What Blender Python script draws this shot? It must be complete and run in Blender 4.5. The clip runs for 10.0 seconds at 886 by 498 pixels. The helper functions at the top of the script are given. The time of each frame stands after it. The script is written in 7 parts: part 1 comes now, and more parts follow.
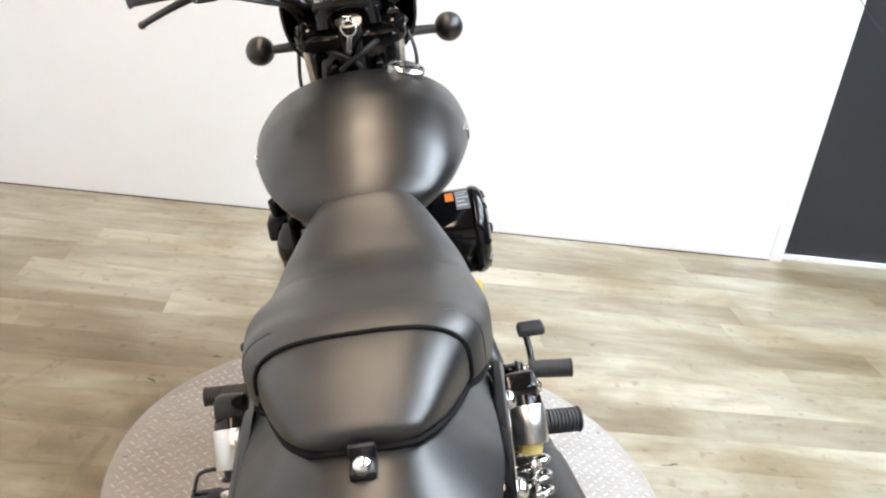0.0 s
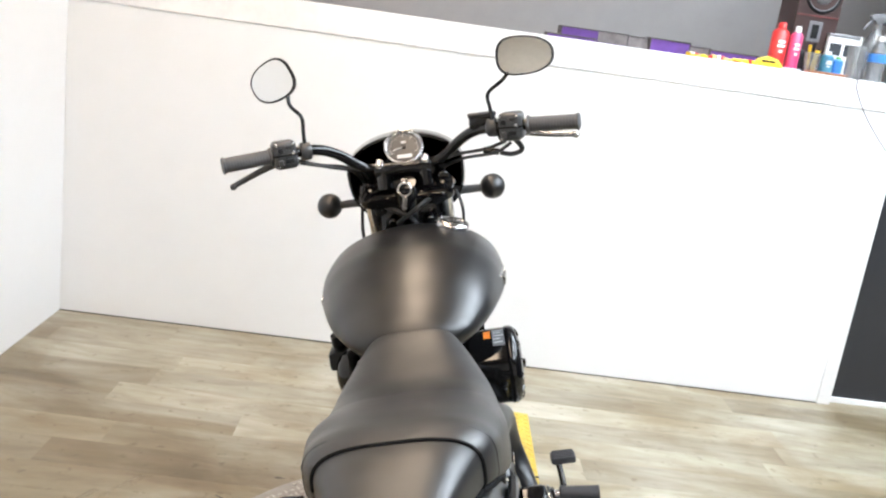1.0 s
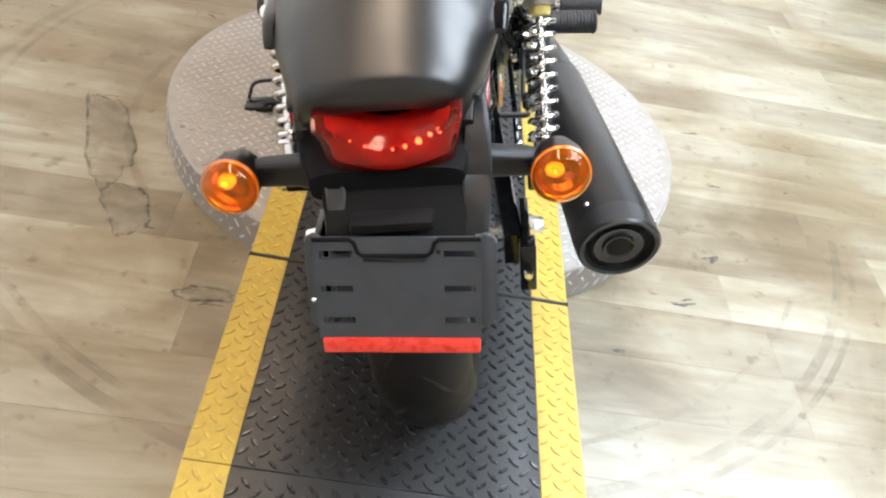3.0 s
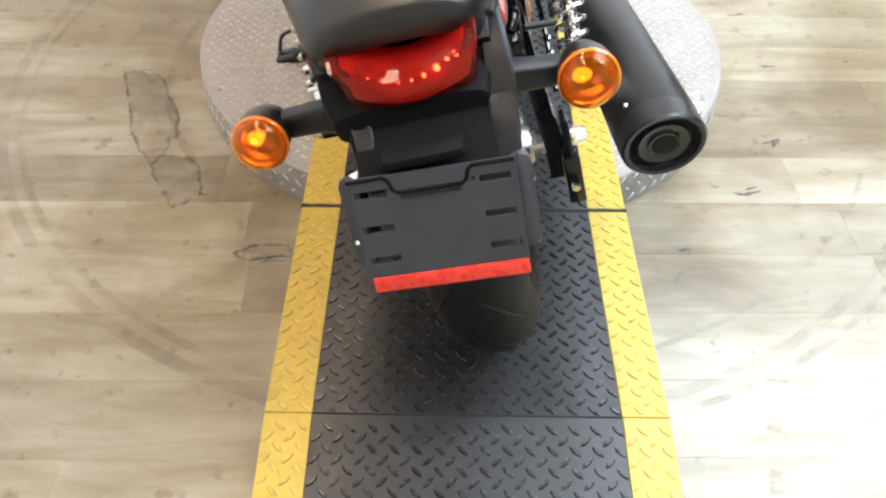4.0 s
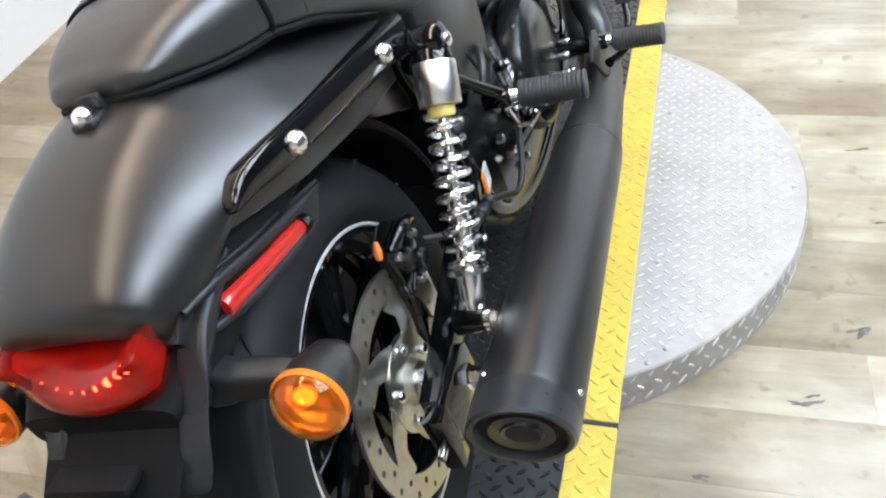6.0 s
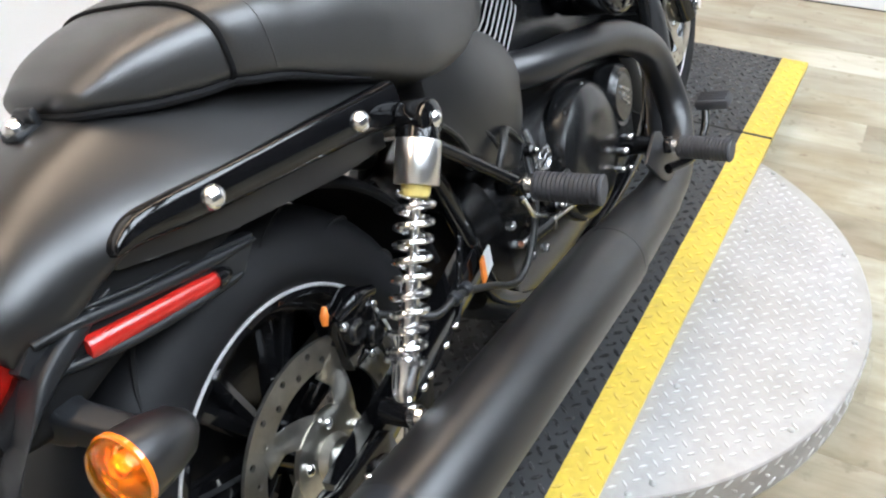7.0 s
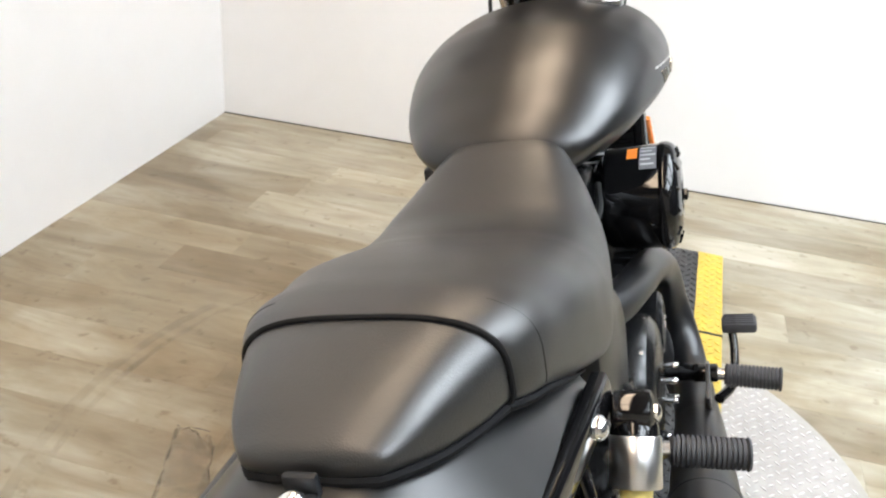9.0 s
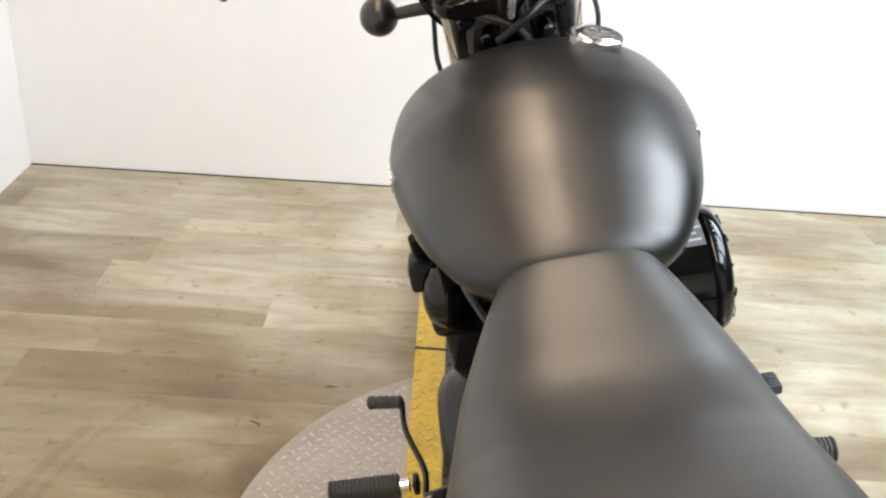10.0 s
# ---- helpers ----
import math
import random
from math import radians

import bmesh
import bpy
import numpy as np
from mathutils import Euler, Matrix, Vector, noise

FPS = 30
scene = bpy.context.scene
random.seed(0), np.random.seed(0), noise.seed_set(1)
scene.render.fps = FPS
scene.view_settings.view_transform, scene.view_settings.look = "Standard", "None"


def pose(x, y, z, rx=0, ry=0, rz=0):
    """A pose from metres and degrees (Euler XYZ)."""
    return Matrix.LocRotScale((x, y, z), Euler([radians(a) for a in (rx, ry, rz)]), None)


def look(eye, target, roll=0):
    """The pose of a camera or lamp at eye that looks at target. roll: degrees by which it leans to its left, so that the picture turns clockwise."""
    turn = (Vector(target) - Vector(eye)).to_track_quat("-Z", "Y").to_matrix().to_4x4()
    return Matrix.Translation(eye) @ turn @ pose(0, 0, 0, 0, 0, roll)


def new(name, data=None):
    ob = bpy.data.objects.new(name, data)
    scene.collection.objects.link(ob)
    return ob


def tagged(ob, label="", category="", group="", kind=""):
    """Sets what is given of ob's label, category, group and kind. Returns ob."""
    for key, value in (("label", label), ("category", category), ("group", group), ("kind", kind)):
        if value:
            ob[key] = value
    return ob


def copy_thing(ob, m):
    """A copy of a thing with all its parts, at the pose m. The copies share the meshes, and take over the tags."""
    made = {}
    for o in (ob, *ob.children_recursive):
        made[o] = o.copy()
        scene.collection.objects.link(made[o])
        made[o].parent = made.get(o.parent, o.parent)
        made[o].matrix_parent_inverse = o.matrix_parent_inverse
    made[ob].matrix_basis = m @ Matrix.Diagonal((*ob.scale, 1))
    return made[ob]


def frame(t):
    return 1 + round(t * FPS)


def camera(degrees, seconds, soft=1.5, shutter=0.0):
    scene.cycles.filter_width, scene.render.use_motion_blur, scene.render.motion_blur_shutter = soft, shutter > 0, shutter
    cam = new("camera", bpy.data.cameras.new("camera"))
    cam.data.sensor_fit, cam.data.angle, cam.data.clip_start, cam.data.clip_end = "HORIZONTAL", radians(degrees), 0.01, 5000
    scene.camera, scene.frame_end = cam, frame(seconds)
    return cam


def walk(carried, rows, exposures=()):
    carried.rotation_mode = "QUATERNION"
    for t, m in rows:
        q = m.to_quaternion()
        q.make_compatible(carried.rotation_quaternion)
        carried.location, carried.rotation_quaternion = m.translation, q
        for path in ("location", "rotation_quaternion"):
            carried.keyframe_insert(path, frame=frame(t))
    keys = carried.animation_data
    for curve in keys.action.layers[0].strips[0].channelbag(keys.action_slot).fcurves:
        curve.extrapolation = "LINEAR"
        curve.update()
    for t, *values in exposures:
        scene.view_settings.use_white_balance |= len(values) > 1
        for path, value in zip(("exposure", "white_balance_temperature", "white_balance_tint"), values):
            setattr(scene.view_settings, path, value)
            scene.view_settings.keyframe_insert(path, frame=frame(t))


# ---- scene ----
cam = camera(54.5, 10.0, soft=2.2)
METRES, EYE, TILT, LEAN, TURN = 1.6, 1.6, -26.0, 0.0, 0.0
PATH = [
    (0, (-0.16, -1.598, 1.333), (0.055, 0.236, 0.565), 9.0),
    (0.3, (-0.173, -1.715, 1.36), (0.066, 0.149, 0.675), 9.7),
    (0.5, (-0.174, -1.763, 1.387), (0.009, 0.138, 0.792), 8.4),
    (0.6, (-0.163, -1.778, 1.402), (-0.026, 0.146, 0.873), 8.6),
    (0.8, (-0.136, -1.804, 1.414), (-0.074, 0.138, 0.936), 7.9),
    (1, (-0.127, -1.831, 1.425), (-0.102, 0.107, 0.932), 8.1),
    (1.3, (-0.112, -1.838, 1.377), (-0.101, 0.065, 0.761), 9.4),
    (1.5, (-0.102, -1.857, 1.362), (-0.098, 0.006, 0.636), 9.6),
    (2, (-0.095, -1.862, 1.279), (-0.034, -0.121, 0.298), 10.6),
    (2.4, (-0.086, -1.864, 1.239), (0.021, -0.207, 0.124), 11.4),
    (2.5, (-0.087, -1.866, 1.232), (0.031, -0.236, 0.078), 11.0),
    (3, (-0.082, -1.876, 1.197), (0.079, -0.34, -0.074), 13.2),
    (3.2, (-0.08, -1.878, 1.191), (0.08, -0.378, -0.122), 13.1),
    (4.3, (-0.006, -1.865, 1.195), (-0.02, -0.45, -0.218), -1.0),
    (4.5, (0.073, -1.865, 1.2), (0.02, -0.389, -0.148), 2.4),
    (4.7, (0.137, -1.846, 1.196), (0.036, -0.344, -0.121), 2.4),
    (5, (0.188, -1.764, 1.198), (-0.09, -0.285, -0.119), -3.7),
    (5.3, (0.237, -1.649, 1.215), (-0.095, -0.178, -0.098), -3.1),
    (5.5, (0.263, -1.588, 1.22), (-0.077, -0.128, -0.105), -7.0),
    (5.7, (0.296, -1.544, 1.217), (-0.093, -0.099, -0.111), -8.4),
    (6.8, (0.51, -1.361, 1.21), (-0.298, -0.024, -0.04), -3.9),
    (7, (0.517, -1.344, 1.212), (-0.276, 0.018, -0.019), -2.0),
    (7.2, (0.52, -1.341, 1.227), (-0.263, 0.05, 0.021), -2.2),
    (7.5, (0.504, -1.335, 1.222), (-0.256, 0.105, 0.061), -1.2),
    (7.8, (0.458, -1.347, 1.235), (-0.255, 0.188, 0.17), 0.9),
    (8, (0.414, -1.364, 1.278), (-0.289, 0.221, 0.282), 3.5),
    (8.3, (0.319, -1.404, 1.277), (-0.305, 0.233, 0.313), 3.7),
    (8.5, (0.236, -1.403, 1.276), (-0.335, 0.252, 0.308), 3.5),
    (8.7, (0.174, -1.401, 1.287), (-0.358, 0.281, 0.345), 1.7),
    (9, (0.054, -1.344, 1.266), (-0.376, 0.369, 0.329), 5.2),
    (9.5, (-0.123, -1.171, 1.239), (-0.357, 0.617, 0.374), 6.5),
    (9.8, (-0.221, -1.096, 1.258), (-0.301, 0.679, 0.339), 6.1),
    (10, (-0.301, -1.065, 1.271), (-0.262, 0.704, 0.338), 5.0),
]
walk(cam, [(t, look(eye, target, roll)) for t, eye, target, roll in PATH], exposures=[(0, -0.20, 6130, 10), (1.0, -0.22, 6120, 10), (2.0, -0.08, 6100, 10), (3.0, -0.04, 6120, 10), (4.5, -0.04, 6020, 10), (5.5, -0.06, 5840, 10), (7.0, -0.14, 6020, 10), (8.0, -0.18, 6160, 10), (10.0, -0.18, 6300, 10)])

# ---- world and lights: a closed showroom lit by warm ceiling lights, round downlights and added white panels ----
world = bpy.data.worlds.new("showroom_sky")
world.use_nodes = True
scene.world = world
wn = world.node_tree.nodes
sky = wn.new("ShaderNodeTexSky")
sky.sky_type, sky.sun_disc, sky.sun_elevation, sky.sun_rotation = "NISHITA", False, radians(40), radians(200)
world.node_tree.links.new(sky.outputs[0], wn["Background"].inputs[0])
wn["Background"].inputs[1].default_value = 0.12
scene.view_settings.exposure = -0.05

# rows of round ceiling downlights over the open side of the showroom: places of the glowing discs
DOWNLIGHTS = [(x, -3.1 + 0.5 * k) for x in (0.62, 3.32) for k in range(10)]


# ---- materials ----
def nodes_of(name):
    m = bpy.data.materials.new(name)
    m.use_nodes = True
    t = m.node_tree
    return m, t, t.nodes["Principled BSDF"]


def link(t, a, b):
    t.links.new(a, b)


def noise_node(t, scale, detail=4.0, rough=0.55, coord="Object", stretch=None):
    tc = t.nodes.new("ShaderNodeTexCoord")
    n = t.nodes.new("ShaderNodeTexNoise")
    n.inputs["Scale"].default_value, n.inputs["Detail"].default_value, n.inputs["Roughness"].default_value = scale, detail, rough
    if stretch:
        mp = t.nodes.new("ShaderNodeMapping")
        mp.inputs["Scale"].default_value = stretch
        link(t, tc.outputs[coord], mp.inputs[0])
        link(t, mp.outputs[0], n.inputs[0])
    else:
        link(t, tc.outputs[coord], n.inputs[0])
    return n


def ramp(t, src, *stops):
    r = t.nodes.new("ShaderNodeValToRGB")
    els = r.color_ramp.elements
    while len(els) < len(stops):
        els.new(0.5)
    for e, (p, c) in zip(els, stops):
        e.position, e.color = p, (*c, 1) if len(c) == 3 else c
    link(t, src, r.inputs[0])
    return r


def mixer(t, kind, fac, a, b):
    m = t.nodes.new("ShaderNodeMixRGB")
    m.blend_type = kind
    for sock, v in ((m.inputs[0], fac), (m.inputs[1], a), (m.inputs[2], b)):
        if isinstance(v, (int, float)):
            sock.default_value = v
        elif isinstance(v, tuple):
            sock.default_value = (*v, 1)
        else:
            link(t, v, sock)
    return m


def bump(t, p, src, strength, dist=0.001):
    b = t.nodes.new("ShaderNodeBump")
    b.inputs["Strength"].default_value, b.inputs["Distance"].default_value = strength, dist
    link(t, src, b.inputs["Height"])
    link(t, b.outputs[0], p.inputs["Normal"])
    return b


def plain(name, colour, rough=0.5, metal=0.0, var=0.12, scale=30.0, fine=400.0, relief=0.1, coat=0.0, coat_rough=0.1, spread=0.12, emit=None, spec=0.5):
    """Paint, plastic, rubber or metal: base colour with two scales of variation in colour, roughness and relief."""
    m, t, p = nodes_of(name)
    big, small = noise_node(t, scale), noise_node(t, fine, 2.0)
    lo, hi = tuple(c * (1 - var) for c in colour), tuple(min(1.0, c * (1 + var)) for c in colour)
    col = ramp(t, big.outputs[0], (0.3, lo), (0.7, hi))
    link(t, col.outputs[0], p.inputs["Base Color"])
    rr = ramp(t, big.outputs[0], (0.25, (max(0.02, rough * (1 - spread)),) * 3), (0.75, (min(1, rough * (1 + spread)),) * 3))
    link(t, rr.outputs[0], p.inputs["Roughness"])
    p.inputs["Metallic"].default_value = metal
    p.inputs["Specular IOR Level"].default_value = spec
    if coat:
        p.inputs["Coat Weight"].default_value, p.inputs["Coat Roughness"].default_value = coat, coat_rough
    if relief:
        bump(t, p, small.outputs[0], relief, 0.0006)
    if emit:
        p.inputs["Emission Color"].default_value, p.inputs["Emission Strength"].default_value = (*emit[0], 1), emit[1]
    return m


DENIM = plain("satin_black_denim_paint", (0.006, 0.006, 0.0065), 0.335, 0.0, 0.1, 4, 300, 0.0, spread=0.0, spec=0.8)
GLOSS = plain("gloss_black_enamel", (0.004, 0.004, 0.0045), 0.06, 0.0, 0.2, 20, 300, 0.0)
SATIN = plain("satin_black_pipe_coating", (0.008, 0.008, 0.009), 0.36, 0.0, 0.15, 12, 700, 0.04, spec=0.7)
PLASTIC = plain("grained_black_plastic", (0.010, 0.0108, 0.0125), 0.42, 0.0, 0.15, 40, 1500, 0.12, spec=0.35)
PLATEBLACK = plain("moulded_plate_holder_black", (0.044, 0.049, 0.059), 0.42, 0.0, 0.12, 40, 1500, 0.1)
ENGINE = plain("black_powder_coat", (0.006, 0.006, 0.0065), 0.24, 0.0, 0.2, 30, 1200, 0.05, spec=0.55)
RUBBER = plain("peg_rubber", (0.034, 0.035, 0.040), 0.6, 0.0, 0.2, 60, 900, 0.15)
TYRE = plain("tyre_rubber", (0.0095, 0.0095, 0.0105), 0.55, 0.0, 0.25, 25, 500, 0.2, spec=0.18)
GRIPRUBBER = plain("grey_grip_rubber", (0.075, 0.075, 0.079), 0.5, 0.0, 0.15, 60, 900, 0.1)
SWITCHGREY = plain("dark_grey_switch_casting", (0.040, 0.041, 0.044), 0.30, 0.0, 0.2, 60, 900, 0.08, spec=0.7)
CHROME = plain("chrome_plate", (0.88, 0.88, 0.89), 0.21, 1.0, 0.03, 40, 300, 0.0, spread=0.15)
STEEL = plain("brushed_disc_steel", (0.50, 0.48, 0.43), 0.33, 1.0, 0.12, 60, 500, 0.1)
ALLOY = plain("machined_alloy", (0.62, 0.62, 0.63), 0.26, 1.0, 0.08, 80, 500, 0.06)
SHROUD = plain("satin_chrome_shroud", (0.78, 0.77, 0.76), 0.30, 1.0, 0.03, 40, 300, 0.0, spread=0.1)
ALLOY_EDGE = plain("fin_alloy", (0.70, 0.70, 0.71), 0.38, 0.6, 0.1, 60, 500, 0.05)
GREYCAP = plain("dark_grey_end_cap", (0.02, 0.022, 0.026), 0.3, 0.0, 0.12, 40, 800, 0.05)
DULL = plain("dull_inner_black", (0.006, 0.006, 0.0065), 0.7, 0.0, 0.2, 30, 900, 0.1, spec=0.12)
# near-black for bore soot; also paints depth shade in solid holes, slots and grooves
BLACKHOLE = plain("bore_soot_and_recess_black", (0.004, 0.004, 0.004), 0.9, 0.0, 0.2, 40, 500, 0.1)
STICKER = plain("white_label_film", (0.55, 0.55, 0.55), 0.4, 0.0, 0.06, 50, 400, 0.03)
GREYFILM = plain("grey_film", (0.16, 0.16, 0.17), 0.35, 0.0, 0.1, 50, 400, 0.03)
ORANGE = plain("orange_label_film", (0.72, 0.20, 0.03), 0.4, 0.0, 0.08, 50, 400, 0.03)
YELLOWMARK = plain("yellow_paint_mark", (0.62, 0.50, 0.16), 0.5, 0.0, 0.15, 60, 400, 0.1)
REDSTRIP = plain("red_reflector_plastic", (0.75, 0.035, 0.02), 0.28, 0.0, 0.08, 120, 800, 0.2, coat=0.6)
REFLECTRED = plain("deep_red_reflector", (0.40, 0.014, 0.009), 0.22, 0.0, 0.08, 160, 900, 0.15, coat=0.5)
CABLE = plain("cable_sheath", (0.012, 0.012, 0.012), 0.4, 0.0, 0.1, 60, 500, 0.05)


def vinyl():
    m, t, p = nodes_of("seat_vinyl")
    big, grain = noise_node(t, 6, 3), t.nodes.new("ShaderNodeTexVoronoi")
    tc = t.nodes.new("ShaderNodeTexCoord")
    link(t, tc.outputs["Object"], grain.inputs["Vector"])
    grain.inputs["Scale"].default_value = 650
    col = ramp(t, big.outputs[0], (0.3, (0.013, 0.0125, 0.0124)), (0.7, (0.019, 0.0182, 0.0178)))
    link(t, col.outputs[0], p.inputs["Base Color"])
    rr = ramp(t, big.outputs[0], (0.3, (0.35,) * 3), (0.7, (0.43,) * 3))
    link(t, rr.outputs[0], p.inputs["Roughness"])
    p.inputs["Specular IOR Level"].default_value = 0.90
    bump(t, p, grain.outputs["Distance"], 0.18, 0.0008)
    return m


VINYL = vinyl()


def lens(name, colour, rough=0.06, trans=0.55, emit=0.0):
    m, t, p = nodes_of(name)
    n = noise_node(t, 90, 2)
    col = ramp(t, n.outputs[0], (0.3, tuple(c * 0.75 for c in colour)), (0.7, colour))
    link(t, col.outputs[0], p.inputs["Base Color"])
    p.inputs["Roughness"].default_value, p.inputs["Transmission Weight"].default_value, p.inputs["IOR"].default_value = rough, trans, 1.38
    if emit:
        link(t, col.outputs[0], p.inputs["Emission Color"])
        p.inputs["Emission Strength"].default_value = emit
    return m


RED_LENS = lens("red_lamp_lens", (0.85, 0.060, 0.040), 0.05, 0.90)
# the faint emission paints brightness into the amber plastic
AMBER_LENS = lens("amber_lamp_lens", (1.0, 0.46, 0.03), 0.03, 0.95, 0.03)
REFLECTOR = plain("lamp_bowl_silver", (0.9, 0.88, 0.84), 0.15, 1.0, 0.03, 60, 300, 0.02)
RED_GLOW = plain("lit_red_diffuser", (0.42, 0.014, 0.010), 0.35, 0.0, 0.30, 45, 300, 0.0, emit=((1.0, 0.045, 0.025), 0.06))
LED = plain("tail_diode", (1.0, 0.5, 0.3), 0.3, 0, 0.02, 60, 300, 0, emit=((1.0, 0.36, 0.10), 8.0))
AMBER_BOWL = plain("amber_tinted_bowl", (1.0, 0.80, 0.45), 0.14, 0.95, 0.10, 90, 300, 0.0)
AMBER_RIM = plain("amber_lens_rim", (0.75, 0.17, 0.008), 0.12, 0.0, 0.06, 80, 300, 0.0, coat=0.5)
# emission paints the bright yellow burst seen through the unlit signal lens
BULB = plain("amber_bulb_painted_glow", (1.0, 0.62, 0.12), 0.2, 0.0, 0.05, 60, 300, 0.0, emit=((1.0, 0.50, 0.06), 9.0))


def mirror_glass():
    m, t, p = nodes_of("mirror_silver")
    p.inputs["Base Color"].default_value = (0.86, 0.86, 0.85, 1)
    p.inputs["Metallic"].default_value, p.inputs["Roughness"].default_value = 1.0, 0.015
    return m


MIRROR = mirror_glass()


def planks():
    """Washed oak vinyl boards: long streaks, darker brown patches and a tone of its own for every board."""
    m, t, p = nodes_of("washed_oak_vinyl_board")
    info = t.nodes.new("ShaderNodeObjectInfo")
    tc = t.nodes.new("ShaderNodeTexCoord")
    off = t.nodes.new("ShaderNodeVectorMath")
    off.operation = "MULTIPLY_ADD"
    comb = t.nodes.new("ShaderNodeCombineXYZ")
    for i in range(3):
        link(t, info.outputs["Random"], comb.inputs[i])
    link(t, comb.outputs[0], off.inputs[0])
    off.inputs[1].default_value = (37.0, 53.0, 11.0)
    link(t, tc.outputs["Object"], off.inputs[2])

    def streak(scale, sx, sy, detail, dist=0.0):
        mp = t.nodes.new("ShaderNodeMapping")
        mp.inputs["Scale"].default_value = (sx, sy, 1)
        link(t, off.outputs[0], mp.inputs[0])
        n = t.nodes.new("ShaderNodeTexNoise")
        n.inputs["Scale"].default_value, n.inputs["Detail"].default_value, n.inputs["Distortion"].default_value = scale, detail, dist
        n.inputs["Roughness"].default_value = 0.6
        link(t, mp.outputs[0], n.inputs[0])
        return n

    broad, fine, patch = streak(3.0, 0.75, 3.2, 5, 1.1), streak(9.0, 0.35, 3.2, 4, 0.6), streak(1.7, 0.8, 2.4, 5, 0.9)
    geo = t.nodes.new("ShaderNodeNewGeometry")
    wide = t.nodes.new("ShaderNodeTexNoise")
    wide.inputs["Scale"].default_value, wide.inputs["Detail"].default_value, wide.inputs["Distortion"].default_value = 1.5, 6, 0.7
    link(t, geo.outputs["Position"], wide.inputs[0])
    knot = t.nodes.new("ShaderNodeTexNoise")
    knot.inputs["Scale"].default_value, knot.inputs["Detail"].default_value = 26.0, 5
    link(t, off.outputs[0], knot.inputs[0])
    base = ramp(t, broad.outputs[0], (0.24, (0.236, 0.210, 0.157)), (0.42, (0.323, 0.302, 0.242)), (0.58, (0.383, 0.366, 0.309)), (0.78, (0.436, 0.425, 0.372)))
    grain = ramp(t, fine.outputs[0], (0.3, (0.78, 0.74, 0.67)), (0.6, (1.0, 1.0, 1.0)))
    a = mixer(t, "MULTIPLY", 0.50, base.outputs[0], grain.outputs[0])
    brown = ramp(t, patch.outputs[0], (0.44, (1, 1, 1)), (0.64, (0.68, 0.59, 0.45)))
    b0 = mixer(t, "MULTIPLY", 0.72, a.outputs[0], brown.outputs[0])
    stain = ramp(t, wide.outputs[0], (0.34, (1.10, 1.10, 1.11)), (0.47, (0.97, 0.945, 0.90)), (0.60, (0.62, 0.52, 0.37)))
    b1 = mixer(t, "MULTIPLY", 0.75, b0.outputs[0], stain.outputs[0])
    # browner blotches, strongest near the turntable and fading outwards
    flat = t.nodes.new("ShaderNodeVectorMath")
    flat.operation = "LENGTH"
    link(t, geo.outputs["Position"], flat.inputs[0])
    reach = t.nodes.new("ShaderNodeMapRange")
    reach.inputs["From Min"].default_value, reach.inputs["From Max"].default_value = 0.60, 1.35
    reach.inputs["To Min"].default_value, reach.inputs["To Max"].default_value = 0.85, 0.0
    link(t, flat.outputs["Value"], reach.inputs[0])
    blot = t.nodes.new("ShaderNodeTexNoise")
    blot.inputs["Scale"].default_value, blot.inputs["Detail"].default_value, blot.inputs["Distortion"].default_value = 3.2, 7, 0.9
    link(t, geo.outputs["Position"], blot.inputs[0])
    browner = ramp(t, blot.outputs[0], (0.38, (1, 1, 1)), (0.50, (0.82, 0.77, 0.68)), (0.64, (0.58, 0.50, 0.39)))
    b1 = mixer(t, "MULTIPLY", reach.outputs[0], b1.outputs[0], browner.outputs[0])
    fleck = ramp(t, knot.outputs[0], (0.62, (1, 1, 1)), (0.72, (0.50, 0.43, 0.33)))
    b = mixer(t, "MULTIPLY", 0.60, b1.outputs[0], fleck.outputs[0])
    tone = ramp(t, info.outputs["Random"], (0.0, (0.78, 0.75, 0.70)), (0.25, (0.92, 0.905, 0.87)), (0.6, (1.03, 1.03, 1.01)), (1.0, (1.17, 1.17, 1.16)))
    c = mixer(t, "MULTIPLY", 1.0, b.outputs[0], tone.outputs[0])
    link(t, c.outputs[0], p.inputs["Base Color"])
    rr = ramp(t, fine.outputs[0], (0.3, (0.32,) * 3), (0.7, (0.46,) * 3))
    link(t, rr.outputs[0], p.inputs["Roughness"])
    p.inputs["Specular IOR Level"].default_value = 0.65
    bump(t, p, fine.outputs[0], 0.10, 0.001)
    return m


PLANK = planks()
SUBFLOOR = plain("dark_floor_joint", (0.10, 0.08, 0.055), 0.8, 0, 0.2, 10, 200, 0.1)


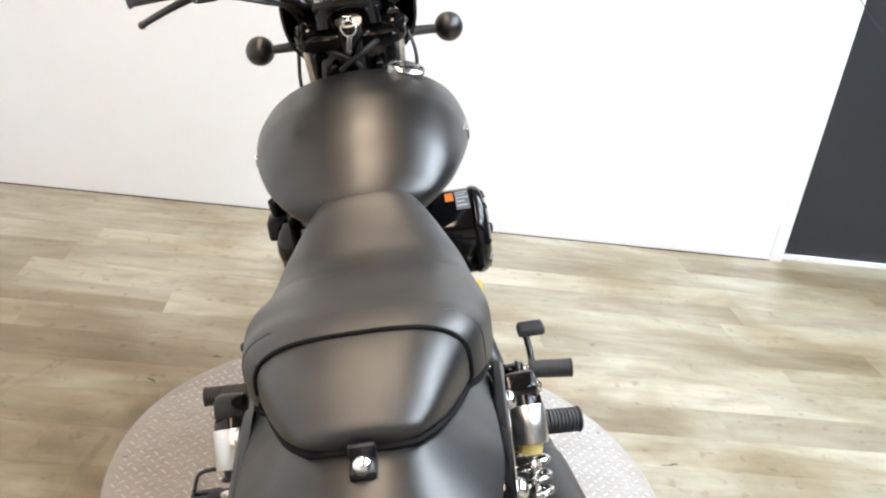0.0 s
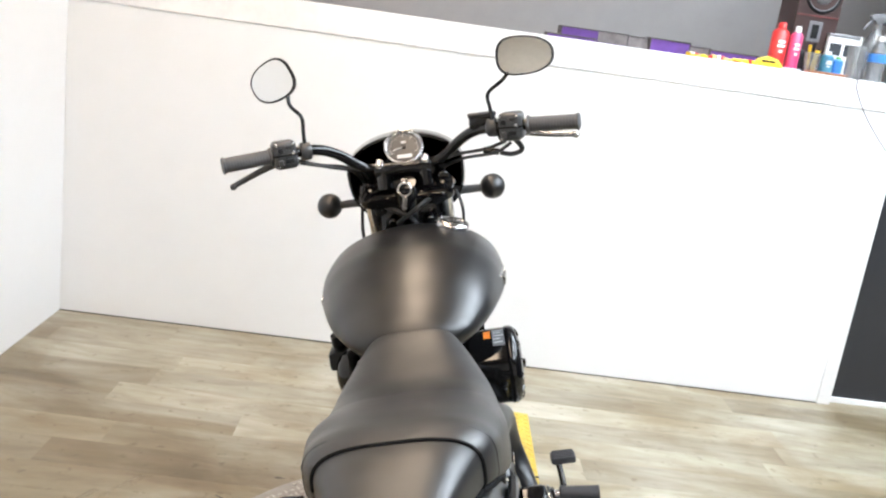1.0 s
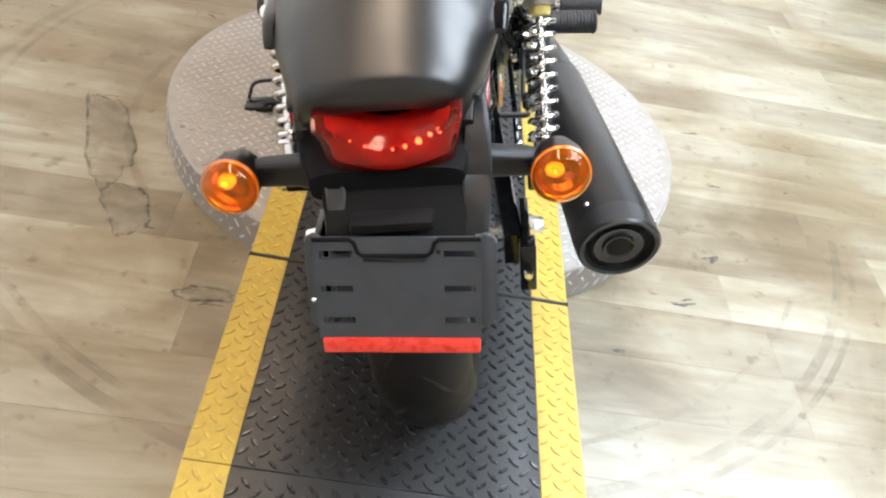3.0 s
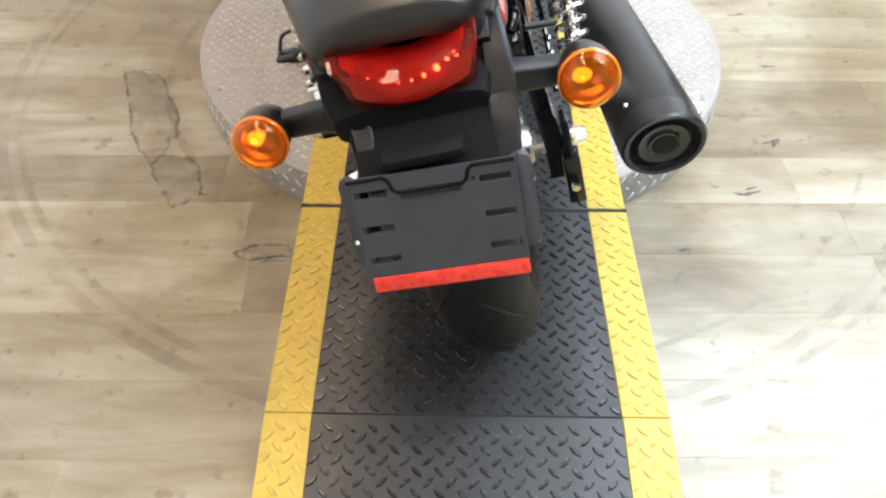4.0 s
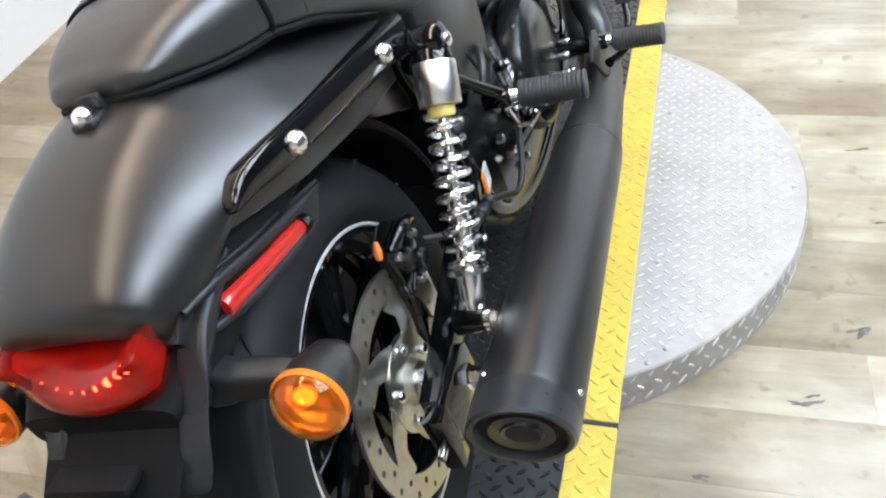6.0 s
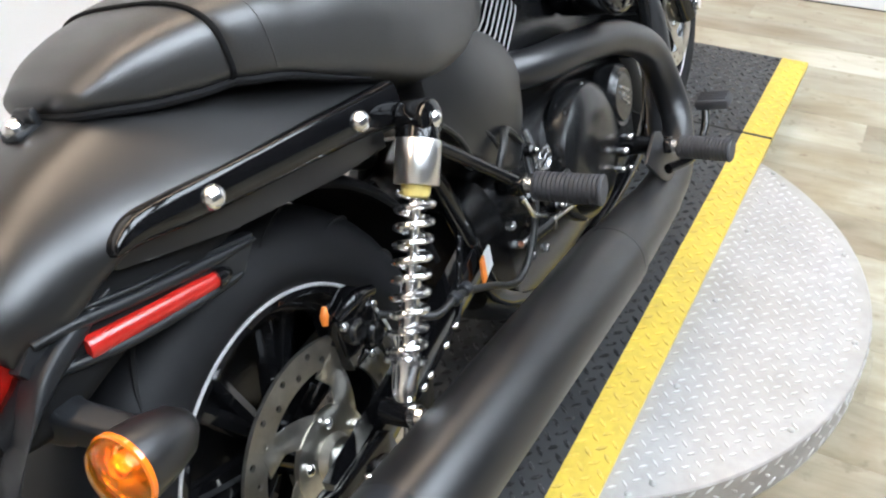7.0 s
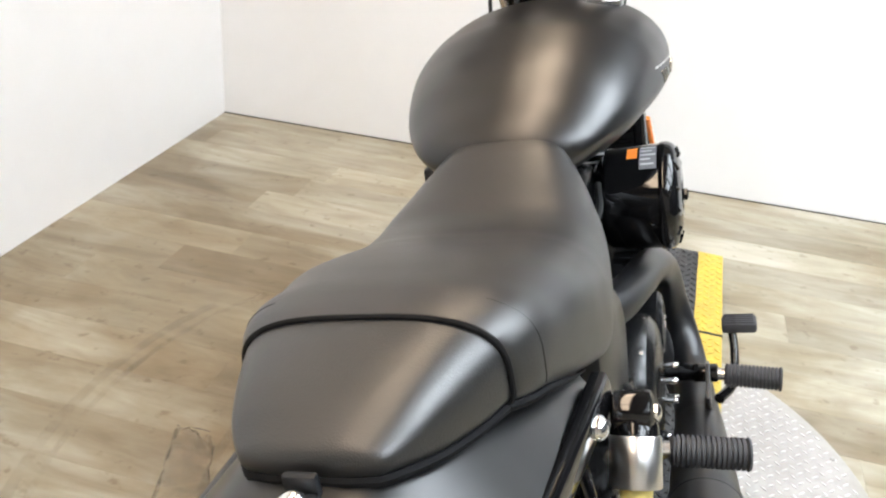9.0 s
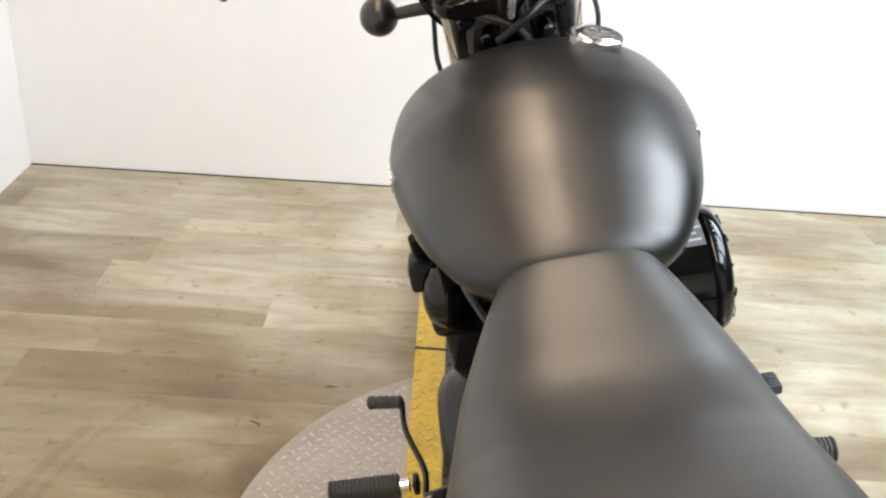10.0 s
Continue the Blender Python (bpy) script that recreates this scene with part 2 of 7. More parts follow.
def worn(name, base, dirt, rough, metal, amount=0.5, scale=7.0, relief=0.15, spec=0.5):
    m, t, p = nodes_of(name)
    big, mid, fine = noise_node(t, scale, 6, 0.65), noise_node(t, scale * 7, 4), noise_node(t, 350, 2)
    mask = ramp(t, big.outputs[0], (0.42, (0, 0, 0)), (0.75, (1, 1, 1)))
    col = mixer(t, "MIX", mask.outputs[0], base, dirt)
    speck = ramp(t, mid.outputs[0], (0.35, (0.86, 0.86, 0.86)), (0.6, (1.04, 1.04, 1.04)))
    c2 = mixer(t, "MULTIPLY", amount, col.outputs[0], speck.outputs[0])
    link(t, c2.outputs[0], p.inputs["Base Color"])
    rr = ramp(t, mid.outputs[0], (0.3, (rough * 0.8,) * 3), (0.7, (min(1.0, rough * 1.25),) * 3))
    link(t, rr.outputs[0], p.inputs["Roughness"])
    p.inputs["Metallic"].default_value = metal
    p.inputs["Specular IOR Level"].default_value = spec
    bump(t, p, fine.outputs[0], relief, 0.0006)
    return m


DISC_PLATE = worn("turntable_aluminium_tread", (0.40, 0.380, 0.362), (0.33, 0.305, 0.275), 0.50, 0.30, 0.8, 5.0)
DISC_LUG = worn("turntable_tread_lug", (0.62, 0.61, 0.595), (0.50, 0.475, 0.44), 0.40, 0.35, 0.6, 9.0)
BLACK_PLATE = worn("black_painted_tread", (0.028, 0.0286, 0.030), (0.046, 0.0465, 0.048), 0.40, 0.1, 0.8, 4.0)
BLACK_LUG = worn("black_tread_lug", (0.022, 0.022, 0.0225), (0.060, 0.058, 0.056), 0.26, 0.1, 0.8, 9.0)
YELLOW_PLATE = worn("yellow_painted_tread", (0.58, 0.42, 0.055), (0.46, 0.33, 0.06), 0.42, 0.0, 0.8, 8.0)
YELLOW_LUG = worn("yellow_tread_lug", (0.70, 0.50, 0.08), (0.36, 0.26, 0.07), 0.42, 0.0, 0.8, 30.0)
WALL = worn("white_wall_paint", (0.79, 0.79, 0.795), (0.77, 0.77, 0.772), 0.5, 0.0, 0.08, 1.2, 0.04)
TRIM = worn("white_trim_gloss", (0.82, 0.82, 0.82), (0.77, 0.77, 0.76), 0.35, 0.0, 0.3, 3.0, 0.04)
DARKWALL = plain("charcoal_satin_panel", (0.030, 0.031, 0.035), 0.30, 0.0, 0.05, 1.2, 300, 0.01, spread=0.04)
BEIGEWALL = worn("beige_wall_paint", (0.76, 0.71, 0.63), (0.71, 0.66, 0.585), 0.6, 0.0, 0.3, 1.5, 0.08)
GREYWALL = worn("warm_grey_wall_paint", (0.36, 0.35, 0.35), (0.33, 0.32, 0.32), 0.6, 0.0, 0.3, 1.5, 0.08)
CEILING = worn("beige_ceiling_boards", (0.24, 0.215, 0.185), (0.205, 0.18, 0.155), 0.7, 0.0, 0.5, 2.0, 0.1)
SCUFF = worn("floor_scuff_residue", (0.06, 0.055, 0.05), (0.16, 0.14, 0.12), 0.6, 0.0, 0.8, 60.0, 0.4)
HINGE = worn("hinge_rubber", (0.014, 0.013, 0.012), (0.03, 0.027, 0.024), 0.6, 0.0, 0.8, 30.0)
SCREW = worn("screw_zinc", (0.45, 0.44, 0.42), (0.22, 0.21, 0.2), 0.4, 0.9, 0.6, 90.0)


def glow(name, colour, strength):
    m, t, p = nodes_of(name)
    p.inputs["Base Color"].default_value = (0.8, 0.8, 0.8, 1)
    p.inputs["Emission Color"].default_value, p.inputs["Emission Strength"].default_value = (*colour, 1), strength
    return m


SPOT_GLOW = glow("cool_downlight_disc", (0.90, 0.96, 1.0), 24.0)
TUBE_GLOW = glow("warm_lamp_diffuser", (1.0, 0.76, 0.53), 20.0)
# glow of the added fill panels, no known source
PANEL_GLOW = glow("added_panel_diffuser", (0.885, 0.95, 1.0), 19.0)


# ---- mesh helpers ----
def finish(bm, smooth=True, angle=40):
    bmesh.ops.recalc_face_normals(bm, faces=bm.faces)
    lim = radians(angle)
    for f in bm.faces:
        f.smooth = smooth
    for e in bm.edges:
        e.smooth = not (len(e.link_faces) == 2 and e.calc_face_angle(0) > lim)
    return bm


def mesh_from(name, bm, material, smooth=True, angle=40):
    finish(bm, smooth, angle)
    me = bpy.data.meshes.new(name)
    bm.to_mesh(me)
    bm.free()
    mats = material if isinstance(material, (list, tuple)) else [material]
    for m in mats:
        me.materials.append(m)
    return me


def part(name, bm, material, parent, label="", smooth=True, angle=40, kind=""):
    ob = new(name, mesh_from(name, bm, material, smooth, angle))
    ob.parent = parent
    if label:
        ob["label"] = label
    if kind:
        ob["kind"] = kind
    return ob


def thing(name, bm, material, label, category, group="", kind="", smooth=True, angle=40, m=None):
    ob = new(name, mesh_from(name, bm, material, smooth, angle) if bm else None)
    if m is not None:
        ob.matrix_world = m
    return tagged(ob, label, category, group, kind)


def box(lo, hi, bevel=0.0, segs=2, bm=None):
    own = bmesh.new()
    bmesh.ops.create_cube(own, size=1)
    c, d = [(a + b) / 2 for a, b in zip(lo, hi)], [b - a for a, b in zip(lo, hi)]
    for v in own.verts:
        v.co = Vector([c[i] + v.co[i] * d[i] for i in range(3)])
    if bevel:
        bmesh.ops.bevel(own, geom=own.edges[:], offset=bevel, segments=segs, affect="EDGES", profile=0.5)
    return join(bm, own) if bm else own


def join(bm, other):
    me = bpy.data.meshes.new("tmp")
    other.to_mesh(me)
    other.free()
    bm.from_mesh(me)
    bpy.data.meshes.remove(me)
    return bm


def loft(rings, cap=True, closed=True, bm=None):
    bm = bm or bmesh.new()
    rows = [[bm.verts.new(p) for p in r] for r in rings]
    n = len(rows[0])
    for a, b in zip(rows, rows[1:]):
        for i in range(n if closed else n - 1):
            j = (i + 1) % n
            bm.faces.new((a[i], a[j], b[j], b[i]))
    if cap:
        bm.faces.new(rows[0][::-1])
        bm.faces.new(rows[-1])
    return bm


def spline(points, steps=8):
    """Smooth line through points (Catmull-Rom)."""
    p = [Vector(q) for q in points]
    p = [2 * p[0] - p[1]] + p + [2 * p[-1] - p[-2]]
    out = []
    for a, b, c, d in zip(p, p[1:], p[2:], p[3:]):
        for k in range(steps):
            s = k / steps
            out.append(0.5 * (2 * b + (c - a) * s + (2 * a - 5 * b + 4 * c - d) * s * s + (3 * b - a - 3 * c + d) * s ** 3))
    return out + [p[-2]]


def tube(points, radius, segs=12, steps=6, bm=None, smooth_path=True):
    """A pipe along a path; radius is a number or a list of one per point."""
    line = spline(points, steps) if smooth_path and len(points) > 2 else [Vector(q) for q in points]
    if isinstance(radius, (int, float)):
        rad = [radius] * len(line)
    else:
        rad = np.interp(np.linspace(0, len(points) - 1, len(line)), range(len(points)), radius).tolist()
    side, rings = None, []
    for i, q in enumerate(line):
        way = (line[min(i + 1, len(line) - 1)] - line[max(i - 1, 0)]).normalized()
        if side is None:
            side = way.orthogonal().normalized()
        side = (side - way * side.dot(way)).normalized()
        up = way.cross(side)
        rings.append([q + rad[i] * (math.cos(a) * side + math.sin(a) * up) for a in np.linspace(0, 2 * math.pi, segs, endpoint=False).tolist()])
    return loft(rings, bm=bm)


def lathe(profile, start, axis, segs=32, bm=None, cap=True):
    """Turn (along, radius) pairs round an axis that begins at start."""
    axis = Vector(axis).normalized()
    side = axis.orthogonal().normalized()
    up = axis.cross(side)
    start = Vector(start)
    rings = [[start + axis * h + r * (math.cos(a) * side + math.sin(a) * up) for a in np.linspace(0, 2 * math.pi, segs, endpoint=False).tolist()] for h, r in ((float(p), float(q)) for p, q in profile)]
    return loft(rings, cap=cap, bm=bm)


def rod(a, b, r, segs=16, bevel=0.0, bm=None):
    a, b = Vector(a), Vector(b)
    d = (b - a).length
    e = bevel
    prof = [(0, r - e), (e, r), (d - e, r), (d, r - e)] if e else [(0, r), (d, r)]
    return lathe(prof, a, b - a, segs, bm=bm)


def ball(c, r, segs=24, squash=(1, 1, 1), bm=None):
    own = bmesh.new()
    bmesh.ops.create_uvsphere(own, u_segments=segs, v_segments=max(8, segs // 2), radius=r)
    for v in own.verts:
        v.co = Vector((c[0] + v.co.x * squash[0], c[1] + v.co.y * squash[1], c[2] + v.co.z * squash[2]))
    return join(bm, own) if bm else own


def keyed(rows, count):
    """Rows of numbers, led by a rising parameter, resampled smoothly to count rows."""
    a = np.array(rows, float)
    t, v = a[:, 0], a[:, 1:]
    d = np.diff(v, axis=0) / np.diff(t)[:, None]
    m = np.vstack([d[:1], np.where(d[:-1] * d[1:] > 0, 2 * d[:-1] * d[1:] / (d[:-1] + d[1:] + 1e-12), 0), d[-1:]])
    out = []
    for s in np.linspace(t[0], t[-1], count):
        i = min(int(np.searchsorted(t, s, side="right")) - 1, len(t) - 2)
        h = t[i + 1] - t[i]
        u = (s - t[i]) / h
        out.append([float(q) for q in (s, *((2 * u ** 3 - 3 * u * u + 1) * v[i] + (u ** 3 - 2 * u * u + u) * h * m[i] + (3 * u * u - 2 * u ** 3) * v[i + 1] + (u ** 3 - u * u) * h * m[i + 1]))])
    return out


def oval(y, w, zt, zm, zb, nt, nb, segs=48):
    """A closed cross-section at y: half-width w, widest at zm, top zt, bottom zb, with squareness nt above and nb below."""
    ring = []
    for a in np.linspace(0, 2 * math.pi, segs, endpoint=False).tolist():
        c, s = math.cos(a), math.sin(a)
        n = nt if s >= 0 else nb
        x = w * math.copysign(abs(c) ** (2 / n), c)
        z = zm + (zt - zm if s >= 0 else zm - zb) * math.copysign(abs(s) ** (2 / n), s)
        ring.append(Vector((x, y, z)))
    return ring


def slab(outline, lo, hi, axis=2, bevel=0.0, bm=None):
    """A flat outline (pairs) raised along an axis from lo to hi."""
    def at(p, h):
        return Vector({0: (h, *p), 1: (p[0], h, p[1]), 2: (*p, h)}[axis])
    own = bmesh.new()
    a = [own.verts.new(at(p, lo)) for p in outline]
    b = [own.verts.new(at(p, hi)) for p in outline]
    own.faces.new(a[::-1])
    own.faces.new(b)
    for i in range(len(outline)):
        j = (i + 1) % len(outline)
        own.faces.new((a[i], a[j], b[j], b[i]))
    if bevel:
        rim = [e for e in own.edges if abs((e.verts[0].co - e.verts[1].co)[axis]) < 1e-7]
        bmesh.ops.bevel(own, geom=rim, offset=bevel, segments=2, affect="EDGES", profile=0.5)
    return join(bm, own) if bm else own


def rounded(w, h, r, segs=5, cx=0.0, cy=0.0):
    pts = []
    for k, (sx, sy) in enumerate(((1, 1), (-1, 1), (-1, -1), (1, -1))):
        for i in range(segs + 1):
            a = math.pi / 2 * (k + i / segs)
            pts.append((cx + sx * (w / 2 - r) + r * math.cos(a), cy + sy * (h / 2 - r) + r * math.sin(a)))
    return pts


def moved(bm, m):
    bm.transform(m)
    return bm


# ---- the room: floor, walls, ledge, ceiling ----
ROOM = Matrix.Translation((-1.722, 1.75, 0)) @ Matrix.Rotation(radians(2.2), 4, "Z")
WIDE, DEEP, HIGH, LEDGE = 6.3, 6.9, 3.0, 1.455


def setting(name, bm, material, label, category="wall", smooth=False):
    return thing(name, moved(bm, ROOM), material, label, category, kind="structure", smooth=smooth, angle=30)


setting("wall_west", box((-0.15, -DEEP - 0.15, 0), (0, 1.3, HIGH)), WALL, "smooth white painted showroom wall", "wall")
setting("wall_half", box((0, 0, 0), (3.505, 0.16, LEDGE - 0.118), 0.003), WALL, "white painted half-height partition wall", "wall")
setting("trim", box((3.45, -0.006, 0), (3.511, 0.162, LEDGE - 0.119), 0.002), TRIM, "white corner trim on the end of the partition", "trim")
setting("ledge", box((0, -0.006, LEDGE - 0.118), (3.545, 0.42, LEDGE), 0.004), TRIM, "white ledge board capping the partition wall", "ledge")
setting("wall_charcoal", box((3.512, 0.05, 0), (WIDE, 0.20, HIGH)), DARKWALL, "charcoal satin wall panel beside the partition", "wall")
setting("baseboard", box((3.512, 0.030, 0), (WIDE, 0.0505, 0.022), 0.002), TRIM, "thin white strip along the foot of the charcoal wall", "baseboard")
setting("wall_north", box((0, 1.15, 0), (WIDE, 1.3, HIGH)), GREYWALL, "warm grey wall behind the partition ledge", "wall")
# east wall is never in view; its dark tone keeps reflections contrasty
setting("wall_east", box((WIDE, -DEEP, 0), (WIDE + 0.15, 1.3, HIGH)), DARKWALL, "unseen charcoal side wall added to keep reflections dark", "wall")
setting("wall_south", box((0, -DEEP - 0.15, 0), (WIDE, -DEEP, HIGH)), BEIGEWALL, "plain beige rear wall", "wall")
# black strip paints the shadow line between partition and floor
setting("gap_seal", box((0.0, -0.004, 0), (3.512, 0.001, 0.0035)), BLACKHOLE, "thin dark strip painting the shadow gap at the foot of the partition", "trim")
setting("ceiling", box((-0.15, -DEEP - 0.15, HIGH), (WIDE + 0.15, 1.3, HIGH + 0.12)), CEILING, "beige boarded showroom ceiling", "ceiling")

floor = thing("floor", box((-1.86, -5.3, -0.08), (4.75, 3.2, -0.006)), SUBFLOOR, "washed oak vinyl plank showroom floor", "floor", kind="structure", smooth=False)


def ceiling_light(x, y):
    ob = thing("ceiling_light", None, None, "long warm-white ceiling light with an opal diffuser", "ceiling light", "ceiling lights")
    ob.matrix_world = pose(x, y, HIGH)
    part("housing", box((-0.17, -0.80, -0.05), (0.17, 0.80, -0.002), 0.006), TRIM, ob, smooth=False)
    part("diffuser", box((-0.15, -0.77, -0.062), (0.15, 0.77, -0.048), 0.005), TUBE_GLOW, ob, smooth=False)
    return ob


# unseen fill panel, added to brighten the floor, partition and paintwork
def panel_light(x, y):
    ob = thing("panel_light", None, None, "added white ceiling panel light with a thin rim, out of view", "ceiling light", "panel lights")
    ob.matrix_world = pose(x, y, HIGH)
    part("rim", box((-0.31, -0.61, -0.03), (0.31, 0.61, -0.002), 0.004), TRIM, ob, smooth=False)
    part("diffuser", box((-0.29, -0.59, -0.036), (0.29, 0.59, -0.028), 0.003), PANEL_GLOW, ob, smooth=False)
    return ob


first_panel = panel_light(1.22, 1.05)
for px, py in [(x, y) for x in (1.22, 1.95, 2.72) for y in (1.05, -0.45, -1.95)][1:-1]:
    copy_thing(first_panel, pose(px, py, HIGH))


def downlight(x, y):
    ob = thing("downlight", lathe([(0, 0.135), (-0.012, 0.13), (-0.02, 0.115), (-0.012, 0.106), (0, 0.104)], (0, 0, 0), (0, 0, 1), 32, cap=False), TRIM, "round ceiling downlight with a white ring", "ceiling light", "downlights")
    ob.matrix_world = pose(x, y, HIGH)
    part("glowing_disc", lathe([(-0.012, 0.10), (-0.014, 0.002)], (0, 0, 0), (0, 0, 1), 20), SPOT_GLOW, ob)
    return ob


first_spot = downlight(*DOWNLIGHTS[0])
for dx, dy in DOWNLIGHTS[1:]:
    copy_thing(first_spot, pose(dx, dy, HIGH))
first_light = ceiling_light(-0.72, 1.15)
for lx, ly in ((-0.72, -0.50), (-0.72, -2.15)):
    copy_thing(first_light, pose(lx, ly, HIGH))


# ---- turntable, deck and ramp with raised tread ----
def tread(spots, length, width, height):
    """Raised lens-shaped lugs at (x, y, z, angle) on a level sheet, as one mesh."""
    rim = np.array([(-0.5, 0), (-0.22, -0.5), (0.22, -0.5), (0.5, 0), (0.22, 0.5), (-0.22, 0.5)]) * (length, width)
    verts, faces = [], []
    for x, y, z, a in spots:
        c, s, n = math.cos(a), math.sin(a), len(verts)
        for k, h in ((1.0, -0.0008), (0.62, height)):
            verts += [(x + k * (p * c - q * s), y + k * (p * s + q * c), z + h) for p, q in rim]
        faces += [(n + i, n + (i + 1) % 6, n + 6 + (i + 1) % 6, n + 6 + i) for i in range(6)]
        faces.append(tuple(n + 6 + i for i in range(6)))
    me = bpy.data.meshes.new("tread")
    me.from_pydata(verts, [], faces)
    bm = bmesh.new()
    bm.from_mesh(me)
    bpy.data.meshes.remove(me)
    return bm


def lattice(x0, x1, y0, y1, z, pitch, inside=None):
    """Rows of slanted lugs, each row turned against the next and set half a step aside."""
    out = []
    for i, y in enumerate(np.arange(y0 + pitch * 0.3, y1 - pitch * 0.25, pitch / 2)):
        for x in np.arange(x0 + pitch * (0.3 if i % 2 else 0.8), x1 - pitch * 0.25, pitch):
            if inside is None or inside(x, y):
                out.append((x, y, z, math.pi / 4 if i % 2 else -math.pi / 4))
    return out


DISC_R, DISC_TOP, DECK = 0.625, 0.086, 0.094
turntable = thing("turntable", lathe([(0, DISC_R), (DISC_TOP - 0.003, DISC_R), (DISC_TOP, DISC_R - 0.003), (DISC_TOP, 0.05)], (0, 0, 0), (0, 0, 1), 128), DISC_PLATE,
                  "round silver diamond-plate turntable standing on the floor", "turntable")
part("tread", tread(lattice(-0.62, 0.62, -0.62, 0.62, DISC_TOP, 0.030, lambda x, y: x * x + y * y < 0.605 ** 2 and abs(x) > 0.318), 0.0215, 0.0056, 0.0018), DISC_LUG, turntable,
     "raised diamond tread", smooth=False, kind="stuff")
bm = bmesh.new()
for i in range(116):
    for k, z in enumerate((0.018, 0.045, 0.072)):
        a = 2 * math.pi * (i + 0.5 * (k % 2)) / 116
        one = tread([(0, 0, 0, math.pi / 4 if k % 2 else -math.pi / 4)], 0.025, 0.006, 0.0016)
        join(bm, moved(one, Matrix.Rotation(a, 4, "Z") @ Matrix.Translation((DISC_R, 0, z)) @ Matrix.Rotation(math.pi / 2, 4, "Y")))
part("edge_tread", bm, DISC_LUG, turntable, "raised diamond tread round the rim", smooth=False, kind="stuff")


def screw_mesh():
    bm = lathe([(-0.001, 0.0062), (0.0012, 0.006), (0.0026, 0.004), (0.003, 0.0012)], (0, 0, 0), (0, 0, 1), 14)
    box((-0.0045, -0.0007, 0.0022), (0.0045, 0.0007, 0.0032), bm=bm)
    return mesh_from("screw", bm, SCREW)


screw = screw_mesh()
spots = [(s * 0.345, y) for s in (-1, 1) for y in (-0.507, -0.254, 0.0, 0.254, 0.507)]
spots += [(0.6 * math.cos(a), 0.6 * math.sin(a)) for a in (radians(25.7 * k) for k in range(14)) if abs(math.cos(a)) > 0.6]
for k, (x, y) in enumerate(spots):
    ob = new("screw", screw)
    ob.parent, ob.matrix_basis = turntable, pose(x, y, DISC_TOP, 0, 0, 37 * k)


def tread_plate(name, y0, y1, label, drop=0.0, legs=True):
    """One flap of the deck: black middle, yellow margins, both with raised tread; drop lowers its far (-y) end."""
    ob = thing(name, None, None, label, "ramp plate", "deck plates")
    half, inner, thick = 0.308, 0.236, 0.018

    def bent(bm):
        for v in bm.verts:
            v.co.z -= drop * (y1 - v.co.y) / (y1 - y0)
        return bm

    part("centre_sheet", bent(box((-inner, y0, DECK - thick), (inner, y1, DECK), 0.001)), BLACK_PLATE, ob, "black painted diamond plate", smooth=False)
    part("centre_tread", bent(tread(lattice(-inner, inner, y0, y1, DECK, 0.0335), 0.0270, 0.0082, 0.0026)), BLACK_LUG, ob, "raised black tread", smooth=False, kind="stuff")
    for s in (-1, 1):
        a, b = sorted((s * inner, s * half))
        part("yellow_margin", bent(box((a, y0, DECK - thick), (b, y1, DECK + 0.0012), 0.001)), YELLOW_PLATE, ob, "yellow painted margin", smooth=False)
        part("margin_tread", bent(tread(lattice(a, b, y0, y1, DECK + 0.0012, 0.0335), 0.0270, 0.0078, 0.0022)), YELLOW_LUG, ob, "raised yellow tread", smooth=False, kind="stuff")
    if legs:
        for s in (-1, 1):
            part("bearer", box((s * 0.2 - 0.02, y0 + 0.03, 0), (s * 0.2 + 0.02, y1 - 0.03, DECK - thick), 0.002), HINGE, ob, "dark support rail", smooth=False)
    return ob


tread_plate("deck_plate", -0.644, 0.644, "black diamond-plate deck with yellow margins across the turntable", legs=False)
tread_plate("front_flap", 0.654, 1.117, "black diamond-plate flap with yellow margins in front of the turntable")
tread_plate("rear_flap", -1.117, -0.654, "black diamond-plate flap with yellow margins behind the turntable")
tread_plate("loading_ramp", -1.62, -1.119, "sloping black diamond-plate loading ramp with yellow margins", drop=0.074, legs=False)
for y in (-0.649, 0.649):
    hb = tube([(-0.309 + 0.0206 * k, y + 0.0008 * (-1) ** k, DECK - 0.002) for k in range(31)], 0.0055, 8, smooth_path=False)
    thing("hinge_bar", hb, HINGE, "dark hinge rod between two deck plates", "hinge", "hinge rods")


# ---- marks on the floor: scraped patches, tyre arcs ----
def film(name, tone, alpha, scale):
    m, t, p = nodes_of(name)
    n = noise_node(t, scale, 6, 0.7)
    a = ramp(t, n.outputs[0], (0.40, (0, 0, 0)), (0.62, (alpha,) * 3))
    p.inputs["Base Color"].default_value = (*tone, 1)
    p.inputs["Roughness"].default_value = 0.45
    link(t, a.outputs[0], p.inputs["Alpha"])
    return m


SCUFF_FILM = film("dried_adhesive_film", (0.28, 0.26, 0.225), 0.30, 22)
EDGE_FILM = film("dirty_patch_edge", (0.085, 0.080, 0.075), 0.50, 40)
TYRE_FILM = film("tyre_rub_film", (0.20, 0.17, 0.13), 0.24, 6)


def ragged_ring(sx, sy, seed, n=64):
    rng = random.Random(seed)
    ph = [rng.uniform(0, 6.28) for _ in range(4)]
    out = []
    for i in range(n):
        a = 2 * math.pi * i / n
        k = 1 + 0.10 * math.sin(3 * a + ph[0]) + 0.07 * math.sin(5 * a + ph[1]) + 0.05 * math.sin(11 * a + ph[2]) + rng.uniform(-0.04, 0.04)
        out.append((sx * k * math.copysign(abs(math.cos(a)) ** 0.7, math.cos(a)), sy * k * math.copysign(abs(math.sin(a)) ** 0.7, math.sin(a))))
    return out


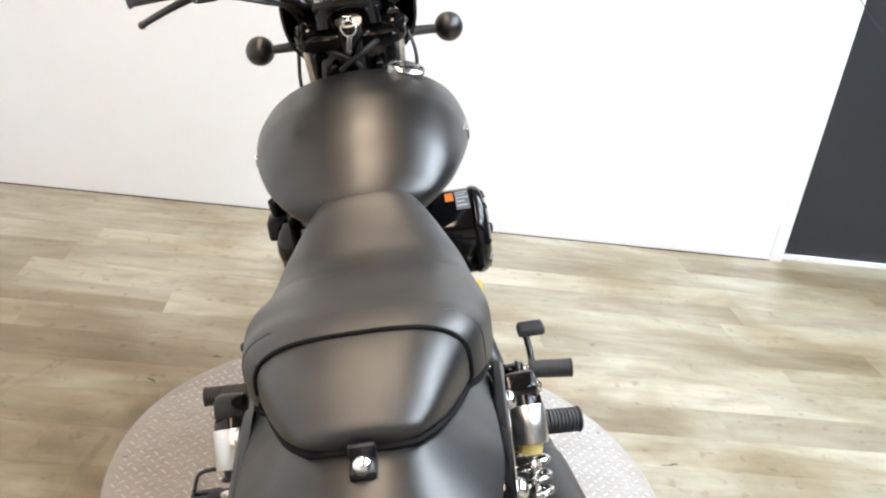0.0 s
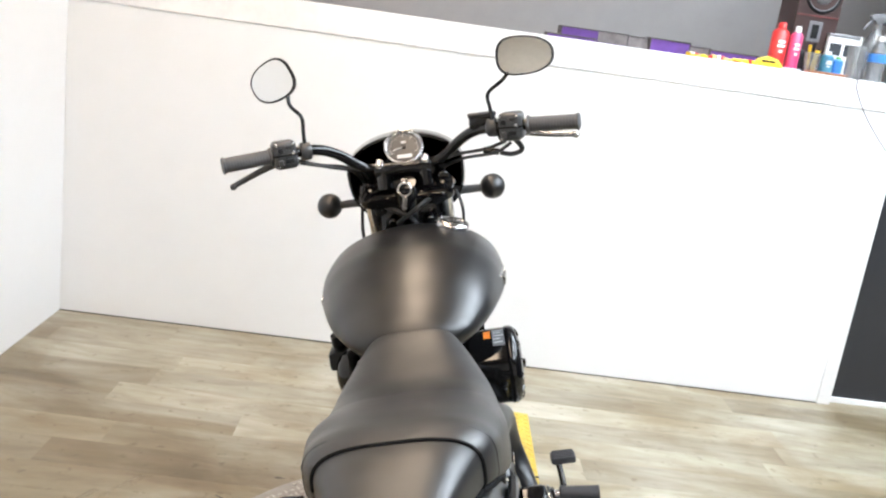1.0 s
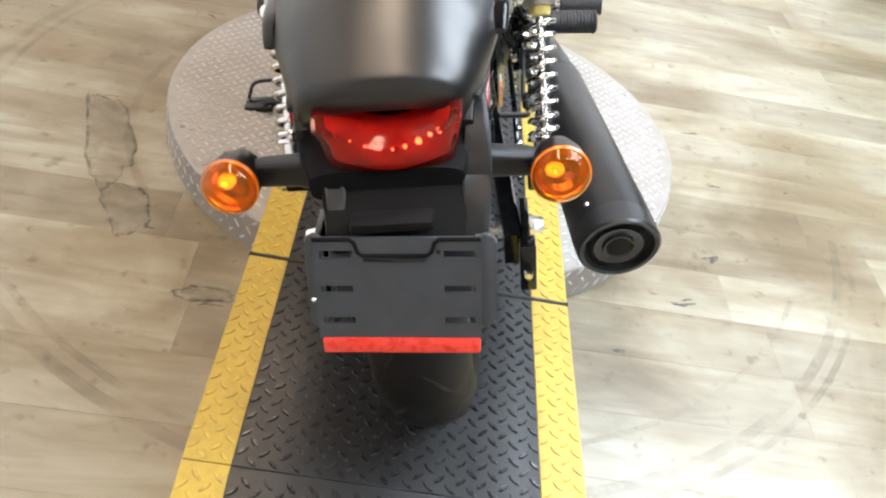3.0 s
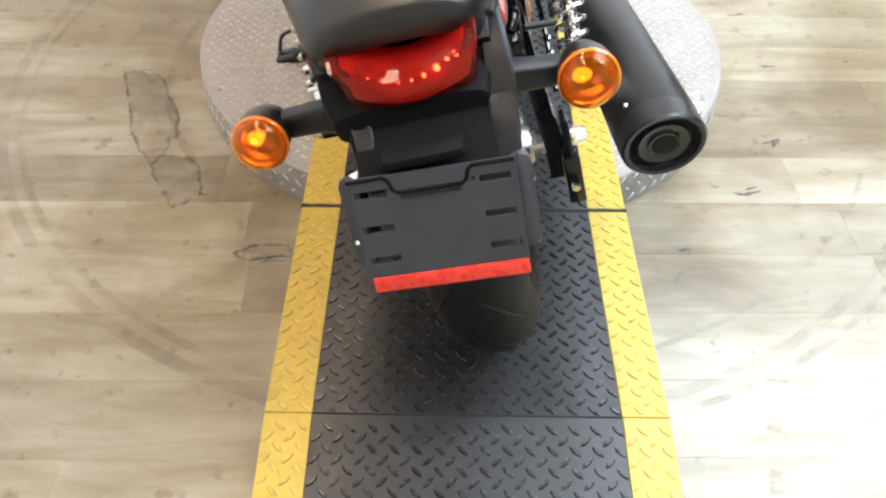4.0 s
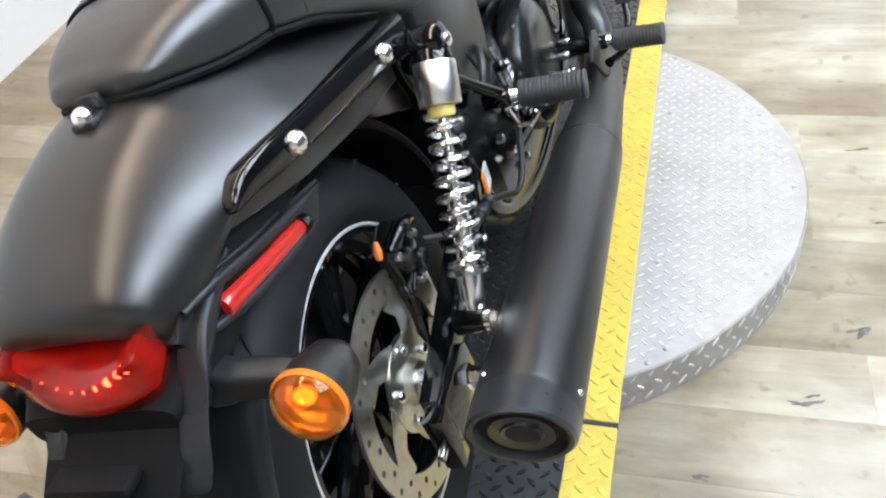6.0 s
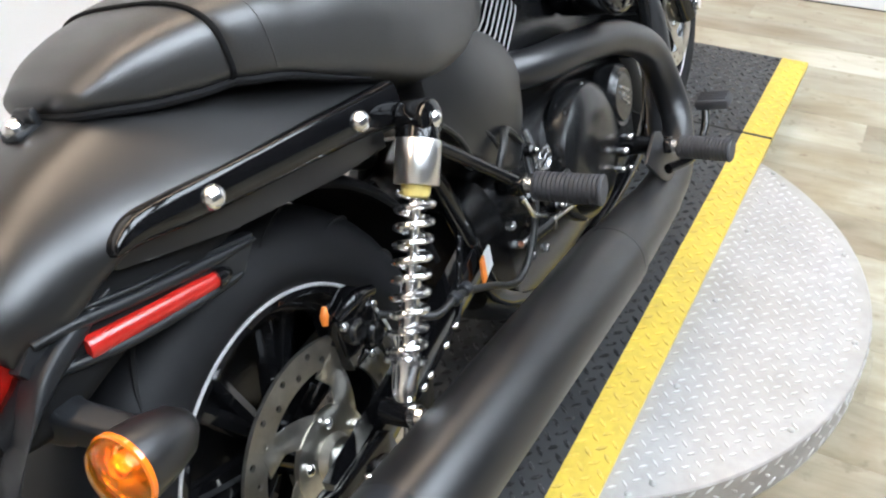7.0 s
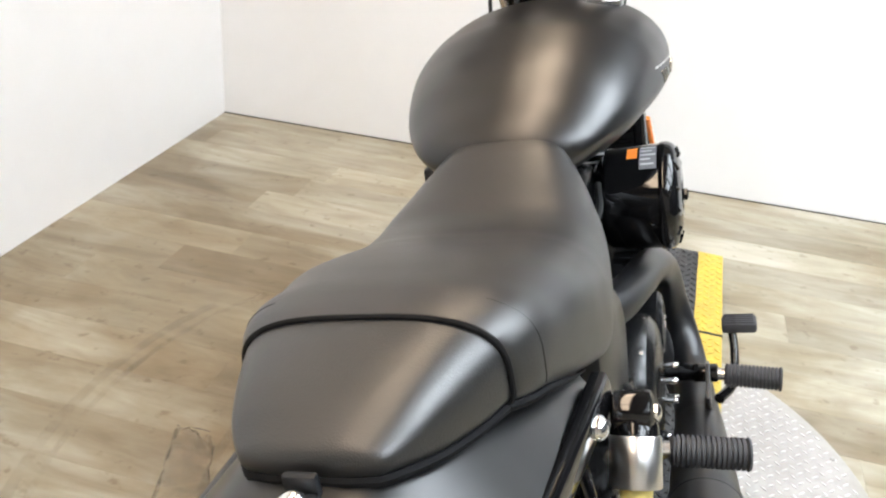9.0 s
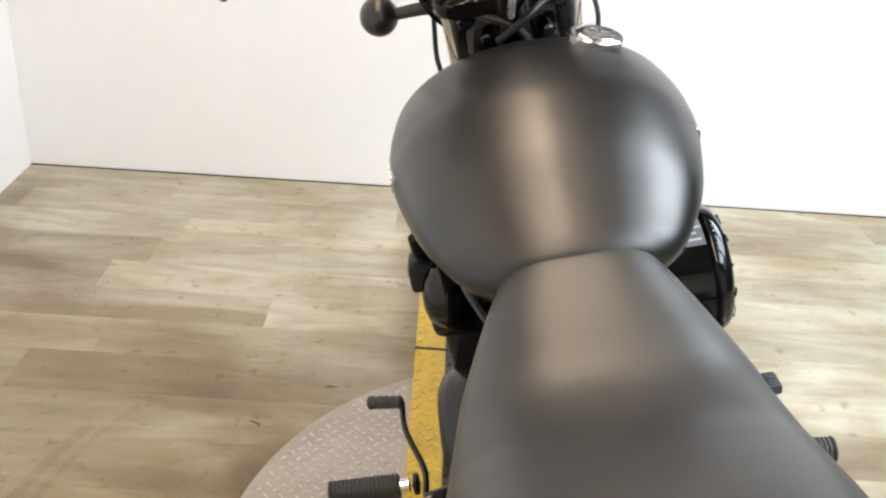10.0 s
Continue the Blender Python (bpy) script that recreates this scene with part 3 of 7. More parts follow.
def scuff(cx, cy, sx, sy, turn, seed, label):
    """A faint dried patch with a thin dirty outline."""
    pts, rng = ragged_ring(sx, sy, seed), random.Random(seed + 1)
    bm = bmesh.new()
    bm.faces.new([bm.verts.new((x, y, 0.0006)) for x, y in pts])
    ob = thing("floor_scuff", bm, SCUFF_FILM, label, "floor mark", "marks on the floor", m=pose(cx, cy, 0.0, 0, 0, turn))
    bm = bmesh.new()
    wide = [rng.uniform(0.002, 0.011) for _ in pts]
    a = [bm.verts.new((x, y, 0.0010)) for x, y in pts]
    b = [bm.verts.new((x * (1 - w / sx), y * (1 - w / sy * 0.8), 0.0010)) for (x, y), w in zip(pts, wide)]
    for i in range(len(pts)):
        j = (i + 1) % len(pts)
        bm.faces.new((a[i], a[j], b[j], b[i]))
    part("dirty_edge", bm, EDGE_FILM, ob, "thin dark ragged outline")


scuff(-0.722, -0.225, 0.052, 0.175, 20, 3, "long faint dried patch with a dark outline on the plank floor")
scuff(-0.385, -0.682, 0.056, 0.020, 6, 17, "torn grey-brown patch with a dark edge on the plank floor")
scuff(-0.605, -0.465, 0.046, 0.085, 28, 8, "small faint dried patch with a dark outline on the plank floor")


def chip(x, y, spread, long, count, turn, seed):
    """A few thin dark splinters where the board's face has torn."""
    rng = random.Random(seed)
    ob = None
    for k in range(count):
        ln, wd = long * rng.uniform(0.45, 1.0), rng.uniform(0.0020, 0.0048)
        a, ox, oy = rng.uniform(-0.5, 0.5), rng.uniform(-spread, spread), rng.uniform(-spread, spread) * 0.6
        rim = [(-0.5, 0), (-0.2, -0.9), (0.1, -0.3), (0.3, -1.0), (0.5, 0), (0.22, 0.5), (-0.1, 1.0), (-0.3, 0.4)]
        c, s = math.cos(a), math.sin(a)
        bm = bmesh.new()
        bm.faces.new([bm.verts.new((ox + p * ln * c - q * wd * s, oy + p * ln * s + q * wd * c, 0.0008 + 0.0002 * k)) for p, q in rim])
        if ob:
            part("splinter", bm, SCUFF, ob)
        else:
            ob = thing("floor_chip", bm, SCUFF, "dark torn splinters in the plank floor", "floor mark", "chips in the floor", m=pose(x, y, 0, 0, 0, turn))


for args in ((0.780, 0.008, 0.002, 0.078, 1, -8, 1), (0.712, -0.302, 0.016, 0.038, 6, 40, 2), (0.606, -0.478, 0.018, 0.050, 6, 8, 4), (0.755, 0.26, 0.016, 0.040, 3, 10, 5), (0.443, -0.658, 0.006, 0.034, 2, -10, 6),
             (-0.375, -0.700, 0.020, 0.085, 4, 8, 7), (-0.506, 0.594, 0.010, 0.040, 3, 40, 9), (-0.65, 0.444, 0.004, 0.040, 2, -20, 10), (0.987, 0.038, 0.003, 0.016, 2, 0, 12), (0.90, -0.20, 0.003, 0.012, 2, 0, 13), (-0.545, -0.515, 0.004, 0.045, 1, -8, 14), (-0.77, -0.06, 0.003, 0.05, 1, -10, 15)):
    chip(*args)


def arc(radius, a0, a1, width, label):
    bm = bmesh.new()
    rows = []
    for a in np.linspace(radians(a0), radians(a1), 40).tolist():
        rows.append([bm.verts.new(((radius + d) * math.cos(a), (radius + d) * math.sin(a), 0.0007)) for d in (0, width / 2, width)])
    for p, q in zip(rows, rows[1:]):
        for i in range(2):
            bm.faces.new((p[i], p[i + 1], q[i + 1], q[i]))
    return thing("tyre_arc", bm, TYRE_FILM, label, "floor mark", "tyre rub arcs")


for r, a0, a1, w in ((1.055, 278, 352, 0.022), (1.095, 282, 345, 0.014), (1.03, 150, 262, 0.016), (1.065, 158, 257, 0.026), (0.96, 285, 335, 0.012), (0.70, 165, 215, 0.02)):
    arc(r, a0, a1, w, "faint grey tyre rub arc round the turntable")


# ---- the motorcycle, in its own axes: x to its right, y ahead from the rear axle, z up from the tyre's foot ----
bike = tagged(new("motorcycle"), "matt black cruiser motorcycle leaning on its side stand", "motorcycle")
bike.matrix_world = Matrix.Translation((0.070, -0.90, DECK - 0.004)) @ Matrix.Rotation(radians(1.35), 4, "Z") @ Matrix.Rotation(radians(-15.0), 4, "Y")
ARC, REAR, FRONT = Vector((0, 0.012, 0.300)), Vector((0, 0.046, 0.303)), Vector((0, 1.535, 0.298))
X = Vector((1, 0, 0))


def sides(fn):
    for s in (-1, 1):
        fn(s)


# fuel tank
TANK = [(0.615, 0.040, 0.780, 0.766, 0.742, 2.0, 1.8), (0.622, 0.078, 0.797, 0.770, 0.734, 2.1, 1.7), (0.642, 0.115, 0.818, 0.775, 0.722, 2.1, 1.65), (0.70, 0.148, 0.845, 0.779, 0.706, 2.15, 1.6),
        (0.75, 0.168, 0.868, 0.781, 0.696, 2.15, 1.6), (0.82, 0.187, 0.889, 0.783, 0.688, 2.15, 1.6), (0.90, 0.203, 0.905, 0.783, 0.684, 2.15, 1.6), (0.98, 0.210, 0.908, 0.783, 0.684, 2.15, 1.65),
        (1.05, 0.207, 0.906, 0.785, 0.688, 2.15, 1.7), (1.11, 0.196, 0.897, 0.788, 0.696, 2.1, 1.8), (1.15, 0.172, 0.885, 0.788, 0.708, 2.05, 1.9), (1.175, 0.135, 0.864, 0.788, 0.728, 2.0, 2.0), (1.188, 0.08, 0.836, 0.787, 0.750, 2.0, 2.0)]
rings = []
for y, w, zt, zm, zb, nt, nb in keyed(TANK, 60):
    ring = oval(y, w, zt, zm, zb, nt, nb, 72)
    for p in ring:
        if p.z > zm:
            p.z += 0.0009 * math.exp(-(p.x / 0.016) ** 2) * min(1, (y - 0.615) / 0.1)
    rings.append(ring)
tank = part("fuel_tank", loft(rings), DENIM, bike, "satin black teardrop fuel tank", angle=60)
cap_n = Vector((0.28, -0.10, 0.95)).normalized()
cap_c = Vector((0.103, 1.045, 0.8990))
part("filler_cap", lathe([(-0.006, 0.039), (0.006, 0.039), (0.008, 0.0368), (0.0075, 0.031), (0.0068, 0.030), (0.009, 0.027), (0.0095, 0.014), (0.0085, 0.012), (0.0090, 0.003)], cap_c, cap_n, 40), ALLOY, tank, "chrome fuel filler cap")


def tank_side(y, z):
    """Half-width of the tank at a place along it and a height."""
    k = np.array(TANK)
    w, zt, zm, zb, nt, nb = (float(np.interp(y, k[:, 0], k[:, i])) for i in range(1, 7))
    n, d = (nt, (z - zm) / (zt - zm)) if z > zm else (nb, (zm - z) / (zm - zb))
    return w * max(0.0, 1 - abs(d) ** n) ** (1 / n)


for s in (-1, 1):
    bm = bmesh.new()
    for y0, z0, y1, z1, h in [(0.872, 0.812, 0.985, 0.802, 0.0022)] + [(0.895 + 0.024 * k, 0.801 - 0.0022 * k, 0.905 + 0.024 * k, 0.782 - 0.0012 * k, 0.0026) for k in range(6)]:
        tube([(s * (tank_side(y, z) + 0.0005), y, z) for y, z in ((y0, z0), ((y0 + y1) / 2, (z0 + z1) / 2), (y1, z1))], h, 6, 2, bm=bm)
    part("tank_badge", bm, ALLOY, tank, "silver tank badge of plain bars")

# seat: rider's saddle with a hump and a pillion pad behind a piped seam
SEAT = [(0.098, 0.1145, 0.8345, 0.777, 0.748, 3.15, 5.0), (0.118, 0.128, 0.836, 0.774, 0.74, 3.15, 5.0), (0.14, 0.135, 0.836, 0.77, 0.732, 3.15, 5.0), (0.19, 0.145, 0.83, 0.752, 0.706, 2.8, 5.0), (0.25, 0.153, 0.817, 0.728, 0.674, 3.3, 4.5),
        (0.3, 0.157, 0.802, 0.705, 0.646, 3.3, 4.0), (0.35, 0.158, 0.786, 0.684, 0.624, 3.3, 4.0), (0.4, 0.155, 0.772, 0.674, 0.614, 3.3, 4.0), (0.45, 0.15, 0.768, 0.67, 0.61, 3.3, 4.0), (0.5, 0.142, 0.774, 0.672, 0.614, 3.3, 4.0),
        (0.54, 0.13, 0.78, 0.682, 0.63, 3.3, 4.0), (0.58, 0.114, 0.788, 0.704, 0.66, 3.3, 4.0), (0.635, 0.084, 0.799, 0.742, 0.704, 3.3, 4.0), (0.658, 0.066, 0.796, 0.758, 0.722, 3.3, 3.0)]
seat = part("seat", loft([oval(*k, 72) for k in keyed(SEAT, 56)]), VINYL, bike, "black vinyl saddle with a raised back edge", angle=60)
PILLION = [(-0.031, 0.030, 0.799, 0.790, 0.780, 2.4, 2.4), (-0.027, 0.052, 0.805, 0.790, 0.777, 2.4, 2.5), (-0.016, 0.063, 0.811, 0.790, 0.774, 2.4, 3.0), (0.004, 0.076, 0.820, 0.788, 0.768, 2.8, 4.0),
           (0.03, 0.088, 0.827, 0.784, 0.761, 3.0, 5.0), (0.07, 0.104, 0.8325, 0.779, 0.752, 3.0, 5.0), (0.0975, 0.1135, 0.8335, 0.7772, 0.748, 3.0, 5.0)]
pillion = part("pillion_pad", loft([oval(*k, 72) for k in keyed(PILLION, 30)]), VINYL, seat, "short padded pillion rest", angle=60)
seam = [p for p in oval(0.0975, 0.1142, 0.8340, 0.777, 0.748, 3.07, 5.0, 72) if p.z > 0.752]
seam.sort(key=lambda p: math.atan2(p.z - 0.775, p.x))
part("seam_piping", tube(seam, 0.0031, 8, smooth_path=False), DULL, seat, "black piping round the pillion seam")
for first, last in ((-3, 12), (25, 40)):
    side_seam = [oval(0.135, 0.1338, 0.8362, 0.7708, 0.7336, 3.15, 5.0, 72)[i % 72] for i in range(first, last)]
    part("side_stitch", tube(side_seam, 0.0007, 6, smooth_path=False), VINYL, seat)
base_line = []
for k in keyed(PILLION, 24)[::-1]:
    base_line.append(oval(*k, 72)[66])
left_line = [Vector((-p.x, p.y, p.z)) for p in base_line[::-1]]
front_line = [oval(*k, 72)[66] for k in keyed(SEAT, 56)[:16]][::-1]
base_line = front_line + base_line + left_line + [Vector((-p.x, p.y, p.z)) for p in front_line[::-1]]
part("seat_base", tube([p + Vector((0, 0, -0.004)) for p in base_line], [min(0.0046, 0.0006 + 0.0004 * min(k, len(base_line) - 1 - k)) for k in range(len(base_line))], 8, smooth_path=False), DULL, seat, "black edge trim round the seat base")
bm = box((-0.008, -0.068, 0.773), (0.018, -0.038, 0.783), 0.004)
bm = box((-0.008, -0.046, 0.774), (0.018, -0.038, 0.796), 0.003, bm=bm)
strap = part("seat_tab", bm, PLASTIC, bike, "black seat fixing tab")
part("seat_bolt", lathe([(0, 0.0098), (0.004, 0.0098), (0.009, 0.0078), (0.0115, 0.004), (0.012, 0.001)], (0.005, -0.058, 0.782), (0, -0.35, 0.94), 24), CHROME, strap, "domed chrome seat bolt")


seat.location.x = 0.005


# rear fender, an arched shell round the wheel
def fender_rings(keys, centre, count, thick=0.004, segs=40, flank=False):
    """Arched shell; with flank, the sides run off straight towards the front instead of rounding over."""
    out = []
    for th, w, r, h, n in keyed(keys, count):
        a = radians(th)
        up = Vector((0, -math.sin(a), math.cos(a)))
        outer, inner = [], []
        for s in np.linspace(-1, 1, segs).tolist():
            u = math.sin(s * math.pi / 2)
            drop = h * (1 - max(0.0, 1 - abs(u) ** n) ** (1 / n))
            if flank:
                x, c = abs(w * u), float(np.interp(th, (-8, 4, 15, 24), (1.0, 0.85, 0.5, 0.0)))
                drop += c * (min(h, 0.5 * (x - 0.055 + math.hypot(x - 0.055, 0.022)) - 0.002) - drop)
            outer.append(centre + X * (w * u) + up * (r - drop))
            inner.append(centre + X * ((w - thick) * u) + up * (r - thick - drop))
        out.append(outer + inner[::-1])
    return out


FENDER = [(-35, 0.149, 0.530, 0.092, 2.7), (-22, 0.150, 0.502, 0.096, 2.6), (-8, 0.149, 0.488, 0.097, 2.5), (4, 0.141, 0.484, 0.094, 2.4), (15, 0.126, 0.481, 0.088, 2.35), (22, 0.112, 0.475, 0.081, 2.4),
          (26.8, 0.102, 0.469, 0.070, 2.6), (29.2, 0.094, 0.464, 0.060, 2.8), (30.6, 0.090, 0.458, 0.052, 2.9), (31.3, 0.087, 0.450, 0.045, 3.0), (31.5, 0.085, 0.436, 0.035, 3.0)]
fender = part("rear_fender", loft(fender_rings(FENDER, ARC, 48, flank=True)), DENIM, bike, "satin black rear fender", angle=50)


# fender struts with bolts, along both sides
def strut(s):
    line = [(s * 0.126, -0.106, 0.694), (s * 0.128, -0.098, 0.697), (s * 0.132, -0.075, 0.700), (s * 0.138, -0.03, 0.694), (s * 0.146, 0.06, 0.681), (s * 0.156, 0.18, 0.664), (s * 0.162, 0.262, 0.650)]
    high = [0.003, 0.008, 0.0135, 0.0170, 0.0185, 0.021, 0.025]
    rings = []
    pts = spline(line, 6)
    hs = np.interp(np.linspace(0, 6, len(pts)), range(7), high).tolist()
    for p, h in zip(pts, hs):
        edge = [(0.0095 * math.cos(a), math.sin(a)) for a in np.linspace(-1.5, 1.5, 11).tolist()]
        rings.append([p + Vector((s * (-0.010), 0, -h))] + [p + Vector((s * (math.copysign(abs(dx / 0.0095) ** 0.55, dx) * 0.0095 - 0.002), 0, dz * h)) for dx, dz in edge] + [p + Vector((s * (-0.010), 0, h))])
    ob = part("fender_strut", loft(rings), GLOSS, bike, "gloss black fender strut", angle=60)
    for y, z, r in ((-0.007, 0.689, 0.0120), (0.192, 0.661, 0.0120)):
        x = float(np.interp(y, [-0.098, -0.03, 0.06, 0.262], [0.128, 0.138, 0.146, 0.162])) + 0.006
        part("strut_bolt", lathe([(0, r), (0.004, r), (0.0075, r * 0.86), (0.0105, r * 0.55), (0.012, 0.001)], (s * x, y, z), (s, 0, 0), 20), CHROME, ob, "chrome bolt")


sides(strut)

# inner guard below the fender with a long red reflector on each side
GUARD = [(-0.240, 0.082, 0.614, 0.598, 0.575, 4, 4), (-0.20, 0.096, 0.636, 0.61, 0.568, 4, 4), (-0.15, 0.102, 0.684, 0.63, 0.580, 4, 4), (-0.10, 0.105, 0.700, 0.64, 0.592, 4, 4), (-0.04, 0.107, 0.705, 0.64, 0.604, 4, 4), (0.04, 0.108, 0.705, 0.65, 0.612, 4, 4), (0.14, 0.108, 0.700, 0.65, 0.606, 4, 4), (0.27, 0.100, 0.680, 0.64, 0.560, 4, 4)]
guard = part("inner_guard", loft([oval(*k, 40) for k in keyed(GUARD, 16)]), DULL, bike, "grained black inner mudguard", angle=35)


ARCH = [(-78, 0.084, 0.330, 0.016, 2.6), (-50, 0.086, 0.334, 0.018, 2.6), (-20, 0.088, 0.338, 0.020, 2.6), (5, 0.090, 0.342, 0.022, 2.6)]
part("wheel_arch", loft(fender_rings(ARCH, REAR, 24)), DULL, bike, "black plastic arch over the rear tyre", angle=50)


def under_rail(s):
    outline = [(-0.110, 0.684), (-0.100, 0.674), (-0.040, 0.655), (0.020, 0.637), (0.180, 0.606), (0.262, 0.594), (0.270, 0.650), (0.19, 0.660), (0.06, 0.678), (-0.04, 0.691), (-0.110, 0.694)]
    liner = part("fender_liner", slab(outline, s * 0.092, s * 0.132, axis=0, bevel=0.004), SATIN, bike, "satin black lower edge of the fender", angle=30)
    for v in liner.data.vertices:
        v.co.x = s * min(abs(v.co.x), 0.114 + 0.06 * max(0.0, v.co.y + 0.110))
    wing = [(0.053, 0.612), (0.046, 0.603), (0.024, 0.582), (0.004, 0.581), (-0.036, 0.590), (-0.110, 0.605), (-0.170, 0.621), (-0.198, 0.632), (-0.204, 0.646), (-0.188, 0.660), (-0.160, 0.664), (-0.095, 0.651), (0.002, 0.626)]
    ob = part("guard_wing", slab(wing, s * 0.088, s * 0.1065, axis=0, bevel=0.003), PLASTIC, guard, "grained black plastic reflector carrier", angle=30)
    for v in ob.data.vertices:
        v.co.x *= float(np.interp(v.co.y, (-0.24, -0.10), (0.84, 1.0)))
    for k, (w, line) in enumerate(((0.0060, [(0.050, 0.607), (-0.020, 0.622), (-0.095, 0.641), (-0.150, 0.655), (-0.186, 0.660)]), (0.0050, [(0.020, 0.586), (-0.036, 0.595), (-0.110, 0.610), (-0.165, 0.625), (-0.196, 0.636)]), (0.0030, [(-0.03, 0.634), (-0.095, 0.650), (-0.160, 0.668)]))):
        pts = [(s * (0.1075 if y > -0.12 else float(np.interp(y, (-0.24, -0.12), (0.091, 0.1075)))), y, z) for y, z in line]
        part("raised_rim", tube(pts, [w * 0.35] + [w] * (len(pts) - 2) + [w * 0.6], 10), PLASTIC, ob)
    inward = 0.0 if s > 0 else 0.034
    path = spline([(s * (0.100 - 0.7 * inward), -0.110 - 2.0 * inward, 0.660 - 0.5 * inward), (s * (0.098 - 0.8 * inward), -0.195, 0.632), (s * (0.094 - inward), -0.236, 0.600), (s * (0.088 - inward), -0.268, 0.562)], 6)
    rings = []
    for k, p in enumerate(path):
        n = k / (len(path) - 1)
        h = float(np.interp(n, (0, 0.25, 0.7, 1), (0.003, 0.016, 0.021, 0.014)))
        out_x = float(np.interp(n, (0, 0.4, 1), (0.005, 0.014, 0.018))) if s > 0 else 0.006
        d = Vector((0, 0.36, 0.93)).lerp(Vector((0, 0.80, 0.55)), n).normalized()
        rings.append([p + X * (s * a) + d * (h * b) for a, b in ((-0.012, -1), (0.4 * out_x, -0.98), (0.85 * out_x, -0.84), (out_x, -0.5), (out_x + 0.0004, 0.0), (out_x, 0.5), (0.85 * out_x, 0.84), (0.4 * out_x, 0.98), (-0.012, 1))])
    part("tail_wing", loft(rings), PLASTIC, bike, "black plastic wing beside the tail lamp", angle=60)


sides(under_rail)


def side_reflector(s):
    a, b = Vector((s * 0.100, -0.150, 0.630)), Vector((s * 0.1045, -0.010, 0.600))
    part("reflector_rim", tube([b - (b - a) * 0.02, b + (b - a) * 0.06, b + (b - a) * 0.12], [0.012, 0.0105, 0.006], 14), GLOSS, guard)
    part("side_reflector", tube([a, a.lerp(b, 0.03), a.lerp(b, 0.5), a.lerp(b, 0.97), b], [0.0075, 0.0115, 0.0105, 0.0090, 0.0070], 16), REFLECTRED, guard, "long red side reflector")


sides(side_reflector)

# tail lamp
def lamp_rings(wide, deep, inset):
    """Crescent sections across the tail: concave top edge, bulging face, narrower foot."""
    rings = []
    for u in [-1.0, -0.985, -0.95] + np.linspace(-0.88, 0.88, 15).tolist() + [0.95, 0.985, 1.0]:
        k = (1 - max(0.0, abs(u) - 0.88) / 0.12 * 0.10) if abs(u) < 1 else 0.78
        top, low, face = 0.653 + 0.026 * u * u - inset, 0.606 - 0.002 * u * u + inset, -0.249 + 0.016 * u * u + deep
        ring = [(-0.175, top - 0.006), (-0.198, top), (-0.222, top - 0.003), (-0.240 + deep, top - 0.011), (face + 0.003, 0.637 + 0.008 * u * u), (face, 0.626 + 0.003 * u * u), (face + 0.003, 0.616), (face + 0.012, low + 0.003), (-0.218, low), (-0.175, low + 0.004)]
        cy, cz = -0.205, (top + low) / 2
        rings.append([Vector((0.007 + wide * u * (0.84 + 2.3 * (z - 0.606)), cy + (y - cy) * k, cz + (z - cz) * k)) for y, z in ring])
    return rings


tail = part("tail_lamp", loft(lamp_rings(0.0775, 0.0, 0.0)), RED_LENS, bike, "glossy red tail lamp lens", angle=70)
part("diffuser", loft(lamp_rings(0.0660, 0.010, 0.006)), RED_GLOW, tail, "lit red diffuser inside the tail lamp", angle=70)
for u, r in ((-0.58, 0.0009), (-0.36, 0.0011), (-0.14, 0.0013), (0.06, 0.0017), (0.25, 0.0021), (0.46, 0.0034), (0.64, 0.0024), (0.76, 0.0030), (0.87, 0.0020)):
    part("led", ball((0.007 + 0.068 * u, -0.2355 + 0.016 * u * u, 0.635 + 0.029 * u * u), r, 10), LED, tail, "small lit tail lamp diode")

# tail bracket and number-plate holder
BRACKET = [(0.0, 0.080, 0.030), (0.25, 0.079, 0.028), (0.6, 0.074, 0.023), (1.0, 0.072, 0.014)]
rings = []
for t, w, d in keyed(BRACKET, 12):
    c = Vector((0.008, -0.215, 0.602)).lerp(Vector((0.008, -0.286, 0.560)), t)
    n = Vector((0, -0.62, -0.78)) if t < 0.5 else Vector((0, -0.8, -0.6))
    rings.append([c + X * (w * a) + n.normalized() * (d * b) for a, b in ((-1, -0.8), (-1, 0.5), (-0.86, 1), (0.86, 1), (1, 0.5), (1, -0.8))])
bracket = part("tail_bracket", loft(rings), DULL, bike, "black plastic tail bracket", angle=35)
HUGGER = [(40, 0.090, 0.334, 0.026, 3.0), (50, 0.088, 0.327, 0.024, 3.0), (60, 0.084, 0.320, 0.020, 3.0), (66, 0.080, 0.316, 0.018, 3.0)]
part("mud_flap", loft(fender_rings(HUGGER, REAR, 14, 0.006)), PLASTIC, bike, "black plastic flap behind the tyre", angle=50)
part("plate_lamp", box((-0.036, -0.296, 0.574), (0.050, -0.270, 0.586), 0.004), DULL, bracket, "small black number-plate lamp")
top, low = Vector((0, -0.288, 0.580)), Vector((0, -0.328, 0.440))
down = (low - top).normalized()
out = X.cross(down).normalized()
if out.y > 0:
    out = -out
PLATE = Matrix((( 1, 0, 0, 0), (0, -down.y, out.y, ((top + low) / 2).y), (0, -down.z, out.z, ((top + low) / 2).z), (0, 0, 0, 1))) @ Matrix.Rotation(radians(-3.2), 4, "Z")
PLATE = Matrix.Translation((0.005, 0, 0.009)) @ PLATE
bm = moved(slab(rounded(0.018, 0.106, 0.008, cx=-0.0845, cy=0.0), -0.008, 0.001, bevel=0.003), PLATE)
holder = part("plate_holder", bm, PLATEBLACK, bike, "black plastic number-plate holder", angle=30)
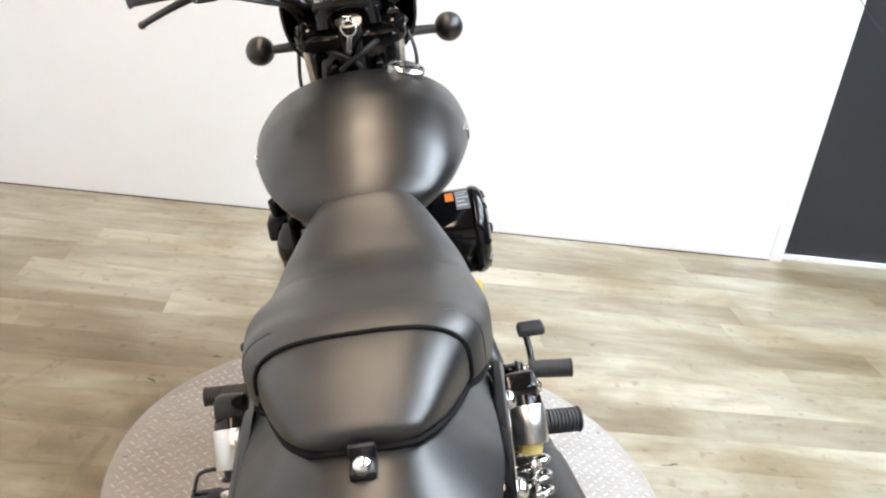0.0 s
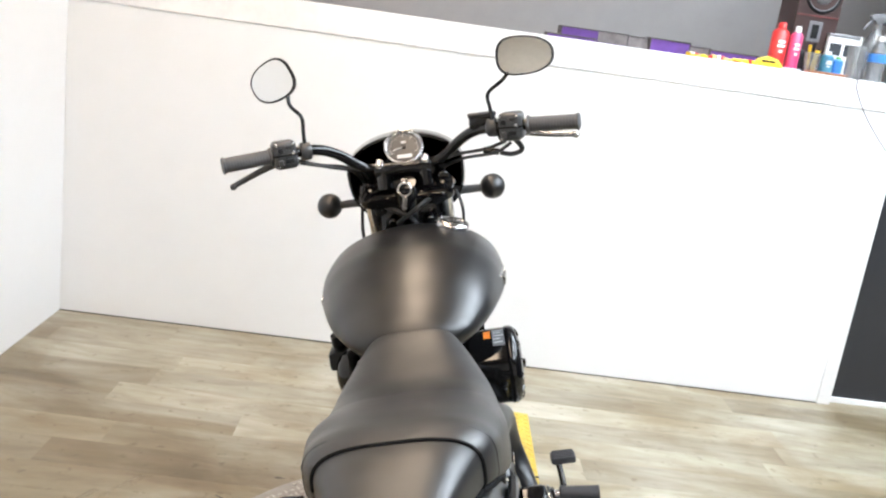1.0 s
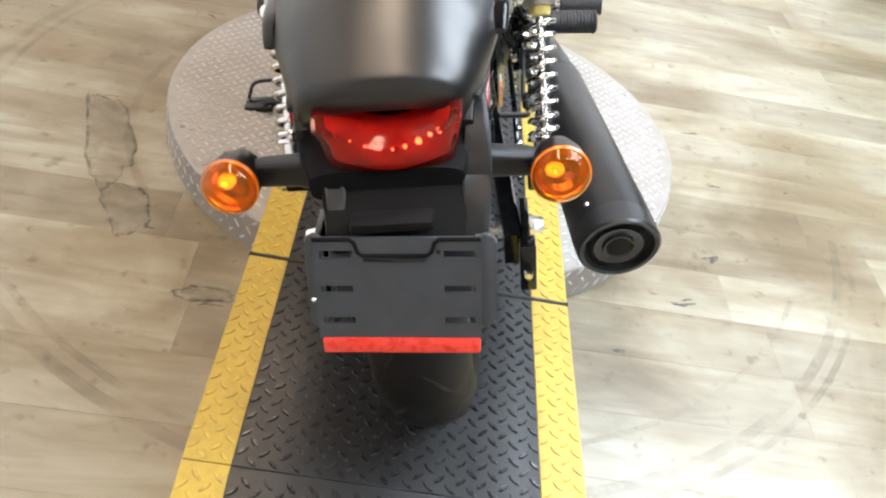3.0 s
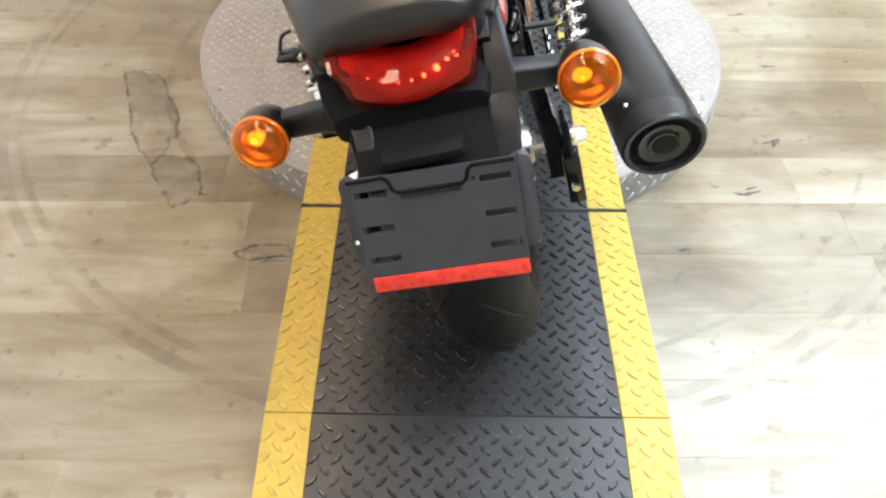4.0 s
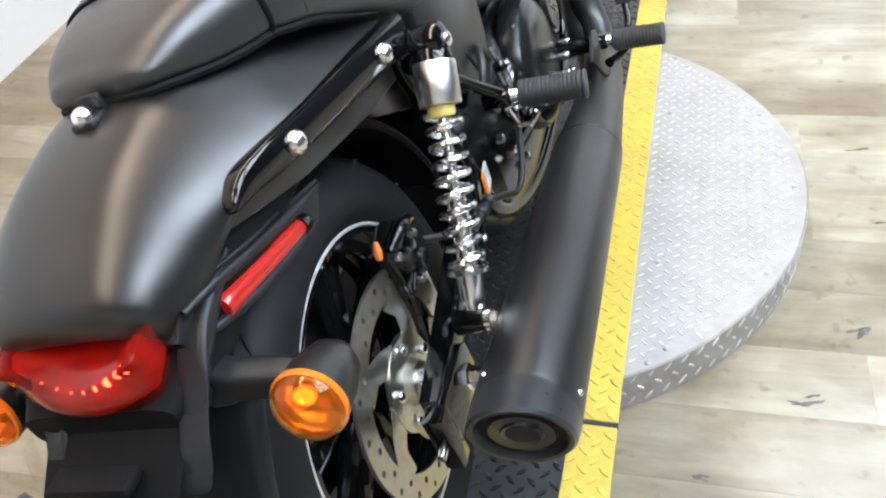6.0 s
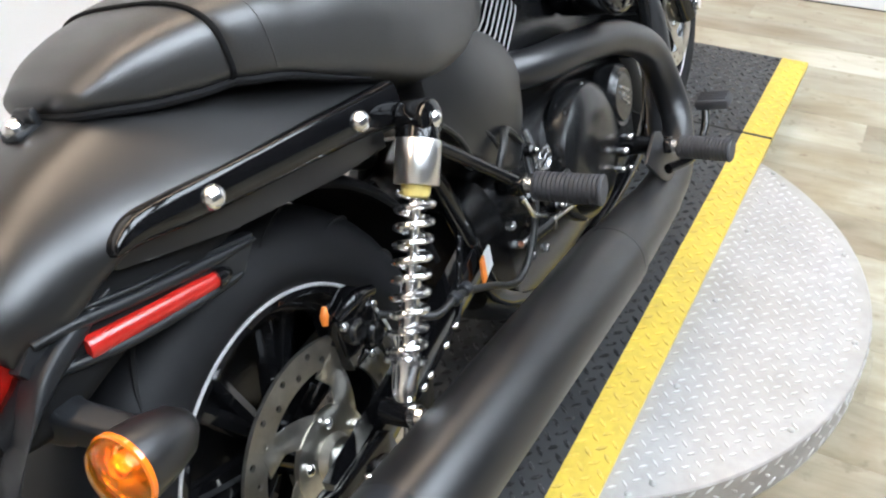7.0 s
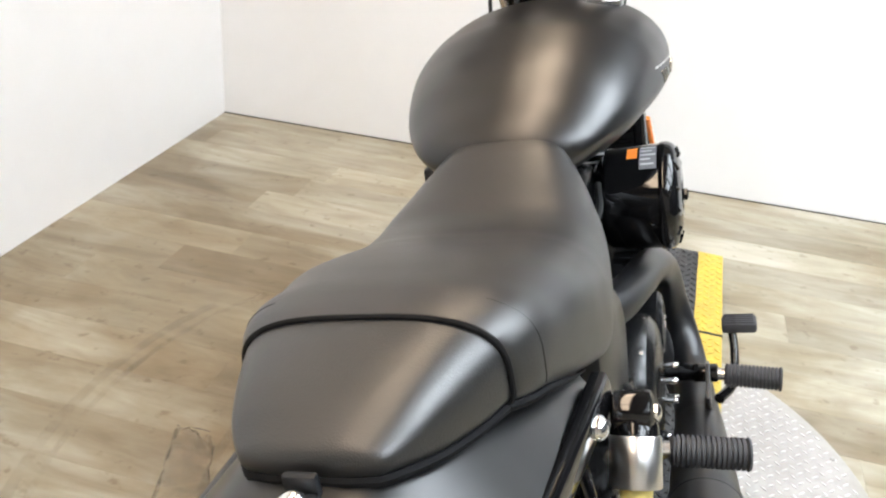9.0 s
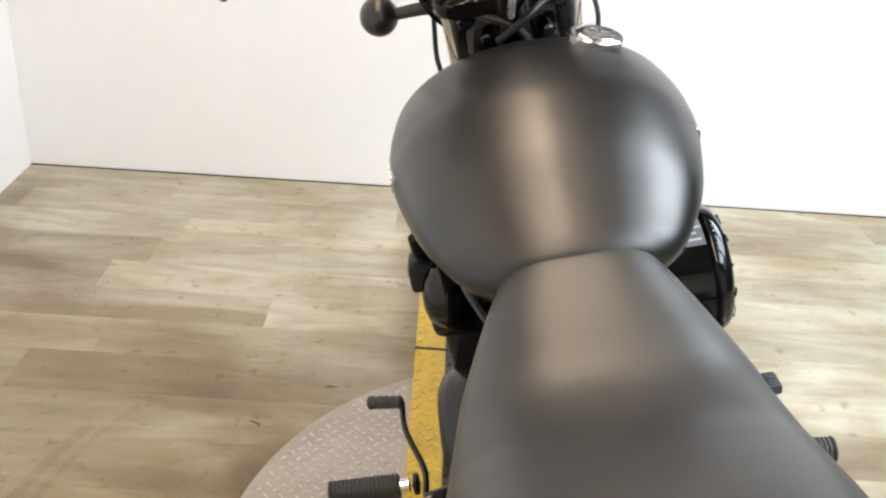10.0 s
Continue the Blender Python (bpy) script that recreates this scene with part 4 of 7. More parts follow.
part("side_flange", moved(slab(rounded(0.022, 0.106, 0.010, cx=0.0935, cy=0.0), -0.008, 0.001, bevel=0.003), PLATE), PLATEBLACK, holder, angle=30)


def slotted_plate():
    """Plate pierced by six long slots, cut from strips."""
    bm = bmesh.new()
    xs = [-0.084, -0.079, -0.045, 0.050, 0.084, 0.089]
    ys = [-0.066, -0.048, -0.0395, -0.011, -0.0025, 0.029, 0.0375, 0.052]
    for i in range(5):
        for j in range(7):
            if not (i in (1, 3) and j in (1, 3, 5)):
                box((xs[i], ys[j], 0.0005), (xs[i + 1], ys[j + 1], 0.0045), bm=bm)
    bmesh.ops.remove_doubles(bm, verts=bm.verts, dist=1e-6)
    return bm


part("slotted_face", moved(slotted_plate(), PLATE), PLATEBLACK, holder, smooth=False)
bm = bmesh.new()
RIB = [(-0.084, 0.050), (-0.046, 0.050), (-0.041, 0.046), (-0.038, 0.036), (-0.033, 0.032), (0.033, 0.032), (0.038, 0.036), (0.041, 0.046), (0.046, 0.050), (0.088, 0.050)]
tube([(x, y, 0.0045) for x, y in RIB], 0.0024, 8, 2, bm=bm, smooth_path=False)
part("raised_rib", moved(bm, PLATE), DULL, holder)
part("recess_lip", moved(box((-0.032, 0.026, 0.004), (0.032, 0.030, 0.0075), 0.0012), PLATE), PLASTIC, holder)
# solid black discs paint the dark inside of the holes
for x in (-0.045, 0.045):
    part("rib_hole", moved(lathe([(0.004, 0.0022), (0.0052, 0.0022), (0.0052, 0.0004)], (x, 0.036, 0), (0, 0, 1), 10), PLATE), BLACKHOLE, holder)
part("red_strip", moved(box((-0.081, -0.082, -0.001), (0.088, -0.0640, 0.007), 0.002), PLATE), REDSTRIP, holder, "bright red reflector strip")
part("holder_clip", moved(ball((-0.0875, -0.020, 0.002), 0.0035, 10), PLATE), CHROME, holder)


# turn signals at the rear: bullet bodies with amber lenses
def rear_signal(s):
    c = Vector((0.002 + s * 0.1815, -0.203 - s * 0.006, 0.577))
    way = Vector((s * 0.03, -0.93, 0.18)).normalized()
    body = part("turn_signal", lathe([(-0.064, 0.003), (-0.060, 0.013), (-0.047, 0.023), (-0.022, 0.0295), (0.0, 0.0318), (0.006, 0.0318), (0.006, 0.029), (-0.004, 0.028)], c, way, 36), SATIN, bike, "black bullet turn signal")
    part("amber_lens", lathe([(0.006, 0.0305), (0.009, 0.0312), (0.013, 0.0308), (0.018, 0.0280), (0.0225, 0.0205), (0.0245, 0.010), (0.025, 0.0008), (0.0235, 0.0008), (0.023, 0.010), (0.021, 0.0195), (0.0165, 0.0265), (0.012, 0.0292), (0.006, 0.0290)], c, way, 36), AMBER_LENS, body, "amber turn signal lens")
    part("lamp_bowl", lathe([(0.008, 0.0286), (0.004, 0.0272), (0.0035, 0.0215), (-0.004, 0.0190), (-0.013, 0.0110), (-0.0155, 0.001)], c, way, 28, cap=False), AMBER_BOWL, body, "faceted amber-tinted reflector bowl")
    # off-centre glowing ball stands in for the lens's yellow glint
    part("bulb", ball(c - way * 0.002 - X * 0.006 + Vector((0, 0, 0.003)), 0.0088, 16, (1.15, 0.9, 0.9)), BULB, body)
    part("bulb_holder", lathe([(-0.012, 0.004), (-0.006, 0.0065), (0.002, 0.0060), (0.003, 0.001)], c + X * 0.009 - Vector((0, 0, 0.006)), way, 14), REFLECTOR, body)
    part("lens_ring", lathe([(0.0030, 0.0312), (0.0045, 0.0328), (0.0085, 0.0328), (0.0100, 0.0312)], c, way, 36, cap=False), AMBER_RIM, body)
    n = -way * 0.030
    rings = []
    for x, hy, hz in ((0.082, 0.017, 0.021), (0.098, 0.016, 0.019), (0.104, 0.0145, 0.0165), (0.150, 0.0135, 0.0150), (0.154, 0.0125, 0.0135), (0.168, 0.0120, 0.0125), (0.182, 0.0115, 0.0120)):
        k = (x - 0.082) / 0.10
        o = Vector((s * x, -0.190, 0.587)).lerp(Vector((s * x, c.y + n.y, c.z + n.z)), k)
        rings.append([o + Vector((0, a, b)) for a, b in rounded(2 * hy, 2 * hz, min(hy, hz) * 0.55, 4)])
    part("stalk", loft(rings), PLASTIC, body, "black signal stalk", angle=35)


sides(rear_signal)


# wheels
def tyre_mesh(c, r, w, bead):
    k = w / 2
    arch = [(-k * math.cos(a), r - k + k * math.sin(a)) for a in np.linspace(0.0, math.pi, 19).tolist()]
    prof = [(-w * 0.37, bead), (-w * 0.46, bead + (r - k - bead) * 0.5)] + arch + [(w * 0.46, bead + (r - k - bead) * 0.5), (w * 0.37, bead), (w * 0.3, bead - 0.004), (-w * 0.3, bead - 0.004)]
    side = 96
    rings = []
    for a in np.linspace(0, 2 * math.pi, side, endpoint=False).tolist():
        u = Vector((0, math.cos(a), math.sin(a)))
        rings.append([c + X * p + u * q for p, q in prof])
    rings.append(rings[0])
    bm = loft(rings, cap=False)
    bmesh.ops.remove_doubles(bm, verts=bm.verts, dist=1e-6)
    return bm


def grooves(c, r, w, count):
    """Sweeping tread cuts, their shade painted as thin dark blades in the crown."""
    bm = bmesh.new()
    for k in range(count):
        for s in (-1, 1):
            pts = []
            for q in np.linspace(0, 1, 7).tolist():
                x = s * w * (0.05 + 0.36 * q)
                a = 2 * math.pi * (k + 0.5 * (s > 0)) / count + 0.34 * q ** 1.4
                rr = r - w / 2 + math.sqrt((w / 2) ** 2 - x * x) + 0.0002
                pts.append(c + X * x + Vector((0, math.cos(a), math.sin(a))) * rr)
            tube(pts, [0.0006, 0.0026, 0.0036, 0.0038, 0.0034, 0.0026, 0.0006], 6, 3, bm=bm)
    return bm


def ring_with_holes(c, r0, r1, x0, x1, count, hole):
    """A flat drilled ring: each sector carries one hole that goes through."""
    bm = bmesh.new()
    step = 2 * math.pi / count
    for k in range(count):
        rc = r0 + (r1 - r0) * (0.3 if k % 2 else 0.7)
        a0 = k * step
        pts, hol = [], []
        for i in range(16):
            t = 2 * math.pi * i / 16
            ca, cr = math.cos(t), math.sin(t)
            m = max(abs(ca), abs(cr))
            aa, rr = a0 + step / 2 * ca / m, (r0 + r1) / 2 + (r1 - r0) / 2 * cr / m
            pts.append((aa, rr))
            hol.append((a0 + hole * ca / rc, rc + hole * cr))
        lay = []
        for x in (x0, x1):
            lay.append([[bm.verts.new(c + Vector((x, q * math.cos(a), q * math.sin(a)))) for a, q in some] for some in (pts, hol)])
        for i in range(16):
            j = (i + 1) % 16
            bm.faces.new((lay[0][0][i], lay[0][0][j], lay[0][1][j], lay[0][1][i]))
            bm.faces.new((lay[1][0][i], lay[1][0][j], lay[1][1][j], lay[1][1][i]))
            bm.faces.new((lay[0][1][i], lay[0][1][j], lay[1][1][j], lay[1][1][i]))
            if i % 8 in (2, 3, 4, 5) :
                bm.faces.new((lay[0][0][i], lay[0][0][j], lay[1][0][j], lay[1][0][i]))
    bmesh.ops.remove_doubles(bm, verts=bm.verts, dist=1e-5)
    return bm


def wheel(name, c, r, w, rim_r, disc_x, disc_r, label):
    ob = part(name, lathe([(-0.062, 0.022), (-0.058, 0.034), (0.058, 0.034), (0.062, 0.022)], c, X, 32), GLOSS, bike, label)
    half = w * 0.36
    rim = lathe([(-half - 0.004, rim_r - 0.006), (-half - 0.004, rim_r + 0.006), (-half + 0.004, rim_r + 0.006), (-half + 0.012, rim_r - 0.012), (0, rim_r - 0.022), (half - 0.012, rim_r - 0.012),
                 (half - 0.004, rim_r + 0.006), (half + 0.004, rim_r + 0.006), (half + 0.004, rim_r - 0.006), (half - 0.014, rim_r - 0.026), (0, rim_r - 0.034), (-half + 0.014, rim_r - 0.026)], c, X, 96, cap=False)
    part("rim", rim, GLOSS, ob, "gloss black cast rim")
    for s in (-1, 1):
        rings = [[c + X * (s * (half + 0.0045) + 0.0018 * math.cos(b)) + Vector((0, math.cos(a), math.sin(a))) * (rim_r + 0.0045 + 0.0024 * math.sin(b)) for b in np.linspace(0, 6.283, 8, endpoint=False).tolist()]
                 for a in np.linspace(0, 2 * math.pi, 97).tolist()]
        part("rim_edge", loft(rings, cap=False), ALLOY_EDGE, ob, "bright machined rim edge")
    for k in range(7):
        a = 2 * math.pi * k / 7 + 0.2
        for d in (-0.13, 0.13):
            u, v = Vector((0, math.cos(a), math.sin(a))), Vector((0, math.cos(a + d), math.sin(a + d)))
            part("spoke", tube([c + u * 0.028, c + v * (rim_r - 0.024)], [0.015, 0.012], 8, smooth_path=False), GLOSS, ob)
    tyre = part("tyre", tyre_mesh(c, r, w, rim_r + 0.004), TYRE, ob, "black rubber road tyre", angle=50)
    part("tread_groove", grooves(c, r, w, 15), BLACKHOLE, ob, "dark swept tread grooves", kind="stuff")
    disc = part("brake_disc", ring_with_holes(c, disc_r - 0.034, disc_r, disc_x - 0.0025, disc_x + 0.0025, 36, 0.0042), STEEL, ob, "drilled steel brake disc", angle=30)
    for k in range(5):
        a = 2 * math.pi * k / 5 + 0.5
        pts = [c + Vector((disc_x, q * math.cos(a + t), q * math.sin(a + t))) for q, t in ((0.040, 0.0), (0.064, 0.20), (disc_r - 0.052, 0.44), (disc_r - 0.028, 0.66))]
        bm = tube(pts, [0.026, 0.019, 0.015, 0.024], 12, 4)
        for v in bm.verts:
            v.co.x = disc_x + (v.co.x - disc_x) * 0.12
        part("disc_arm", bm, STEEL, ob, "curved disc carrier arm")
    part("disc_hub", lathe([(-0.003, 0.062), (0.0035, 0.062), (0.0042, 0.060), (0.0045, 0.030), (0.016, 0.026), (0.017, 0.018)], c + X * disc_x, X, 40), STEEL, ob)
    for k in range(5):
        a = 2 * math.pi * k / 5 + 0.15
        part("disc_bolt", lathe([(0, 0.007), (0.004, 0.007), (0.007, 0.004), (0.0075, 0.001)], c + Vector((disc_x + 0.006, 0.048 * math.cos(a), 0.048 * math.sin(a))), X, 12), CHROME, ob)
    return ob


rear_wheel = wheel("rear_wheel", REAR, 0.294, 0.138, 0.1955, 0.084, 0.144, "black cast rear wheel with road tyre")
front_wheel = wheel("front_wheel", FRONT, 0.298, 0.098, 0.216, 0.066, 0.145, "black cast front wheel with road tyre")


# swingarm, axle hardware, shock absorbers
def swing(s):
    rings = []
    for t, h in ((0, 0.030), (0.25, 0.026), (0.7, 0.024), (1.0, 0.026)):
        c = Vector((s * 0.100, 0.40, 0.335)).lerp(Vector((s * 0.132, -0.010, 0.303)), t)
        rings.append([c + Vector((s * dx, 0, dz * h)) for dx, dz in ((-0.012, -1), (0.012, -1), (0.016, -0.7), (0.016, 0.7), (0.012, 1), (-0.012, 1))])
    arm = part("swingarm", loft(rings), GLOSS, bike, "gloss black swingarm", angle=30)
    part("axle_plate", slab([(-0.040, 0.276), (0.065, 0.270), (0.080, 0.287), (0.080, 0.327), (0.065, 0.340), (-0.025, 0.337), (-0.045, 0.312)], s * 0.146, s * 0.158, axis=0, bevel=0.002), GLOSS, arm)
    part("axle_nut", lathe([(0, 0.017), (0.014, 0.017), (0.016, 0.014), (0.030, 0.011), (0.032, 0.002)], REAR + X * s * 0.150, (s, 0, 0), 6 if s > 0 else 12), CHROME, arm, "chrome axle nut", angle=25)
    part("axle_spacer", rod(REAR + X * s * 0.064, REAR + X * s * 0.125, 0.018, 24, 0.002), ALLOY if s > 0 else GLOSS, arm)
    part("chain_adjuster", rod((s * 0.152, -0.070, 0.302), (s * 0.152, -0.025, 0.302), 0.006, 10, 0.001), CHROME, arm)
    part("adjuster_block", box((s * 0.152 - 0.012, -0.055, 0.262), (s * 0.152 + 0.012, -0.027, 0.345), 0.003), GLOSS, arm)


sides(swing)


def shock(s):
    hi, lo = Vector((s * 0.190, 0.259, 0.630)), Vector((s * 0.186, 0.078, 0.362))
    if s < 0:
        hi, lo = hi + Vector((0.006, -0.010, 0.035)), lo + Vector((0.002, -0.010, 0.030))
    way = (lo - hi).normalized()
    full = (lo - hi).length
    body = part("shock_absorber", rod(hi + way * 0.05, lo - way * 0.01, 0.0062, 20), CHROME, bike, "chrome coil-over shock absorber")
    part("top_eye", lathe([(-0.022, 0.016), (-0.019, 0.021), (0.010, 0.023), (0.016, 0.021), (0.019, 0.015)], hi, (s, 0, 0), 32), GLOSS, body, "gloss black shock eye")
    part("top_collar", lathe([(-0.004, 0.012), (0.002, 0.0175), (0.012, 0.0225), (0.023, 0.0235), (0.0245, 0.020)], hi, way, 32), GLOSS, body)
    part("top_bolt", lathe([(0, 0.0095), (0.005, 0.0095), (0.008, 0.006), (0.009, 0.001)], hi + X * s * 0.017, (s, 0, 0), 20), CHROME, body, "chrome shock bolt")
    part("shroud", lathe([(0.020, 0.012), (0.022, 0.0240), (0.0240, 0.0253), (0.070, 0.0253), (0.0715, 0.0243), (0.072, 0.018)], hi, way, 48), SHROUD, body, "satin chrome shock shroud")
    part("spring_seat", lathe([(0.070, 0.0165), (0.079, 0.016), (0.084, 0.0145), (0.086, 0.008)], hi, way, 28), YELLOWMARK if s > 0 else PLASTIC, body)
    side = way.orthogonal().normalized()
    up = way.cross(side)
    turns, a, b = 9.5, 0.080, full - 0.060
    coil = [hi + way * (a + (b - a) * t) + 0.0198 * (math.cos(6.283 * turns * t) * side + math.sin(6.283 * turns * t) * up) for t in np.linspace(0, 1, 190).tolist()]
    part("coil_spring", tube(coil, [0.0005] * 2 + [0.0040] * 186 + [0.0005] * 2, 8, smooth_path=False), CHROME, body, "chrome coil spring")
    part("damper_tube", lathe([(full - 0.150, 0.007), (full - 0.148, 0.0115), (full - 0.064, 0.0115), (full - 0.062, 0.0245), (full - 0.057, 0.0245), (full - 0.055, 0.0155), (full - 0.03, 0.0145), (full - 0.016, 0.012), (full - 0.012, 0.009)], hi, way, 28), CHROME, body)
    part("bottom_eye", lathe([(-0.026, 0.012), (-0.024, 0.015), (0.012, 0.015), (0.014, 0.012)], lo, (s, 0, 0), 24), GLOSS, body)
    part("bottom_bolt", lathe([(0, 0.0135), (0.007, 0.0135), (0.008, 0.0115), (0.015, 0.0095), (0.019, 0.004), (0.0195, 0.001)], lo + X * s * 0.013, (s, 0, 0), 20), CHROME, body, "domed chrome nut", angle=35)


sides(shock)

# rear brake caliper with hose
cal = part("brake_caliper", box((0.062, 0.112, 0.374), (0.104, 0.184, 0.454), 0.010), GLOSS, bike, "black brake caliper beside the disc", angle=30)
for y, z in ((0.132, 0.424), (0.158, 0.400)):
    part("caliper_piston", lathe([(0, 0.016), (0.010, 0.016), (0.013, 0.012), (0.011, 0.007), (0.012, 0.001)], (0.102, y, z), X, 20), ENGINE, cal)
part("caliper_bridge", tube([(0.100, 0.118, 0.452), (0.110, 0.146, 0.462), (0.106, 0.180, 0.448)], [0.007, 0.010, 0.008], 10), GLOSS, cal)
part("orange_mark", tube([(0.086, 0.121, 0.466), (0.086, 0.116, 0.456), (0.086, 0.112, 0.446)], [0.003, 0.0055, 0.004], 10), ORANGE, cal, "orange tag on the caliper")
part("orange_mark", tube([(0.090, 0.131, 0.449), (0.094, 0.126, 0.430), (0.092, 0.127, 0.405)], 0.0032, 8), ORANGE, cal)
for y, z in ((0.172, 0.388), (0.120, 0.440), (0.176, 0.430), (0.146, 0.380)):
    part("caliper_bolt", lathe([(0, 0.0058), (0.005, 0.0058), (0.007, 0.003), (0.0072, 0.001)], (0.103, y, z), X, 10), CHROME, cal)
hose = part("brake_hose", tube([(0.120, 0.165, 0.425), (0.150, 0.19, 0.408), (0.168, 0.213, 0.395), (0.170, 0.262, 0.389), (0.170, 0.330, 0.352), (0.170, 0.388, 0.314), (0.170, 0.430, 0.314), (0.172, 0.468, 0.345), (0.170, 0.500, 0.385), (0.155, 0.53, 0.44)], 0.0050, 10), CABLE, bike, "black brake hose")
for y, z in ((0.243, 0.392), (0.270, 0.387)):
    part("hose_clip", rod((0.170, y, z), (0.170, y + 0.014, z - 0.002), 0.0088, 14, 0.002), GREYCAP, hose)
part("guard_rod", tube([(0.150, 0.145, 0.318), (0.150, 0.205, 0.330), (0.150, 0.268, 0.345), (0.148, 0.300, 0.385), (0.145, 0.330, 0.43)], 0.0045, 8), GLOSS, bike, "thin gloss black rod beside the swingarm")
for y, z in ((0.16, 0.322), (0.178, 0.326), (0.225, 0.335), (0.255, 0.343)):
    part("rod_clip", ball((0.154, y, z), 0.0045, 10, (1, 1.5, 1)), CHROME, bike)

# exhaust: two header pipes and a long silencer on the right
header = part("rear_header_pipe", tube([(0.03, 0.56, 0.530), (0.088, 0.625, 0.525), (0.122, 0.680, 0.513), (0.148, 0.800, 0.492), (0.160, 0.930, 0.454), (0.169, 1.045, 0.385), (0.178, 1.085, 0.300), (0.195, 1.070, 0.230), (0.208, 1.010, 0.188), (0.218, 0.92, 0.178), (0.226, 0.82, 0.190)],
                                       [0.028, 0.029, 0.030, 0.030, 0.030, 0.030, 0.030, 0.031, 0.034, 0.038, 0.041], 24, 6), SATIN, bike, "satin black exhaust header pipe")
part("front_header_pipe", tube([(0.07, 1.10, 0.52), (0.10, 1.15, 0.50), (0.135, 1.165, 0.42), (0.15, 1.14, 0.31), (0.165, 1.07, 0.22), (0.19, 0.99, 0.172), (0.21, 0.90, 0.170)], 0.028, 20, 6), SATIN, bike, "satin black front header pipe")
ma, mb = Vector((0.226, 0.83, 0.188)), Vector((0.271, -0.099, 0.370))
mway, mlen = (mb - ma).normalized(), (mb - ma).length
muffler = part("silencer", lathe([(0.0, 0.041), (0.08, 0.045), (0.20, 0.0505), (0.262, 0.0515), (0.264, 0.0550), (0.281, 0.0552), (0.2825, 0.0525), (0.285, 0.0525), (0.2865, 0.0560), (0.36, 0.0562), (mlen - 0.035, 0.0565), (mlen - 0.028, 0.0550)], ma, mway, 56), SATIN, bike, "long satin black silencer", angle=30)
part("end_cap", lathe([(mlen - 0.030, 0.0566), (mlen - 0.004, 0.0550), (mlen, 0.0518), (mlen - 0.001, 0.047), (mlen - 0.012, 0.043), (mlen - 0.012, 0.036), (mlen - 0.006, 0.033), (mlen - 0.008, 0.022), (mlen - 0.004, 0.020), (mlen - 0.006, 0.0165)], ma, mway, 48, cap=False), GREYCAP, muffler, "dark grey stepped end cap", angle=30)
part("bore", lathe([(mlen - 0.05, 0.0168), (mlen - 0.0058, 0.0168)], ma, mway, 24), BLACKHOLE, muffler)
part("bore_seat", lathe([(mlen - 0.020, 0.050), (mlen - 0.011, 0.044), (mlen - 0.0135, 0.001)], ma, mway, 40), BLACKHOLE, muffler)
tip_up = (Vector((0, 0, 1)) - mway * mway.z).normalized()
for ob in muffler.children:
    for v in ob.data.vertices:
        d = v.co - ma
        v.co += mway * (0.42 * d.dot(tip_up) * min(1.0, max(0.0, (d.dot(mway) - mlen + 0.030) / 0.018)))
for a in (0.4, 2.5, 4.6):
    side = mway.orthogonal().normalized()
    d = math.cos(a) * side + math.sin(a) * mway.cross(side)
    part("silencer_rivet", ball(ma + mway * (mlen - 0.05) + d * 0.0560, 0.0042, 10), CHROME, muffler)

# side cover, frame rails and battery box behind the engine
def side_cover(s):
    outline = [(0.335, 0.590), (0.338, 0.640), (0.40, 0.662), (0.47, 0.655), (0.515, 0.630), (0.552, 0.598), (0.572, 0.565), (0.576, 0.540), (0.562, 0.492), (0.528, 0.436), (0.512, 0.428), (0.490, 0.434), (0.443, 0.463), (0.380, 0.534)]
    bm = slab(outline, s * 0.105, s * 0.150, axis=0, bevel=0.007)
    return part("side_cover", bm, DENIM, bike, "satin black side cover", angle=35)


sides(side_cover)
part("under_seat_tray", box((-0.10, 0.12, 0.60), (0.10, 0.60, 0.69), 0.02), PLASTIC, bike, "black tray under the seat")
for s in (-1, 1):
    part("frame_rail", tube([(s * 0.085, 0.05, 0.66), (s * 0.09, 0.20, 0.635), (s * 0.09, 0.36, 0.60), (s * 0.06, 0.55, 0.66), (s * 0.045, 0.90, 0.68), (s * 0.03, 1.18, 0.78)], 0.016, 14), DULL, bike, "black frame rail")
    part("frame_downtube", tube([(s * 0.03, 1.20, 0.76), (s * 0.07, 1.24, 0.55), (s * 0.10, 1.22, 0.30), (s * 0.11, 1.10, 0.17), (s * 0.11, 0.70, 0.15), (s * 0.11, 0.45, 0.24), (s * 0.10, 0.40, 0.40), (s * 0.09, 0.36, 0.58)], 0.015, 14), GLOSS, bike, "gloss black frame downtube")
part("belt_guard", slab([(-0.03, 0.40), (0.10, 0.45), (0.40, 0.46), (0.42, 0.25), (0.10, 0.18), (-0.03, 0.22)], -0.115, -0.105, axis=0, bevel=0.004), PLASTIC, bike, "black drive belt guard")
part("rear_pulley", lathe([(-0.012, 0.05), (-0.012, 0.150), (0.012, 0.150), (0.012, 0.05)], REAR - X * 0.088, X, 64), ENGINE, bike, "black drive pulley")
part("drive_belt", loft([[REAR + Vector((-0.1, 0, 0)) + Vector((dx, y, z)) for dx, dz in ((0, 0), (0.024, 0))] for y, z in ((0, 0.151), (0.62, 0.115))] , cap=False, closed=False), RUBBER, bike, "black toothed drive belt")

